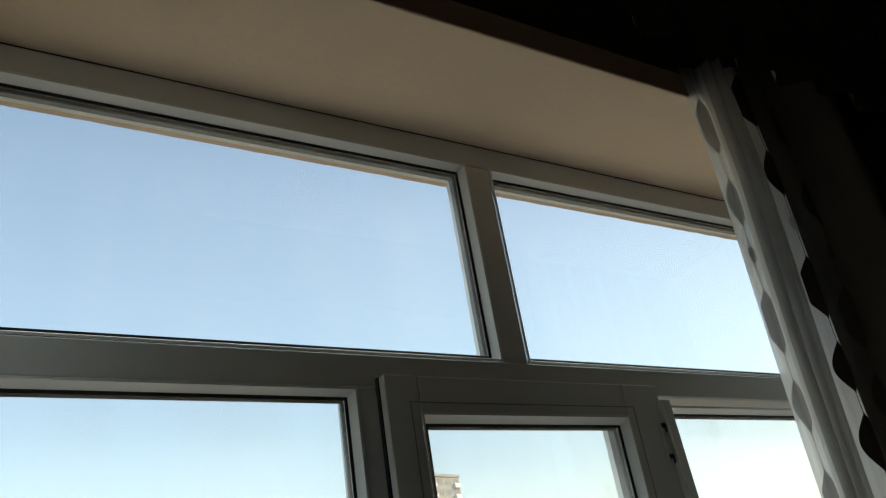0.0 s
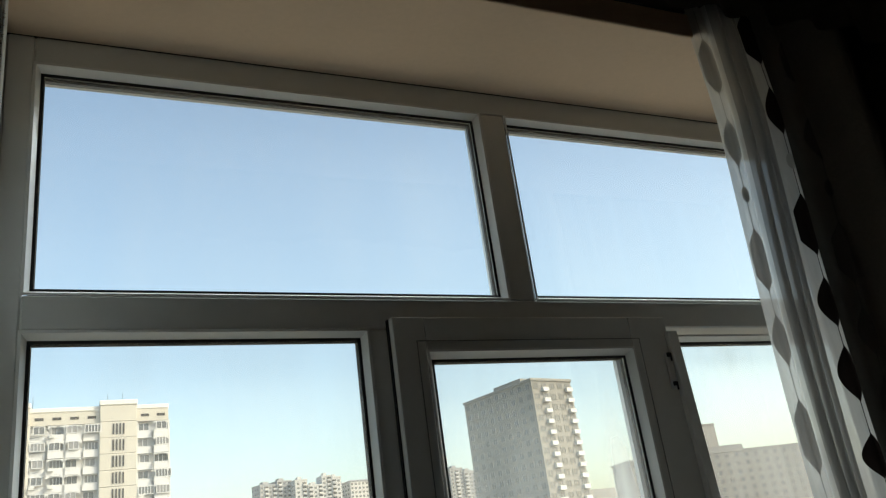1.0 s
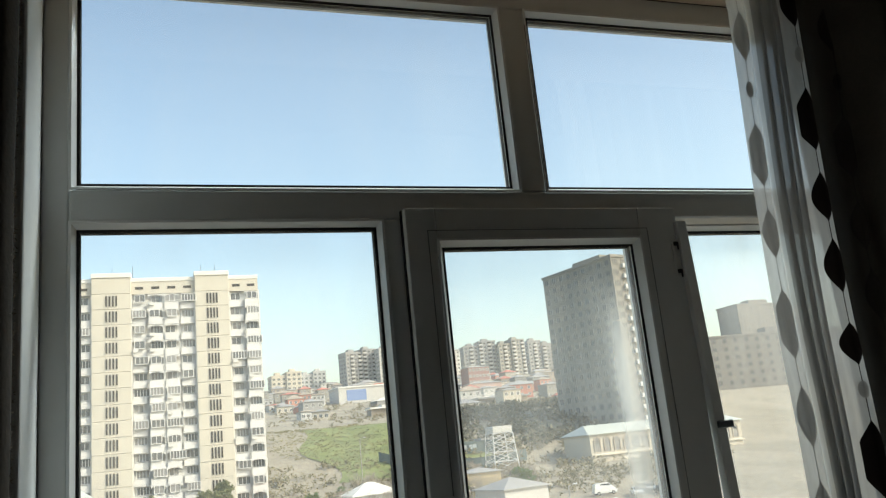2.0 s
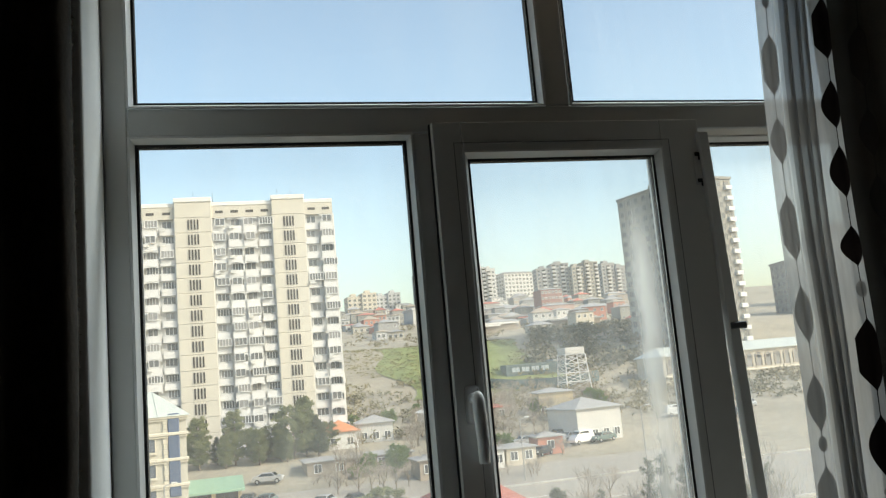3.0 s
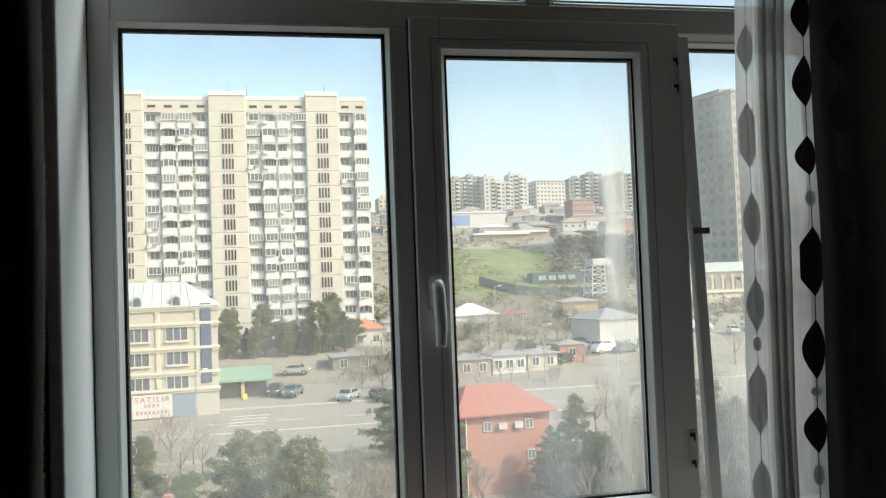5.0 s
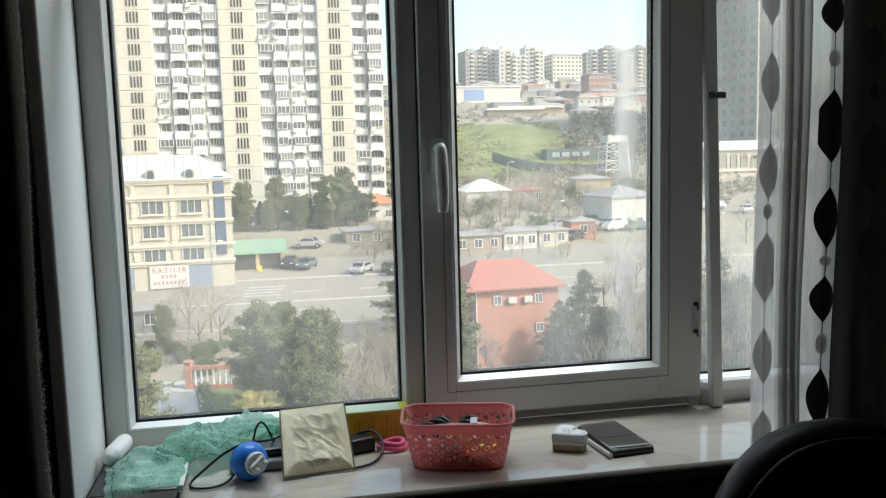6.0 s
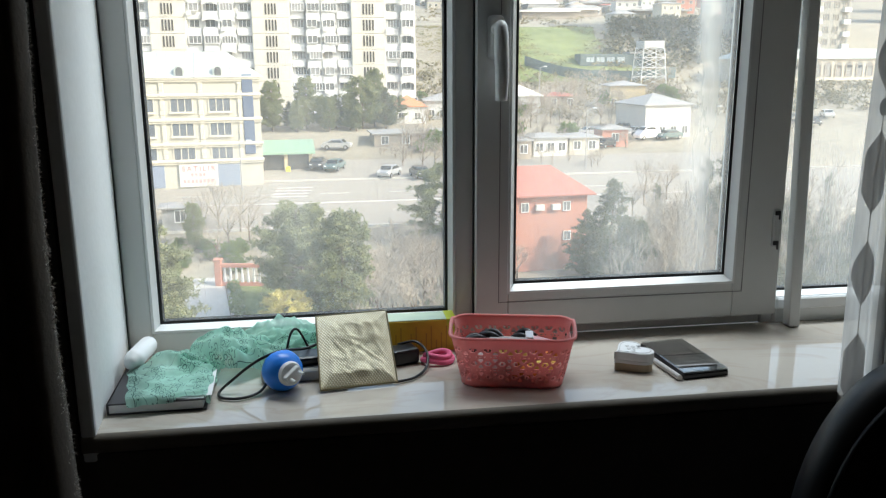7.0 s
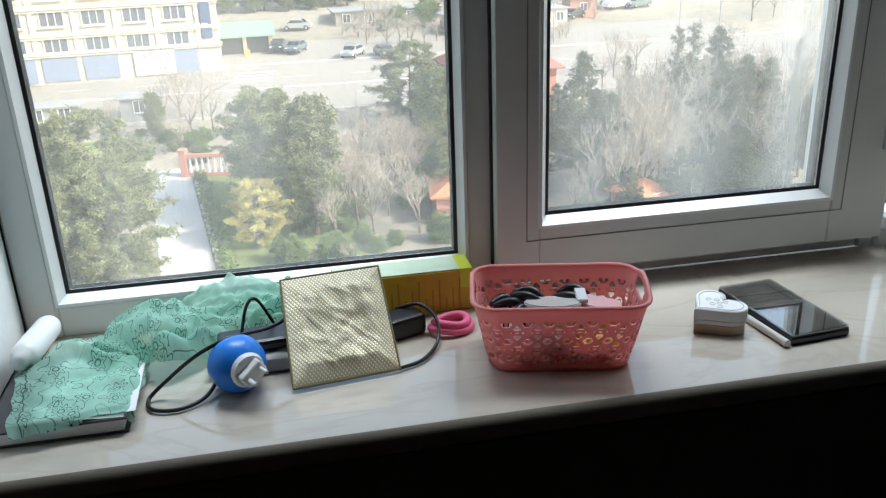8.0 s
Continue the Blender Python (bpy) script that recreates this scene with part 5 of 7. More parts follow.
def extrude(bm, pts, z0, z1, bev=0.0, mi=0):
    A = [bm.verts.new((p.x, p.y, z0)) for p in pts]
    B = [bm.verts.new((p.x, p.y, z1 - bev)) for p in pts]
    rows = [A, B]
    if bev:
        c = sum(pts, Vector()) / len(pts)
        rows.append([bm.verts.new((*(p + (c - p).normalized() * bev).xy, z1)) for p in pts])
    for R, Q in zip(rows, rows[1:]):
        for i in range(len(pts)):
            bm.faces.new((R[i], R[(i + 1) % len(pts)], Q[(i + 1) % len(pts)], Q[i]))
    bm.faces.new(A[::-1])
    bm.faces.new(rows[-1])


def heart_box():
    b = thing("heart_box", (.749, -.174, S), "small heart-shaped box with a white lid", "box", rz=-72)
    for nm, sc, z0, z1, mt, lb in (("base", .064, 0, .012, M_TAN, "tan card base"), ("body", .0655, .012, .0175, M_PAPER, ""), ("lid", .067, .0180, .031, M_PAPER, "white lid with a printed rim")):
        bm = bmesh.new()
        extrude(bm, heart(sc), z0, z1, .0012)
        o = part(nm, bm, mt, b, lb)
    bm = bmesh.new()
    tube(bm, [(p.x, p.y, .0312) for p in heart(.057)], .0005, 5, True)
    for k in range(7):
        a = k * 2.4
        r = .004 + .0018 * k
        tube(bm, [(r * math.cos(a) + .003 * math.cos(t), r * math.sin(a) + .003 * math.sin(t), .0312) for t in [math.tau * i / 10 for i in range(10)]], .00035, 4, True)
    part("lid_print", bm, mat("grey_print_ink", (0.45, 0.45, 0.46), 0.6), o)


def palette():
    b = thing("makeup_palette", (.838, -.165, S), "black make-up palette with a clear lid and brown pans", "palette", rz=5)
    bm = bmesh.new()
    box(bm, -.0385, .0385, -.072, .072, 0, .0085, .002, 2)
    part("tray", bm, M_BLACKP, b)
    M_PANS = [mat("pan_" + nm, c, .7) for nm, c in (("taupe", (.16, .12, .11)), ("brown", (.10, .07, .06)), ("grey", (.20, .19, .19)), ("plum", (.12, .08, .09)))]
    for k in range(8):
        bm = bmesh.new()
        y = -.044 + k * .0132
        box(bm, -.020, .022, y, y + .0105, .0085, .0092, .0004)
        part("pan", bm, M_PANS[k % 4], b)
    bm = bmesh.new()
    for x0, x1, y0, y1 in ((-.0375, -.024, -.071, .071), (.026, .0375, -.071, .071), (-.024, .026, -.071, -.050), (-.024, .026, .064, .071)):
        box(bm, x0, x1, y0, y1, .0086, .0098)
    part("mask", bm, M_BLACKP, b, "black surround of the pans")
    bm = bmesh.new()
    box(bm, -.038, .038, -.0715, .0715, .0102, .0128, .001)
    part("lid", bm, glass("lid_clear", 0.01, gloss=0.4), b, "glossy clear lid")
    p = thing("make_up_pencil", (.795, -.170, S), "slim pale pencil lying along the palette", "pencil", rz=7)
    bm = bmesh.new()
    cyl(bm, (-.004, -.072, .0045), (-.004, .045, .0045), .0044, .0044, 12)
    part("barrel", bm, mat("pale_metal", (.55, .50, .47), .35, .4), p)
    bm = bmesh.new()
    cyl(bm, (-.004, .045, .0045), (-.004, .062, .0045), .0042, .002, 12)
    part("cap", bm, M_BLACKP, p, "black cap")


def pouch():
    b = thing("gold_pouch", (0, 0, 0), "gold embossed pouch with black piping, leaning back", "pouch")
    c = [Vector(p) for p in ((.259, -.203, S + .004), (.374, -.188, S + .004), (.365, -.103, .963), (.255, -.106, .959))]
    nrm = (c[1] - c[0]).cross(c[3] - c[0]).normalized()

    def f(u, v, off):
        p = c[0].lerp(c[1], u).lerp(c[3].lerp(c[2], u), v)
        e = min(1, 6 * min(u, 1 - u, v, 1 - v))
        w = .0035 * noise.noise((u * 3 + 2, v * 2.4, off)) + .0008 * noise.noise((u * 11, v * 7, 3 + off))
        fold = .0014 * math.sin((v * 6 + u * 3)) * e + .0008 * math.sin((v - u * .55) * 30 + 4 * noise.noise((u * 3, v * 3, 6))) * max(0, noise.noise((u * 2.5, v * 2.5, 9)) + .35) * e
        a = (u - .95) * .8 + (v - 1.05)                 # creases that fan out from the upper corner
        crease = abs(noise.noise((a * 7 + 3, (u - v) * 2.2, 5 + off)))
        fold += .0034 * (.35 - min(.35, crease)) * e + .0012 * noise.noise((u * 9, v * 6, 11))
        return p + nrm * ((off * .005 * e ** .6) + (w + fold) * e)
    for nm, off in (("front", 1), ("back", -1)):
        bm = bmesh.new()
        grid_mesh(bm, 72, 72, lambda u, v: f(u, v, off))
        o = part(nm, bm, M_GOLD, b, "", True)
        uv_grid(o.data, 72, 72)
    bm = bmesh.new()
    loop = [f(t, 0, 0) for t in np.linspace(0, 1, 14)[:-1]] + [f(1, t, 0) for t in np.linspace(0, 1, 14)[:-1]] + [f(1 - t, 1, 0) for t in np.linspace(0, 1, 14)[:-1]] + [f(0, 1 - t, 0) for t in np.linspace(0, 1, 14)[:-1]]
    tube(bm, loop, .0014, 6, True)
    part("piping", bm, mat("dark_piping", (.22, .18, .09), .5), b, "dark stitched edge")
    bm = bmesh.new()
    tube(bm, smooth_path([(.372, -.186, S + .003), (.402, -.172, S + .003), (.424, -.14, S + .006), (.428, -.112, S + .022), (.412, -.09, S + .032), (.385, -.08, S + .025)], 8), .0022, 8)
    part("strap", bm, M_BLACKP, b, "thin black strap", True)
    bm = bmesh.new()
    tube(bm, smooth_path([(.270, -.118, S + .052), (.238, -.145, S + .050), (.20, -.175, S + .058), (.165, -.18, S + .045), (.13, -.178, S + .018), (.112, -.186, S + .004), (.118, -.206, S + .003), (.145, -.212, S + .003), (.170, -.195, S + .004), (.182, -.165, S + .012), (.19, -.12, S + .03)], 8), .0022, 8)
    part("strap", bm, M_BLACKP, b, "thin black strap", True)


def scarf():
    b = thing("scarf", (0, 0, 0), "sheer mint-green scarf with dark floral print, crumpled", "scarf")

    def spread(u, v):
        """The end that lies over the notebook: u across, v from front to back."""
        fx0, fy0, fx1, fy1 = -.004, -.249, .104, -.229
        bx0, by0, bx1, by1 = -.030, -.112, .108, -.100
        x = (fx0 + (fx1 - fx0) * u) * (1 - v) + (bx0 + (bx1 - bx0) * u) * v
        y = (fy0 + (fy1 - fy0) * u) * (1 - v) + (by0 + (by1 - by0) * u) * v
        n1, n2 = noise.noise((u * 3.2, v * 3.5, 1.0)), noise.noise((u * 8, v * 8, 4.0))
        x += .005 * noise.noise((u * 4, v * 3, 8)) + .003 * math.sin(v * 17) * (u - .5)
        y += .006 * noise.noise((u * 5, v * 2, 3)) * (1 - v)
        rise = max(0.0, v - .62) / .38
        z = S + .0225 + .0045 * (n1 + .5) + .0016 * n2 + .0022 * math.sin(u * 9 + v * 11 + n1 * 5) * (.3 + v)
        z += .020 * rise * (1 - (2 * u - 1.1) ** 2) + .006 * rise * n2
        hang = max(0.0, .05 - v) / .05
        z -= .010 * hang
        side = max(0.0, u - .9) / .1
        z -= .011 * side
        return Vector((x, y, max(z, S + .0205 if (x < .099 and -.2375 < y < -.087) else S + .0015)))
    bm = bmesh.new()
    grid_mesh(bm, 70, 80, spread)
    o = part("spread_end", bm, M_SCARF, b, "", True)
    uv_grid(o.data, 70, 80)
    nu, nv = 110, 56
    mid = smooth_path([(.045, -.118, .905), (.075, -.105, .912), (.105, -.094, .927), (.135, -.090, .928), (.162, -.078, .914), (.205, -.052, .910), (.25, -.036, .920), (.285, -.03, .915)], 20)

    def f(u, v):
        k = u * (len(mid) - 1)
        i = min(int(k), len(mid) - 2)
        p = mid[i].lerp(mid[i + 1], k - i)
        t = (mid[i + 1] - mid[i]).normalized()
        side = Vector((t.y, -t.x, 0)).normalized()
        w = (.030 + .022 * math.exp(-((u - .36) / .2) ** 2)) * (1 + .18 * noise.noise((u * 7, 9 if v > .5 else 2, 0)))
        a = (v - .5) * 2
        q = p + side * (a * w)
        n1 = noise.noise((u * 7, v * 3.5, 1.0))
        n2 = noise.noise((u * 17, v * 8, 4.0))
        n3 = noise.noise((u * 24, v * 12, 7.0))
        q.z += .018 * n1 + .006 * n2 + .001 * n3 + .008 * math.sin(v * 11 + n1 * 5 + u * 8)
        q.x += .006 * n2
        q.y += .009 * n1
        q.z -= .042 * abs(a) ** 2.4
        q.y = min(q.y, -.004)
        q.z = max(q.z, S + .023 if (-.24 < q.y < -.086 and q.x < .101) else S + .001)
        return q
    bm = bmesh.new()
    grid_mesh(bm, nu, nv, f)
    o = part("cloth", bm, M_SCARF, b, "", True)
    uv_grid(o.data, nu, nv)
    for q in o.data.uv_layers[0].data:
        q.uv = (q.uv[0] * 2.4 + .2, q.uv[1] * 1.1 + 2)
    bm = bmesh.new()      # loose end that hangs behind the pouch

    def g(u, v):
        x, y = .12 + .17 * u, -.012 - .055 * v
        z = S + .060 * math.sin(math.pi * (.15 + .75 * u)) ** 1.2 * (1 - .55 * v) + .010 * noise.noise((u * 8, v * 5, 2)) + .006 * noise.noise((u * 20, v * 9, 2))
        return Vector((x, y, max(z, S + .001)))
    grid_mesh(bm, 50, 24, g)
    o = part("loose_end", bm, M_SCARF, b, "", True)
    uv = o.data.uv_layers.new(name="UVMap")
    for d in uv.data:
        d.uv = (.9, .5)


def book():
    b = thing("notebook", (0, 0, 0), "dark hardcover notebook under papers and a scarf", "book")
    bm = bmesh.new()
    box(bm, -.036, .098, -.238, -.088, S, S + .0022, .0006)
    box(bm, -.036, .098, -.238, -.088, S + .0145, S + .0167, .0006)
    box(bm, -.036, -.033, -.238, -.088, S, S + .0167, .0006)
    for v in bm.verts:
        v.co.x += (v.co.y + .238) * -.02 + .002
    part("cover", bm, M_BOOK, b)
    bm = bmesh.new()
    box(bm, -.031, .095, -.236, -.090, S + .0023, S + .0143)
    part("page_block", bm, M_PAPER, b, "cream page block")
    for k, (dx, rz) in enumerate(((.0, -4), (.004, 2))):
        p = thing("paper_sheet", (.035, -.17, S + .0172 + k * .0012), "loose white sheet lying on the notebook", "paper", "loose papers", rz=rz)
        bm = bmesh.new()
        grid_mesh(bm, 10, 10, lambda u, v: Vector((-.022 + .088 * u + dx, -.062 + .13 * v, .0008 + .0008 * math.sin(u * 5 + v * 3))))
        o = part("sheet", bm, M_PAPER, p)


def bottle():
    b = thing("white_bottle", (0, 0, 0), "white rounded plastic bottle lying against the frame", "bottle")
    bm = bmesh.new()
    prof = ((0, .0), (.003, .008), (.009, .0125), (.018, .0145), (.10, .0150), (.112, .013), (.115, .009), (.128, .009), (.129, 0))
    rings = []
    d = Vector((-.10, -1, .02)).normalized()
    o = Vector((-.012, -.030, S + .0335))
    s1 = d.cross(Vector((0, 0, 1))).normalized()
    s2 = s1.cross(d)
    for a, r in [(q * .80, r) for q, r in prof]:
        rings.append([bm.verts.new(o + d * a + (s1 * math.cos(math.tau * k / 24) + s2 * math.sin(math.tau * k / 24)) * max(r, .0002)) for k in range(24)])
    for A, B in zip(rings, rings[1:]):
        for k in range(24):
            bm.faces.new((A[k], A[(k + 1) % 24], B[(k + 1) % 24], B[k]))
    part("body", bm, M_WHITEP, b, "", True)
    bm = bmesh.new()
    box(bm, -.044, -.02, -.075, -.008, S, S + .016, .003)
    t = thing("wooden_block", (0, 0, 0), "small brown wooden block under the bottle", "block")
    part("block", bm, mat("brown_wood", (.28, .15, .05), .6, var=.3, scale=20), t)


def plug_lamp():
    b = thing("plug_lamp", (.204, -.180, S + .0300), "bright blue ball-shaped plug-in diffuser with white prongs", "plug-in lamp")
    bm = bmesh.new()
    bmesh.ops.create_uvsphere(bm, u_segments=40, v_segments=24, radius=.0305)
    for v in bm.verts:
        a = math.atan2(v.co.y, v.co.x)
        v.co.z *= .95
        v.co *= 1 + .012 * math.cos(6 * a) * (1 - abs(v.co.z) / .036)
    q = Vector((.47, -.87, .10)).to_track_quat("Z", "Y").to_matrix()
    bmesh.ops.rotate(bm, verts=bm.verts, matrix=q)
    part("shell", bm, M_BLUE, b, "", True)
    d = q @ Vector((0, 0, 1))
    s = Vector((.76, .36, .53)) - d * Vector((.76, .36, .53)).dot(d)
    s.normalize()
    u = d.cross(s)
    bm = bmesh.new()
    cyl(bm, d * .0245, d * .0305, .0185, .0165, 28)
    face = set(bm.verts)
    box(bm, -.0135, .0135, -.0075, .0075, -.005, .0075, .0025, 3)
    m = Matrix((s, u, d)).transposed().to_4x4()
    m.translation = d * .0335
    bmesh.ops.transform(bm, matrix=m, verts=[v for v in bm.verts if v not in face])
    pl = part("plug", bm, M_WHITEP, b, "white plug face")
    for k in (-1, 1):
        bm = bmesh.new()
        cyl(bm, d * .040 + s * .008 * k, d * .056 + s * .008 * k, .0024, .0020, 8)
        part("prong", bm, M_WHITEP, pl, "pale prong")


def tea_box():
    b = thing("tea_box", (0, 0, 0), "yellow card box with a pale green top", "box")
    bm = bmesh.new()
    box(bm, .315, .486, -.052, -.006, S, S + .054, .0012)
    part("carton", bm, mat("yellow_card", (.62, .42, .03), .5, var=.2, scale=40), b)
    bm = bmesh.new()
    box(bm, .3165, .4845, -.0508, -.0072, S + .0542, S + .0552)
    top = part("top_panel", bm, mat("pale_green_card", (.55, .66, .48), .4, var=.15, scale=40), b, "pale green printed top")
    bm = bmesh.new()
    box(bm, .470, .4862, -.0524, -.0056, S + .030, S + .0556, .0004)
    part("corner_band", bm, mat("lime_card", (.60, .66, .05), .4), b, "lime green corner")
    bm = bmesh.new()
    for k in range(12):
        box(bm, .375 + k * .0085, .377 + k * .0085, -.0528, -.0518, S + .004, S + .02 + .012 * ((k * 7) % 3))
    part("print_bars", bm, mat("brown_ink", (.45, .27, .03), .6), b, "brown printed bars")


def dark_case():
    b = thing("glasses_case", (.255, -.115, S), "black case lying behind the pouch", "case", rz=6)
    bm = bmesh.new()
    box(bm, -.075, .045, -.022, .022, .018, .032, .005, 2)
    part("shell", bm, M_BLACKP, b)
    g = thing("grey_strap", (.215, -.125, S), "grey padded strap folded under the case", "strap")
    bm = bmesh.new()
    box(bm, -.045, .10, -.03, .02, 0, .017, .004, 2)
    part("band", bm, mat("grey_webbing", (.46, .45, .42), .9, var=.15, scale=60, bump=.3, fine=300), g)
    c = thing("charger", (.392, -.095, S), "small black charger with its lead", "charger", rz=20)
    bm = bmesh.new()
    box(bm, -.024, .022, -.018, .018, 0, .026, .005, 2)
    part("body", bm, M_BLACKP, c)
    bm = bmesh.new()
    tube(bm, smooth_path([(-.185, .035, .03), (-.172, .045, .062), (-.158, .05, .066), (-.14, .05, .03)], 6), .002, 6)
    part("lead", bm, M_BLACKP, c, "black lead", True)
    h = thing("hair_tie", (.447, -.105, S), "bright pink elastic hair tie", "hair tie")
    bm = bmesh.new()
    for r, z in ((.016, .006), (.013, .013)):
        tube(bm, [(r * 1.5 * math.cos(a), r * math.sin(a), z + .002 * math.sin(2 * a)) for a in [math.tau * i / 30 for i in range(30)]], .0048, 8, True)
    part("elastic", bm, mat("hot_pink", (.80, .13, .28), .6), h, "", True)


basket()
heart_box()
palette()
pouch()
book()
scarf()
bottle()
plug_lamp()
tea_box()
dark_case()


# ---------------------------------------------------------------- trees
M_BARK = mat("grey_bark", (0.17, 0.13, 0.10), 0.95, var=0.3, scale=3, fine=20, bump=0.4)
M_TWIG = mat("pale_twigs", (0.34, 0.30, 0.25), 0.95, var=0.3, scale=2, fine=10)
M_PINE = mat("pine_needles", (0.075, 0.092, 0.048), 0.8, var=0.5, scale=0.7, fine=5, tint=(0.165, 0.18, 0.09), obj_var=0.2)
M_CYPR = mat("cypress_needles", (0.05, 0.060, 0.032), 0.85, var=0.4, scale=0.8, fine=5, tint=(0.095, 0.105, 0.058), obj_var=0.2)
M_YELLOWT = mat("yellow_leaves", (0.36, 0.33, 0.10), 0.85, var=0.4, scale=1.2, fine=6, tint=(0.48, 0.43, 0.16))
M_HEDGE = mat("hedge_leaves", (0.07, 0.11, 0.035), 0.85, var=0.4, scale=1.2, fine=6, tint=(0.15, 0.2, 0.07))


def evergreen(kind, h, seed, material, label, loc, group, spread=.3, slim=False, n=900, tuft_r=.5, round_top=False):
    """Tapered trunk with limbs, and a ragged crown of sprays on the limbs."""
    rnd = random.Random(seed)
    t = thing(kind, loc, label, "tree", group)
    bm = bmesh.new()
    tube(bm, smooth_path([(0, 0, -.3), (rnd.uniform(-.1, .1), rnd.uniform(-.1, .1), h * .4), (rnd.uniform(-.25, .25), rnd.uniform(-.25, .25), h * .95)], 5), lambda u: .16 * (1 - u) * h / 9 + .02, 7)
    V, F = [], []
    limbs = (64 if round_top else 60) if not slim else 26
    for i in range(limbs):
        u = (i + rnd.random()) / limbs
        z = h * (.12 + .84 * u) if not slim else h * (.05 + .9 * u)
        prof = (1 - u) ** .85 * (.6 + .4 * min(1, u * 6)) if not slim else (1 - u) ** .5 * .8
        if round_top:
            prof = math.sin(math.pi * min(1, .22 + .72 * u)) ** .6
        L = h * spread * prof * rnd.uniform(.55, 1.25) + .15
        a = i * 2.4 + rnd.uniform(-.5, .5)
        rise = rnd.uniform(-.05, .35) if not slim else 1.4
        end = Vector((math.cos(a) * L, math.sin(a) * L, z + L * rise))
        cyl(bm, (0, 0, z), end, .035 * (1 - u) + .012, .008, 4, False)
        m = max(5, int(n / limbs * (.5 + prof)))
        fade = 1.0 if round_top else .45 + .55 * min(1, prof)       # finer sprays towards the tip
        for k in range(m):
            s = rnd.uniform(.25, 1.05) if not round_top else min(1.08, .62 + abs(rnd.gauss(0, .22)))
            p = Vector((0, 0, z)).lerp(end, s) + Vector((rnd.gauss(0, .24), rnd.gauss(0, .24), rnd.gauss(0, .17))) * (h * .07 + .2) * fade
            for _ in range(3):                      # a clump of needle sprays
                tuft(V, F, p + Vector((rnd.gauss(0, .22), rnd.gauss(0, .22), rnd.gauss(0, .18))) * tuft_r, tuft_r * rnd.uniform(.32, .7) * fade, rnd, 9, .8, 1.15)
    part("trunk", bm, M_BARK, t)
    o = new("crown", leaf_mesh("crown", V, F, material))
    o.parent = t
    return t


def bare_tree(h, seed, loc, label, group, kind="bare_tree", upright=.5):
    """Leafless tree: forks from trunk to twigs."""
    rnd = random.Random(seed)
    t = thing(kind, loc, label, "tree", group)
    bt, bw = bmesh.new(), bmesh.new()

    def grow(p, d, L, r, lev):
        q = p + d * L
        cyl(bt if lev < 2 else bw, p, q, r, r * .65, 6 if lev < 2 else 3, False)
        if lev == 6:
            return
        for k in range(3 if lev in (1, 2, 3, 4) else 2 + (lev == 0) * 2):
            e = (d + Vector((rnd.gauss(0, .55), rnd.gauss(0, .55), rnd.gauss(upright * .35, .3)))).normalized()
            grow(p.lerp(q, rnd.uniform(.55, 1.0)), e, L * rnd.uniform(.6, .82), r * .6, lev + 1)
    grow(Vector((0, 0, -.2)), Vector((rnd.uniform(-.08, .08), rnd.uniform(-.08, .08), 1)).normalized(), h * .30, .011 * h + .03, 0)
    part("trunk", bt, M_BARK, t)
    part("twigs", bw, M_TWIG, t, "fine pale twigs")
    return t


def on_ground(az, d, sink=0.1):
    return (az * d + .27, d, ground_z(az * d, d) - sink)


def scatter(proto, spots, seed=1):
    """Copies of grown trees at spots (az, distance, scale)."""
    rnd = random.Random(seed)
    for az, d, k in spots:
        p = proto[rnd.randrange(len(proto))]
        m = pose(*on_ground(az, d), 0, 0, rnd.uniform(0, 360))
        c = copy_thing(p, m)
        c.scale = (k * rnd.uniform(.9, 1.1), k * rnd.uniform(.9, 1.1), k)


pine_a = evergreen("pine_tree", 8.9, 2, M_PINE, "bushy green pine tree in the yard", on_ground(-.030, 58), "yard pines", .34, n=1900, tuft_r=.5, round_top=True)
pine_b = evergreen("pine_tree", 9.5, 7, M_PINE, "tall narrow pine tree in the yard", on_ground(.022, 51.5), "yard pines", .19, n=1500, tuft_r=.48, round_top=True)
pine_c = evergreen("pine_tree", 10.3, 12, M_PINE, "tall spreading pine tree close to the house", on_ground(-.245, 47), "yard pines", .36, n=2000, tuft_r=.5, round_top=True)
fir_a = evergreen("cypress_tree", 10.5, 21, M_CYPR, "dark dense cypress by the red house", on_ground(.376, 57), "dark conifers", .36, n=2300, tuft_r=.46)
fir_b = evergreen("cypress_tree", 7.6, 25, M_CYPR, "low dark dense cypress by the red house", on_ground(.417, 55), "dark conifers", .36, n=1900, tuft_r=.46)
slim = evergreen("cypress_tree", 11.3, 31, M_CYPR, "slim dark column cypress", on_ground(.505, 62), "dark conifers", .085, True, n=900, tuft_r=.35)
scatter([pine_a, pine_b, pine_c], [(-.275, 44, .9), (-.03, 62, .75), (.192, 62, .95), (.172, 70, .8), (.20, 54, .6), (-.155, 79, .5), (.15, 78, .8)], 3)
scatter([fir_a], [(.395, 61, .65), (.561, 66, 1.0), (.57, 55, .92), (.605, 54, .95), (.64, 55, .9), (.675, 56, .74), (.34, 67, .6), (.58, 49, .55), (.615, 47, .6), (.45, 47, .42), (.52, 48, .5)], 5)
scatter([slim], [(.678, 62, .86), (.435, 70, .7), (.525, 60, 1.05)], 6)
scatter([fir_b, pine_b, pine_a, pine_b], [(-.055, 133, .85), (-.035, 136, .6), (-.015, 134, .9), (.003, 137, .55), (.02, 135, .75), (.037, 133, .6), (.052, 134, .95), (.066, 136, 1.0), (.08, 134, .9), (-.07, 137, .6), (-.026, 132, .55), (.012, 132, .6), (.044, 132, .5), (.092, 138, .55), (-.11, 138, .7), (-.15, 138, .8)], 8)
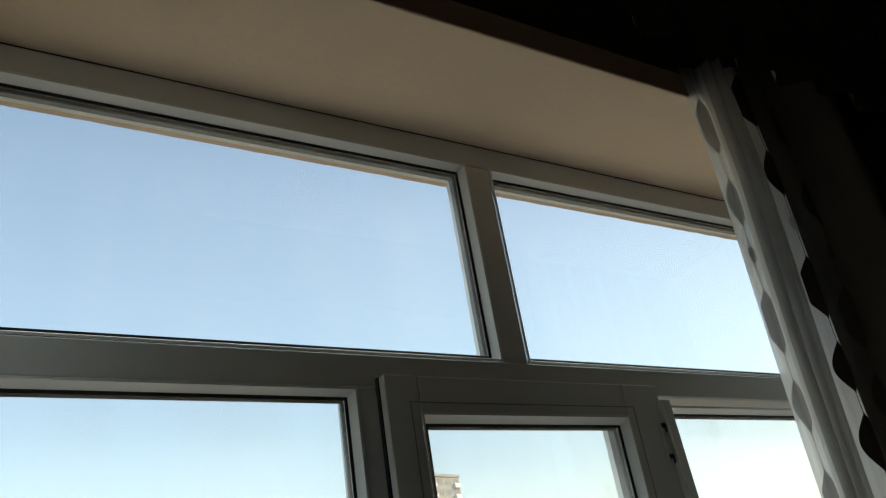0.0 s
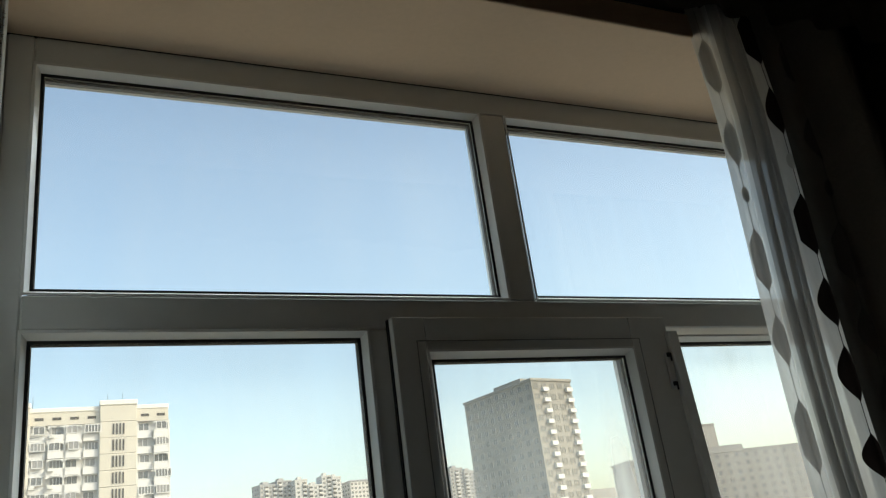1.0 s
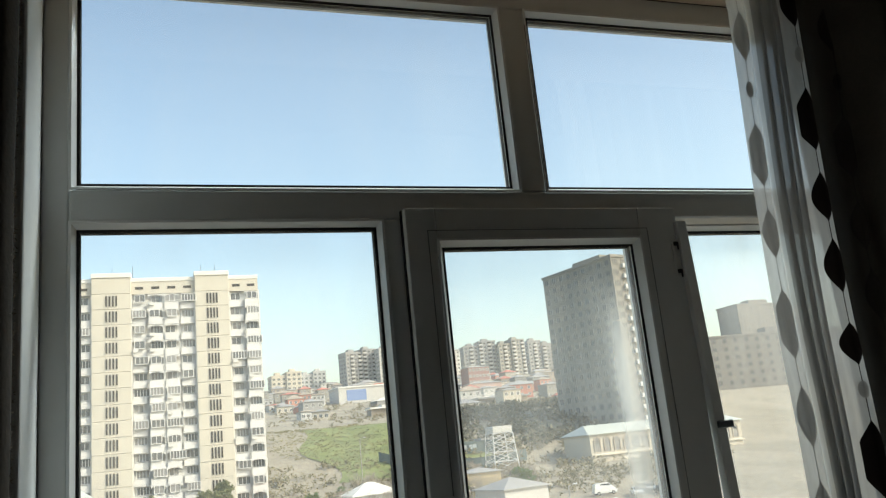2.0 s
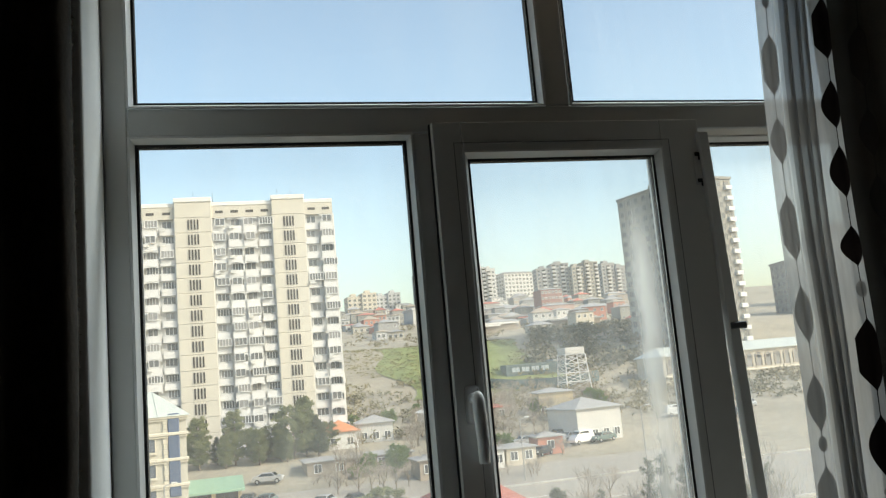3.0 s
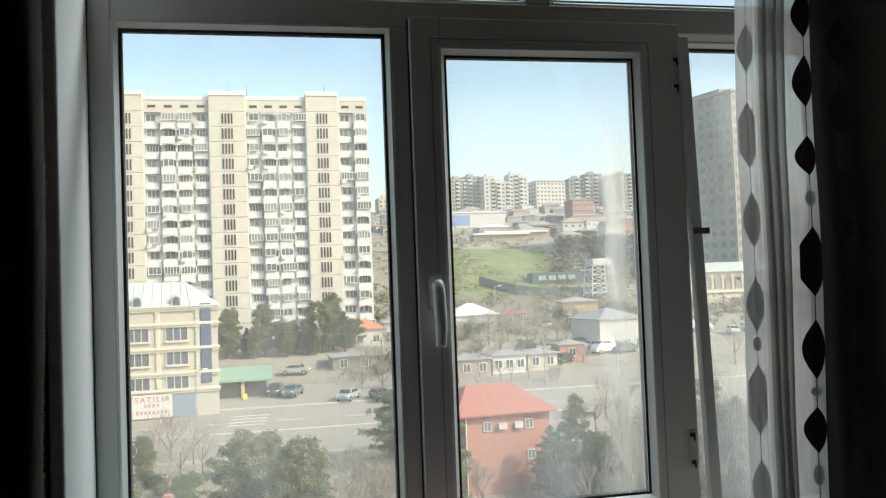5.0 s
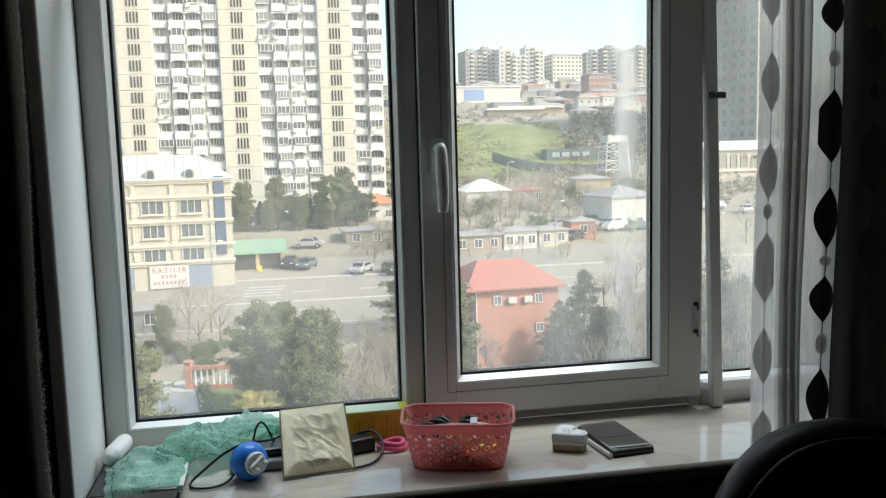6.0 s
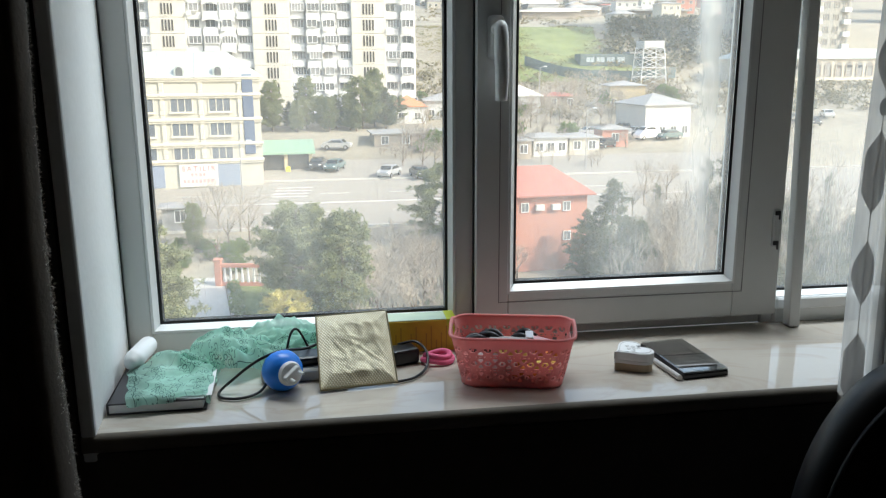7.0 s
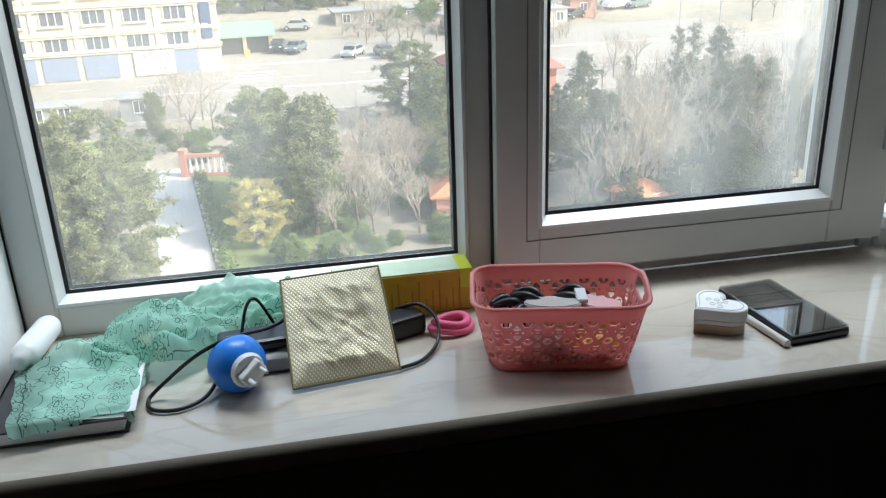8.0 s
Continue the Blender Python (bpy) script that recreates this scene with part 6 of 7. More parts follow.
bare = [bare_tree(h, s, on_ground(az, d), lb, "bare trees", upright=u) for h, s, az, d, lb, u in
        ((7.5, 3, .055, 56, "leafless pale-branched tree in the yard", .9), (6.5, 9, -.115, 79, "leafless roadside tree by the kiosk", .1), (8.5, 14, .49, 57, "leafless poplar with upright branches", 1.6))]
scatter(bare[:2], [(.065, 55, 1.0), (.095, 51, .95), (.135, 58, 1.1), (.11, 63, 1.1), (.08, 65, 1.1), (.15, 60, 1.0), (-.10, 84, 1.1), (-.125, 85, 1.0), (.07, 58, 1.15), (.085, 60, 1.05), (.115, 54, 1.0), (.075, 52, .9), (.10, 57, 1.1), (.125, 60, 1.1), (.06, 62, 1.0), (.14, 56, .9), (.155, 50, .8), (.03, 66, .8), (.045, 50, .7), (-.075, 78, .8), (-.13, 76, .8), (.14, 64, 1.0), (.248, 62, .85), (.225, 66, .9), (-.09, 81, .9), (-.20, 80, .8), (-.15, 82, .9), (.10, 112, .8), (.125, 116, .9), (.15, 112, .8), (.11, 120, .8),
                   (.22, 128, .8), (.26, 132, .9), (.285, 136, .9), (.31, 134, .8), (.33, 128, .8), (.24, 140, .8), (.36, 120, .8), (.60, 110, 1.1), (.63, 112, .9), (.57, 96, .8), (.30, 142, .7), (.125, 133, .8), (.02, 52, .6),
                   (.125, 108, .7), (.14, 107, .75), (.155, 108, .7), (.17, 107, .7), (.185, 109, .65), (.10, 109, .6), (.20, 146, .8), (.215, 152, .9), (.235, 148, .8), (.30, 152, .9), (.32, 148, .9), (.345, 150, .9), (.37, 145, .9), (.39, 138, .8), (.28, 160, .9), (.31, 165, 1.0), (.34, 168, .9), (.36, 160, .9), (.26, 146, .8), (.40, 152, .9), (.42, 146, .9), (.44, 140, .8), (.56, 70, .9), (.58, 74, .9), (.61, 72, 1.0), (.63, 78, .9),
                   (.215, 114, .8), (.235, 118, .9), (.255, 112, .8), (.275, 122, .9), (.295, 116, .8), (.40, 84, .9), (.415, 88, 1.0), (.43, 82, .9), (.445, 90, 1.0), (.25, 124, 1.0), (.32, 140, 1.0), (.35, 134, .9)], 4)
scatter(bare[2:], [(.46, 60, 1.0), (.47, 63, .9), (.505, 60, 1.05), (.44, 52, .9), (.45, 64, 1.0), (.53, 56, .8), (.42, 62, .9), (.55, 58, .9), (.59, 56, 1.0), (.51, 66, 1.1), (.37, 50, .5), (.64, 58, .9), (.45, 48, .9), (.47, 50, 1.0), (.49, 49, .95), (.44, 57, 1.1), (.40, 50, .7), (.515, 51, .9), (.43, 60, 1.1), (.48, 54, 1.1)], 9)
scatter(bare, [(.43 + .017 * k, 58 + (k * 7) % 13, 1.2 + .13 * ((k * 5) % 4)) for k in range(18)], 24)
scatter(bare[2:], [(.42 + .024 * k, 50 + (k * 5) % 9, 1.05 + .12 * (k % 3)) for k in range(11)], 25)
shrub = evergreen("shrub", 1.7, 52, M_HEDGE, "low green shrub on the lawn", on_ground(-.02, 47), "park shrubs", .5, n=420, tuft_r=.26, round_top=True)
dry = bare_tree(2.4, 61, on_ground(.03, 47), "small leafless shrub in the park", "park shrubs", "bare_shrub", .2)
rnd = random.Random(23)
scatter([shrub, dry, shrub], [(rnd.uniform(-.015, .2), rnd.uniform(45, 63), rnd.uniform(.5, 1.05)) for _ in range(30)], 13)
scatter([shrub, dry], [(rnd.uniform(-.2, -.09), rnd.uniform(72, 80), rnd.uniform(.6, 1.2)) for _ in range(16)], 14)
scatter([shrub, dry], [(rnd.uniform(.36, .62), rnd.uniform(42, 58), rnd.uniform(.8, 1.5)) for _ in range(26)], 15)
scatter([pine_c], [(-.235, 44.5, .8)], 16)
scatter([fir_a, fir_b], [(.65, 50, .8), (.70, 54, .8), (.72, 58, .9)], 17)
# stone edging beside the drive
for k in range(18):
    y = 42 + k * 1.6
    x = -3.75 - 4.75 * (y - 40) / 31.5
    bm = bmesh.new()
    box(bm, x - .09, x + .09, y, y + 1.45, -17.8, -17.2 - .1 * (k % 3 == 0), .02)
    tagged(part("drive_edging", bm, M_KERB), "grey stone edging beside the concrete drive", "kerb", kind="structure")
rnd = random.Random(31)
scatter(bare[:2], [(rnd.uniform(.19, .44), rnd.uniform(126, 186), rnd.uniform(.55, .95)) for _ in range(60)], 18)
scatter([dry, shrub, dry], [(rnd.uniform(.11, .46), rnd.uniform(112, 180), rnd.uniform(.9, 1.9)) for _ in range(70)], 19)
scatter([dry, bare[1], dry], [(rnd.uniform(.062, .125), rnd.uniform(113, 119), rnd.uniform(.6, 1.1)) for _ in range(16)], 22)
scatter(bare[:2], [(rnd.uniform(.2, .36), rnd.uniform(105, 111), rnd.uniform(.35, .6)) for _ in range(9)], 20)
# far scrub on the slope
rnd = random.Random(77)
V, F = [], []
for _ in range(700):
    d = rnd.uniform(140, 205) if rnd.random() < .6 else rnd.uniform(240, 480)
    az = rnd.uniform(.10, .75) if d < 210 else rnd.uniform(.1, .6)
    p = Vector((az * d, d, ground_z(az * d, d)))
    for k in range(8):
        tuft(V, F, p + Vector((rnd.gauss(0, 1.2), rnd.gauss(0, 1), rnd.uniform(.1, 1.5))), .85, rnd, 7, .8, 1.5)
tagged(new("scrub", leaf_mesh("scrub", V, F, mat("grey_green_scrub", (0.12, 0.12, 0.06), 0.95, var=0.4, scale=.05, fine=.6, tint=(.22, .19, .12)))), "grey-green scrub and bushes over the slope", "bushes", kind="stuff")
V, F = [], []
for _ in range(260):
    d = rnd.uniform(200, 262)
    az = rnd.uniform(.345, .62) + (d - 196) * .0003
    p = Vector((az * d, d, ground_z(az * d, d)))
    for k in range(6):
        tuft(V, F, p + Vector((rnd.gauss(0, 1.3), rnd.gauss(0, 1.3), rnd.uniform(.2, 2.6))), 1.3, rnd, 7, .8, 2.2)
tagged(new("thicket", leaf_mesh("thicket", V, F, mat("thicket_leaves", (0.075, 0.08, 0.05), 0.9, var=0.4, scale=.1, fine=.8, tint=(.14, .13, .09)))), "dark evergreen thicket on the slope behind the fence", "bushes", kind="stuff")
V, F = [], []
for _ in range(1500):
    d = rnd.uniform(189, 246)
    x = rnd.uniform(22, 80)
    p = Vector((x, d, ground_z(x, d) + .3))
    if noise.noise((x * .07, d * .05, 2)) > -.12:
        for k in range(3):
            tuft(V, F, p + Vector((rnd.gauss(0, .8), rnd.gauss(0, .8), rnd.uniform(0, .15))), .45, rnd, 6, .5, 1.6)
tagged(new("herbage", leaf_mesh("herbage", V, F, mat("rough_herbage", (0.135, 0.145, 0.065), 0.95, var=0.6, scale=.08, fine=.5, tint=(.24, .22, .11)))), "rough tufted herbage over the meadow", "grass", kind="stuff")
# yellow-leaved tree and low hedge in the yard
yt = evergreen("yellow_tree", 4.4, 44, M_YELLOWT, "small round tree with yellow leaves on the lawn", on_ground(-.050, 50.5), "", .42, n=1100, tuft_r=.30, round_top=True)
hed = thing("hedge", (0, 0, 0), "clipped green hedge along the drive", "hedge")
V, F = [], []
rnd = random.Random(8)
for i in range(500):
    v = rnd.random()
    y = 43 + 25 * v
    x = -3.6 - 4.75 * ((y - 40) / 31.5) + rnd.uniform(-.1, .9)
    tuft(V, F, Vector((x, y, -17.5 + rnd.uniform(.05, .7))), .3, rnd, 6, .8, 2.2)
o = new("leaves", leaf_mesh("leaves", V, F, M_HEDGE))
o.parent = hed

# ---------------------------------------------------------------- small buildings and yard things
M_GRN = mat("green_sheet_roof", (0.22, 0.36, 0.27), 0.5, var=0.12, scale=1)
M_OCHRE = mat("ochre_render", (0.52, 0.43, 0.28), 0.9, var=0.12, scale=.5)
M_ORANGE = mat("orange_tile", (0.52, 0.22, 0.11), 0.8, var=0.15, scale=.8)
M_BRICK = mat("red_brick", (0.27, 0.145, 0.125), 0.85, var=0.2, scale=1, fine=8)
M_FENCE = mat("dark_teal_fence", (0.10, 0.135, 0.14), 0.7, var=0.2, scale=.3)
M_STEEL = mat("galvanised_steel", (0.62, 0.62, 0.62), 0.5, 0.3, var=0.1)


def garage():
    b = thing("garage", (-7.6, 108, -12.95), "low service garage with a green sheet roof", "garage", rz=3)
    bm = bmesh.new()
    box(bm, 0, 6.8, .4, 6, 0, 2.5)
    for x in (0, 3.2, 6.4):
        box(bm, x, x + .4, 0, .5, 0, 2.5)
    part("wall", bm, M_OCHRE, b)
    bm = bmesh.new()
    A = [bm.verts.new(p) for p in ((-.3, -.5, 2.5), (7.2, -.5, 2.5), (7.2, 5, 3.6), (-.3, 5, 3.6), (-.3, -.5, 2.2), (7.2, -.5, 2.2), (7.2, 5, 3.3), (-.3, 5, 3.3))]
    for f in ((0, 1, 2, 3), (7, 6, 5, 4), (0, 4, 5, 1), (1, 5, 6, 2), (2, 6, 7, 3), (3, 7, 4, 0)):
        bm.faces.new([A[i] for i in f])
    part("roof", bm, M_GRN, b, "green sheet roof")
    # dark blocks fill the bays in place of their inner shade
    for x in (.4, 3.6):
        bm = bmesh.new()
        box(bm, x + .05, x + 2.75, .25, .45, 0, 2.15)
        part("bay_shade", bm, M_SLOT, b, "dark block for the shade inside the open bay")
    bm = bmesh.new()
    box(bm, 3.3, 3.9, -1.2, -.7, 0, .7, .08, 2)
    t = thing("yellow_barrel", (-7.6, 108, -12.95), "bright yellow box by the garage bay", "box", rz=3)
    part("drum", bm, mat("yellow_paint", (.7, .6, .05), .5), t)


garage()
small_house((12.6, 138, -9.6), 5.4, 6, 3.1, 2, M_WHITEW, M_ORANGE, "white house with an orange tiled roof", 1.7, 2)
small_house((18.5, 142, -9.4), 6, 6, 3.6, -4, M_PALEA, M_SLATE, "pale house with a grey roof", 1.2, 3)
small_house((32.1, 147, -8.8), 8.4, 7, 3.4, 6, M_WHITEW, M_PARA, "white cottage with a pyramid roof", 2.0, 2)
small_house((42.5, 152, -8.3), 6.5, 5, 2.6, 2, M_BROWNA, M_REDR, "brown shed with a rusty roof", .6, 2)
small_house((8.2, 121, -11.9), 15.5, 6, 2.5, 3, M_BROWNA, M_SLATE, "long low brown workshop behind bare bushes", .35, 5)
small_house((50.2, 122, -11.3), 8.2, 9, 5.4, 10, M_PALEA, M_SLATE, "white two-storey house with a grey roof", 1.6, 4)
small_house((55, 152, -8.5), 6.8, 7, 4.6, -6, M_OCHRE, M_SLATE, "ochre building with a flat grey roof", .8, 4)
small_house((22.6, 111.5, -12.6), 7, 5, 2.7, 3, M_BROWNA, M_SLATE, "low brown roadside shop", .6, 3)
small_house((30.2, 113, -12.5), 5, 5, 2.8, 3, M_WHITEW, M_SLATE, "low white roadside shop", .5, 3)
small_house((35.6, 113.5, -12.4), 4.5, 5, 2.6, 3, M_CREAMA, M_SLATE, "low cream roadside shop", .5, 2)
small_house((42.0, 118, -11.8), 4, 4, 2.7, 0, M_REDW, M_SLATE, "red kiosk beside the side street", .6, 1)
small_house((9.4, 51, -17.7), 6.5, 6, 2.3, -6, M_REDW, M_ORANGE, "low house with an orange tiled roof among trees", 1.5, 2)
small_house((22.6, 47.5, -17.7), 2.6, 3, 1.9, 20, M_REDW, M_ORANGE, "little hut with an orange roof among trees", .9, 1)
small_house((-15.8, 84, -15.6), 3.6, 2.6, 2.4, 4, M_SLATE, M_SLATE, "grey roadside kiosk with a flat roof", .3, 1)
small_house((-24.5, 83, -15.7), 5, 2.6, 2.3, 4, M_SLATE, M_SLATE, "grey open-fronted roadside shelter", .3, 2)


def arcade():
    b = thing("arcade_building", (97, 180, -8.6), "cream building with a row of tall arched windows", "building", rz=4)
    bm = bmesh.new()
    box(bm, 0, 46, 0, 12, 0, 9.4)
    part("wall", bm, M_CREAMA, b)
    bm = bmesh.new()
    hip_roof(bm, 0, 46, 0, 12, 9.4, 2.2, .6, 3)
    part("roof", bm, M_ROOFG, b, "pale green roof")
    bm = bmesh.new()
    box(bm, -.3, 46.3, -.5, 0, 4.2, 4.7, .1)
    part("cornice", bm, M_TRIM, b)
    bm = bmesh.new()
    box(bm, 0, 1.4, -.08, .1, 0, 2.6)
    cyl(bm, (.7, -.08, 2.6), (.7, .1, 2.6), .7, .7, 14)
    am = mesh_of("arched_window", bm, M_GLAZ2)
    bm = bmesh.new()
    box(bm, -.25, -.0, -.2, .05, 0, 2.6)
    box(bm, 1.4, 1.65, -.2, .05, 0, 2.6)
    n = 10
    for i in range(n):
        a0, a1 = math.pi * i / n, math.pi * (i + 1) / n
        q = [(.7 + r * math.cos(a), 2.6 + r * math.sin(a)) for r, a in ((.7, a0), (.95, a0), (.95, a1), (.7, a1))]
        F = [bm.verts.new((x, -.2, z)) for x, z in q]
        bm.faces.new(F)
    fm = mesh_of("arch_trim", bm, M_BROWNA)
    lw = window_mesh(1.5, 1.6, M_GLAZ2, M_TRIM, 1)
    for k in range(16):
        piece("arched_window", am, b, pose(1.2 + k * 2.8, -.02, 5.2))
        piece("arch_trim", fm, b, pose(1.2 + k * 2.8, -.02, 5.2))
        piece("window", lw, b, pose(1.2 + k * 2.8, -.02, 1.2))


def lattice_tower():
    b = thing("lattice_tower", (74.3, 187, -5.4), "white lattice tower carrying a pale tank", "water tower")
    base, top, H = 6.2, 5.0, 8.7
    P = lambda i, t: Vector(((-1 if i in (0, 3) else 1) * (base + (top - base) * t) / 2 + 2.5, (-1 if i < 2 else 1) * (base + (top - base) * t) / 2, H * t))
    for i in range(4):
        bm = bmesh.new()
        cyl(bm, P(i, 0), P(i, 1), .16, .13, 6)
        part("leg", bm, M_STEEL, b)
    for k in range(4):
        for i in range(4):
            j = (i + 1) % 4
            bm = bmesh.new()
            cyl(bm, P(i, k / 4), P(j, (k + 1) / 4), .07, .07, 4)
            cyl(bm, P(j, k / 4), P(i, (k + 1) / 4), .07, .07, 4)
            cyl(bm, P(i, (k + 1) / 4), P(j, (k + 1) / 4), .08, .08, 4)
            part("brace", bm, M_STEEL, b)
    bm = bmesh.new()
    box(bm, 0, 5.0, -2.5, 2.5, H, H + 1.6, .15)
    part("tank", bm, M_PALEA, b, "pale tank")


def hill_fence():
    b = thing("site_fence", (0, 0, 0), "dark teal sheet fence across the slope", "fence")
    pts = [(51, 203), (54.3, 198), (57.8, 194), (63.5, 191), (71, 190), (78, 190), (86, 193)]
    for (x0, y0), (x1, y1) in zip(pts, pts[1:]):
        z0, z1 = ground_z(x0, y0), ground_z(x1, y1)
        bm = bmesh.new()
        A = [bm.verts.new(p) for p in ((x0, y0, z0 - 1), (x1, y1, z1 - 1), (x1, y1, z1 + 2.6), (x0, y0, z0 + 2.6))]
        B = [bm.verts.new(v.co + Vector((0, .15, 0))) for v in A]
        bm.faces.new(A)
        bm.faces.new(B[::-1])
        for k in range(4):
            bm.faces.new((A[k], B[k], B[(k + 1) % 4], A[(k + 1) % 4]))
        part("fence_panel", bm, M_FENCE, b)
    w = thing("blue_shed", (69, 202, 0), "dark blue-grey site shed with pale windows", "shed", rz=-3)
    z = ground_z(69, 202)
    bm = bmesh.new()
    box(bm, -4, 14, 0, 6, z - 2, z + 3.2)
    part("wall", bm, M_FENCE, w)
    wm = window_mesh(2.0, 1.2, mat("pale_glazing", (.4, .45, .48), .3), M_FENCE, 1)
    for k in range(4):
        piece("window", wm, w, pose(-2.5 + k * 2.6, -.02, z + 1.2))
    bm = bmesh.new()
    box(bm, 8.5, 14.5, -.5, 6.5, z + 3.2, z + 3.7)
    part("roof", bm, M_SLATE, w)


arcade()
lattice_tower()
hill_fence()
# warehouse with a blue panel, long sheds, and the houses that climb the hill
wh = thing("warehouse", (83, 402, 27.5), "pale warehouse with a faded blue panel", "warehouse", rz=4)
bm = bmesh.new()
box(bm, 0, 33, 0, 18, -6, 6.4)
part("wall", bm, M_PALEA, wh)
bm = bmesh.new()
box(bm, 4, 14, -.2, 0, .2, 5.4)
part("panel", bm, mat("blue_panel", (.17, .25, .46), .5), wh, "faded blue panel")
bm = bmesh.new()
box(bm, -.5, 33.5, -.5, 18.5, 6.4, 7.2, .1)
part("roof", bm, M_WHITEW, wh)
for x, y, w, zz in ((78, 300, 24, 2.5), (70, 285, 20, 2.5), (105, 330, 34, 3.5), (112, 290, 20, 2.6)):
    z = ground_z(x, y)
    sh = thing("long_shed", (x, y, z), "long low shed with a pale sheet roof" if x < 100 else "long low shed with a grey sheet roof", "shed", "hillside sheds")
    bm = bmesh.new()
    box(bm, 0, w, 0, 7, -3, zz)
    part("wall", bm, M_BROWNA, sh)
    bm = bmesh.new()
    box(bm, -.6, w + .6, -1.2, 7.5, zz, zz + .6, .05)
    part("roof", bm, M_PARA if x < 100 else M_SLATE, sh)
rnd = random.Random(19)
walls, roofs = [M_TOWER, M_PALEA, M_CREAMA, M_BROWNA, M_REDW, M_GREYA], [M_SLATE, M_REDR, M_SLATE, M_BROWNA, M_GREYA]
for k in range(165):
    d = rnd.uniform(262, 580)
    az = rnd.uniform(.09, .56)
    if d < 300 and .2 < az < .36:
        d += 60
    if d < 425 and .19 < az < .30:
        d += 165 if d < 340 else 90
    x = az * d
    two = rnd.random() < .45
    wi, ri = rnd.choice((0, 0, 1, 1, 2, 2, 3, 5, 5, 4)), rnd.choice((0, 0, 2, 3, 4, 4, 0, 2, 3, 4, 0, 1))
    small_house((x, d, ground_z(x, d)), rnd.uniform(5, 10.5), rnd.uniform(5, 8), 5.8 if two else 3.1, rnd.uniform(-15, 15), walls[wi], roofs[ri],
                ("weathered", "pale", "cream", "brown", "red", "grey")[wi] + " hillside house with a " + ("grey", "red", "grey", "brown", "dark")[ri] + " roof", rnd.uniform(.6, 2), 3)
small_house((86.2, 340, 17.6), 13, 9, 5.2, 4, M_GREYA, M_PARA, "grey house with a white roof below the warehouse", 1.4, 5)
small_house((140, 372, 28.5), 11, 9, 8.5, 4, M_BRICK, M_SLATE, "dark red brick block on the hillside", 1, 6)
small_house((129, 342, 19.5), 15, 9, 7.5, 2, mat("faded_pink_render", (0.46, 0.33, 0.29), 0.9, var=0.15, scale=.4), M_SLATE, "pink rendered block on the hillside", 1, 5)

# gate wall by the drive
gw = thing("gate_wall", (-9.0, 68.6, -17.6), "orange-red gate wall with a white lattice panel", "gate wall", rz=-10)
for x in (0, 5.2):
    bm = bmesh.new()
    box(bm, x, x + .55, 0, .55, 0, 2.3, .03)
    box(bm, x - .08, x + .63, -.08, .63, 2.3, 2.5, .05)
    part("post", bm, M_REDW, gw)
for z0, z1 in ((0, .45), (1.75, 2.05)):
    bm = bmesh.new()
    box(bm, .55, 5.2, .1, .45, z0, z1)
    part("rail", bm, M_REDW, gw)
for k in range(9):
    bm = bmesh.new()
    cyl(bm, (.8 + k * .5, .27, .45), (.8 + k * .5, .27, 1.75), .13, .09, 8)
    part("baluster", bm, M_WHITEW, gw, "white baluster")


# ---------------------------------------------------------------- cars and lamps
M_TYRE = mat("tyre_rubber", (0.02, 0.02, 0.02), 0.9)
M_CARGL = mat("car_glass", (0.03, 0.035, 0.04), 0.1)
M_RIM = mat("wheel_rim", (0.4, 0.4, 0.42), 0.35, 0.7)


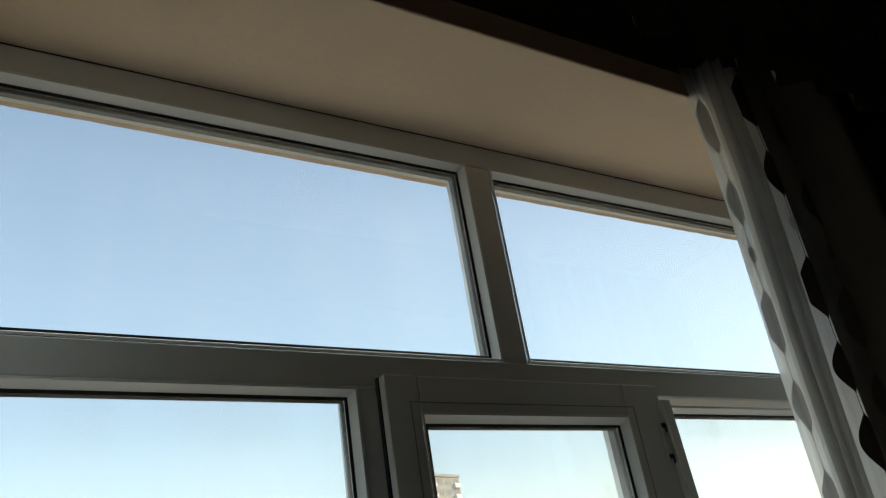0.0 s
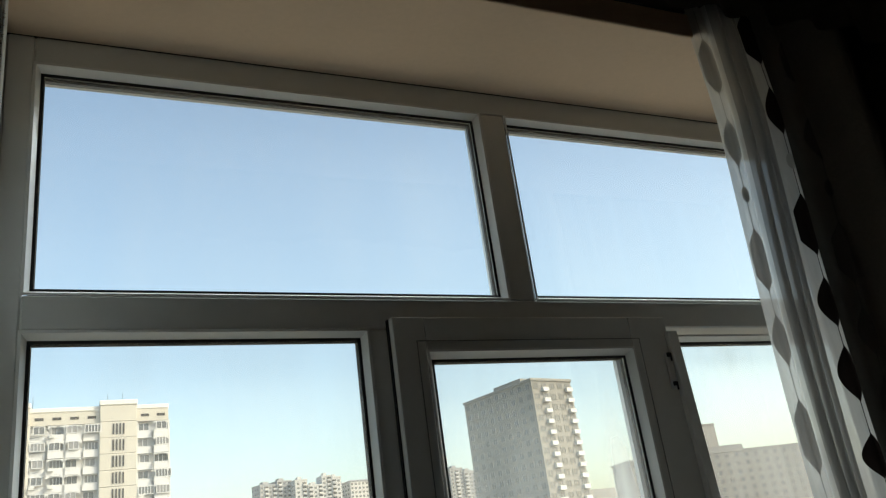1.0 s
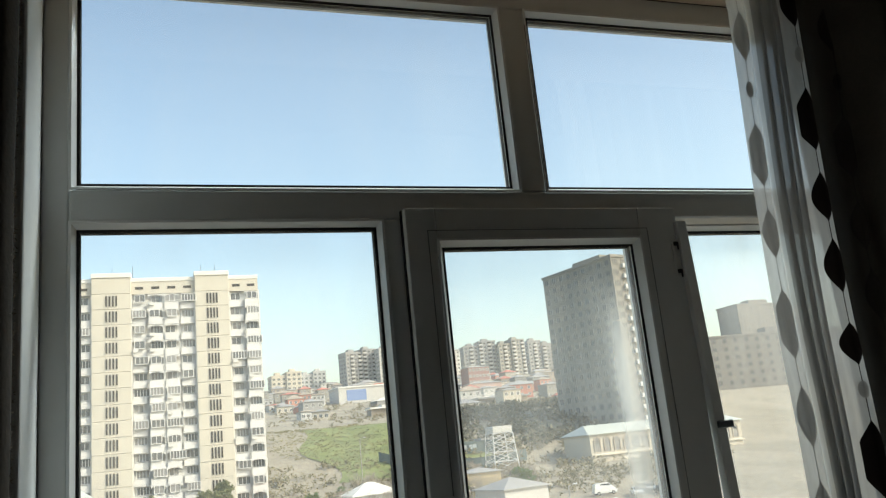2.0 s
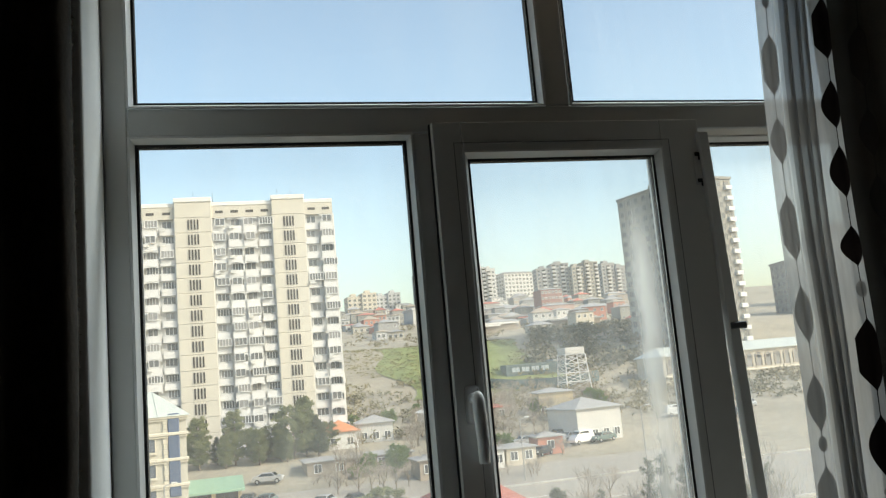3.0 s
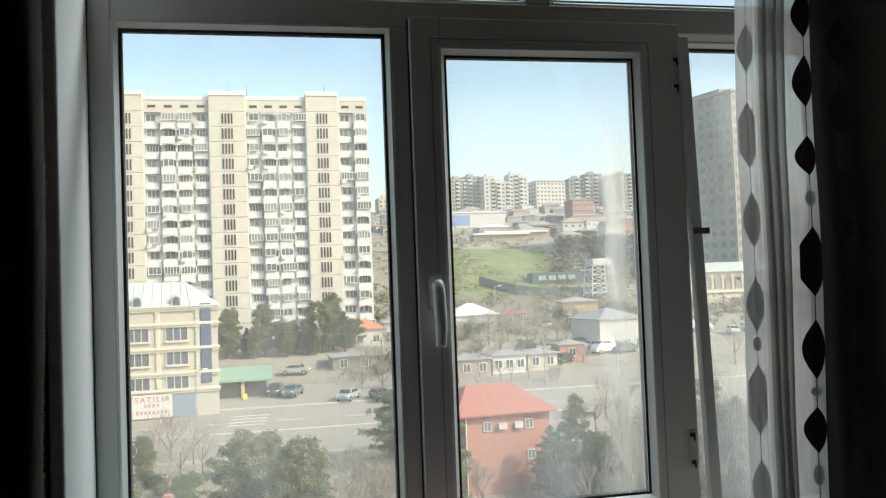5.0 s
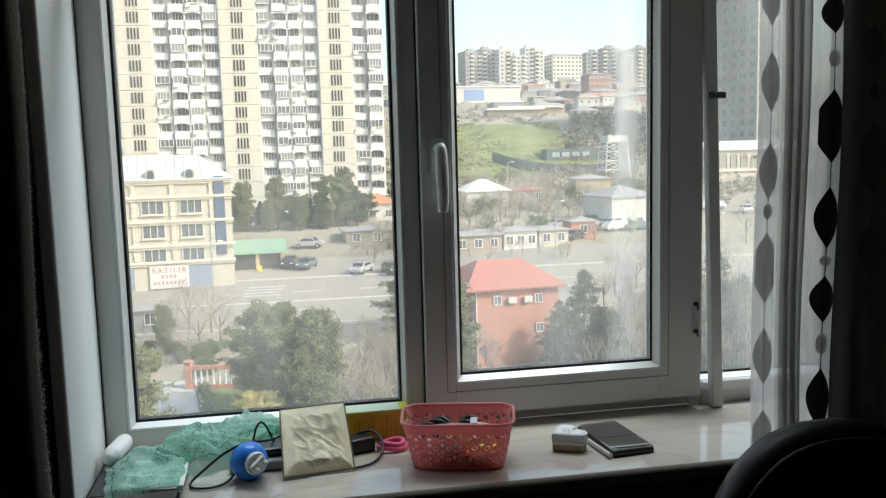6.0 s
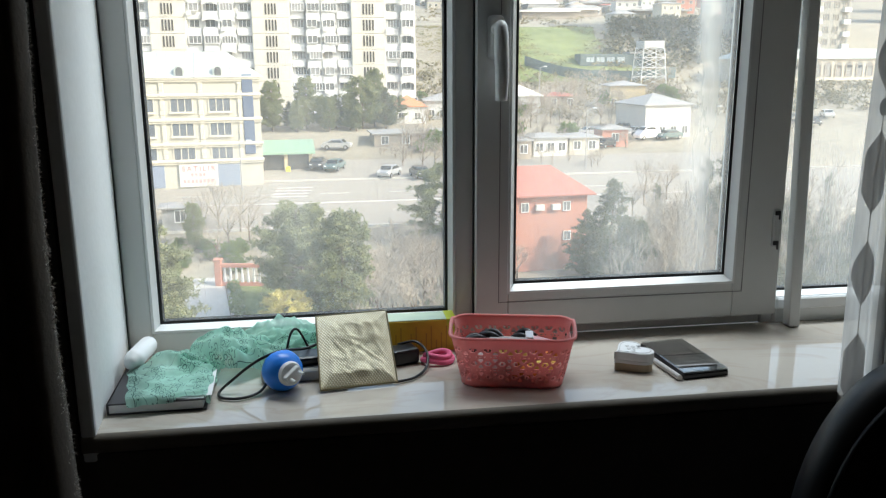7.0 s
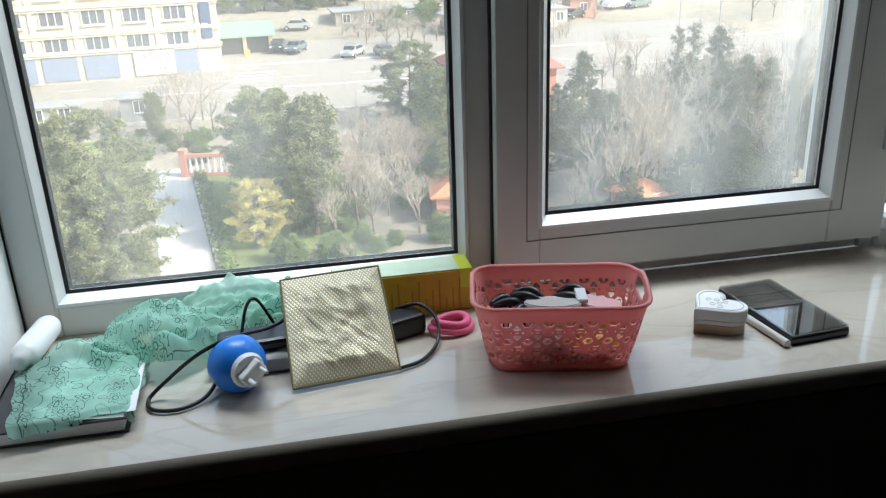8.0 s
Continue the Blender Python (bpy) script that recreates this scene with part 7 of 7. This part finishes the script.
def car(paint, label, van=False):
    c = thing("van" if van else "car", (0, 0, 0), label, "van" if van else "car", "parked cars")
    h = .9 if van else 0
    prof = [(-2.1, .35), (-2.15, .75), (-2.0, .95), (-1.2, 1.0 + h * .6), (-.7, 1.42 + h * .7), (.8, 1.45 + h * .7), (1.5 + h * .4, 1.0 + h), (2.05, .92), (2.15, .6), (2.1, .35)]
    bm = bmesh.new()
    A = [bm.verts.new((x, -.84 + (.12 if z > 1.2 else 0), z)) for x, z in prof]
    B = [bm.verts.new((x, .84 - (.12 if z > 1.2 else 0), z)) for x, z in prof]
    for k in range(len(prof)):
        j = (k + 1) % len(prof)
        bm.faces.new((A[k], A[j], B[j], B[k]))
    bm.faces.new(A[::-1])
    bm.faces.new(B)
    bmesh.ops.bevel(bm, geom=list(bm.edges), offset=.05, segments=1, affect="EDGES")
    part("body", bm, paint, c)
    for s in (-1, 1):
        bm = bmesh.new()
        q = [(-1.05, 1.02 + h * .6), (-.65, 1.36 + h * .6), (.72, 1.38 + h * .6), (1.25, 1.02 + h * .6)]
        F = [bm.verts.new((x, s * (.85 if z < 1.2 else .755), z)) for x, z in q]
        G = [bm.verts.new(v.co + Vector((0, -s * .05, 0))) for v in F]
        bm.faces.new(F)
        bm.faces.new(G[::-1])
        for k in range(4):
            bm.faces.new((F[k], F[(k + 1) % 4], G[(k + 1) % 4], G[k]))
        part("side_window", bm, M_CARGL, c, "dark side window")
    bm = bmesh.new()
    box(bm, -1.25, -.7, -.66, .66, 1.02 + h * .6, 1.40 + h * .6)
    for v in bm.verts:
        v.co.x += -.06 if v.co.z < 1.2 + h * .6 else .28
    part("windscreen", bm, M_CARGL, c, "dark windscreen")
    for x in (-1.35, 1.35):
        for s in (-1, 1):
            bm = bmesh.new()
            cyl(bm, (x, s * .72, .33), (x, s * .88, .33), .33, .33, 14)
            w = part("wheel", bm, M_TYRE, c)
            bm = bmesh.new()
            cyl(bm, (x, s * .86, .33), (x, s * .89, .33), .2, .2, 10)
            part("rim", bm, M_RIM, w)
    for s in (-1, 1):
        bm = bmesh.new()
        box(bm, -2.19, -2.1, s * .6 - .16, s * .6 + .16, .68, .82, .02)
        part("headlight", bm, M_WHITEP, c, "pale headlight")
    return c


paints = [mat(nm, col, .3, .2, coat=.5) for nm, col in (("car_black", (.03, .03, .035)), ("car_green_grey", (.10, .16, .17)), ("car_silver", (.42, .43, .44)), ("car_white", (.75, .75, .75)), ("car_red", (.35, .05, .04)))]
names = ("black saloon car parked on asphalt", "grey-green hatchback parked on asphalt", "silver saloon car parked on asphalt", "white saloon car parked on asphalt", "dark red car parked on asphalt")
protos = [car(p, n) for p, n in zip(paints, names)]
van = car(paints[3], "white delivery van on the street", True)


def car_spot(az, el):
    """Where the line of sight meets the ground."""
    d = 60.0
    while d < 260 and 1.4 + el * d > ground_z(az * d, d):
        d += .25
    return az * d, d, ground_z(az * d, d) + .09


spots = [(0, -.001, -.1314, 80), (1, .0194, -.134, 70), (2, .0857, -.1434, 62), (0, .1234, -.1457, 100), (2, .0223, -.1085, 170), (3, .305, -.106, 60), (0, .36, -.113, 40), (1, .28, -.109, 110), (2, .296, -.110, 65), (4, .27, -.112, 0),
         (3, .40, -.099, 20), (2, .415, -.095, 160), (3, .43, -.092, 10), (0, .385, -.094, 90), (2, .34, -.098, 5), (1, .445, -.104, 20), (3, .60, -.088, 70), (2, .62, -.085, 70), (0, .64, -.09, 80), (3, .66, -.08, 70)]
used = set()
for i, az, el, rz in spots:
    m = pose(*car_spot(az, el), 0, 0, rz)
    if i in used:
        copy_thing(protos[i], m)
    else:
        used.add(i)
        protos[i].matrix_world = m
van.matrix_world = pose(*car_spot(.552, -.082), 0, 0, 170)
copy_thing(van, pose(*car_spot(.415, -.104), 0, 0, 20))


def lamp_post(az, d, h):
    x, y, z = on_ground(az, d)
    p = thing("street_lamp", (x, y, z), "slim grey street lamp post", "street lamp", "street lamps")
    bm = bmesh.new()
    cyl(bm, (0, 0, 0), (0, 0, h), .09, .06, 8)
    part("post", bm, M_SLATE, p)
    bm = bmesh.new()
    cyl(bm, (0, 0, h), (.9, 0, h + .25), .05, .04, 6)
    part("arm", bm, M_SLATE, p)
    bm = bmesh.new()
    box(bm, .7, 1.3, -.15, .15, h + .15, h + .33, .05)
    part("lamp_head", bm, M_WHITEW, p, "pale lamp head")


for az, d, h in ((-.095, 91, 7.5), (.333, 104, 8), (.228, 176, 11), (.556, 92, 8), (.27, 150, 8), (.50, 104, 8)):
    lamp_post(az, d, h)
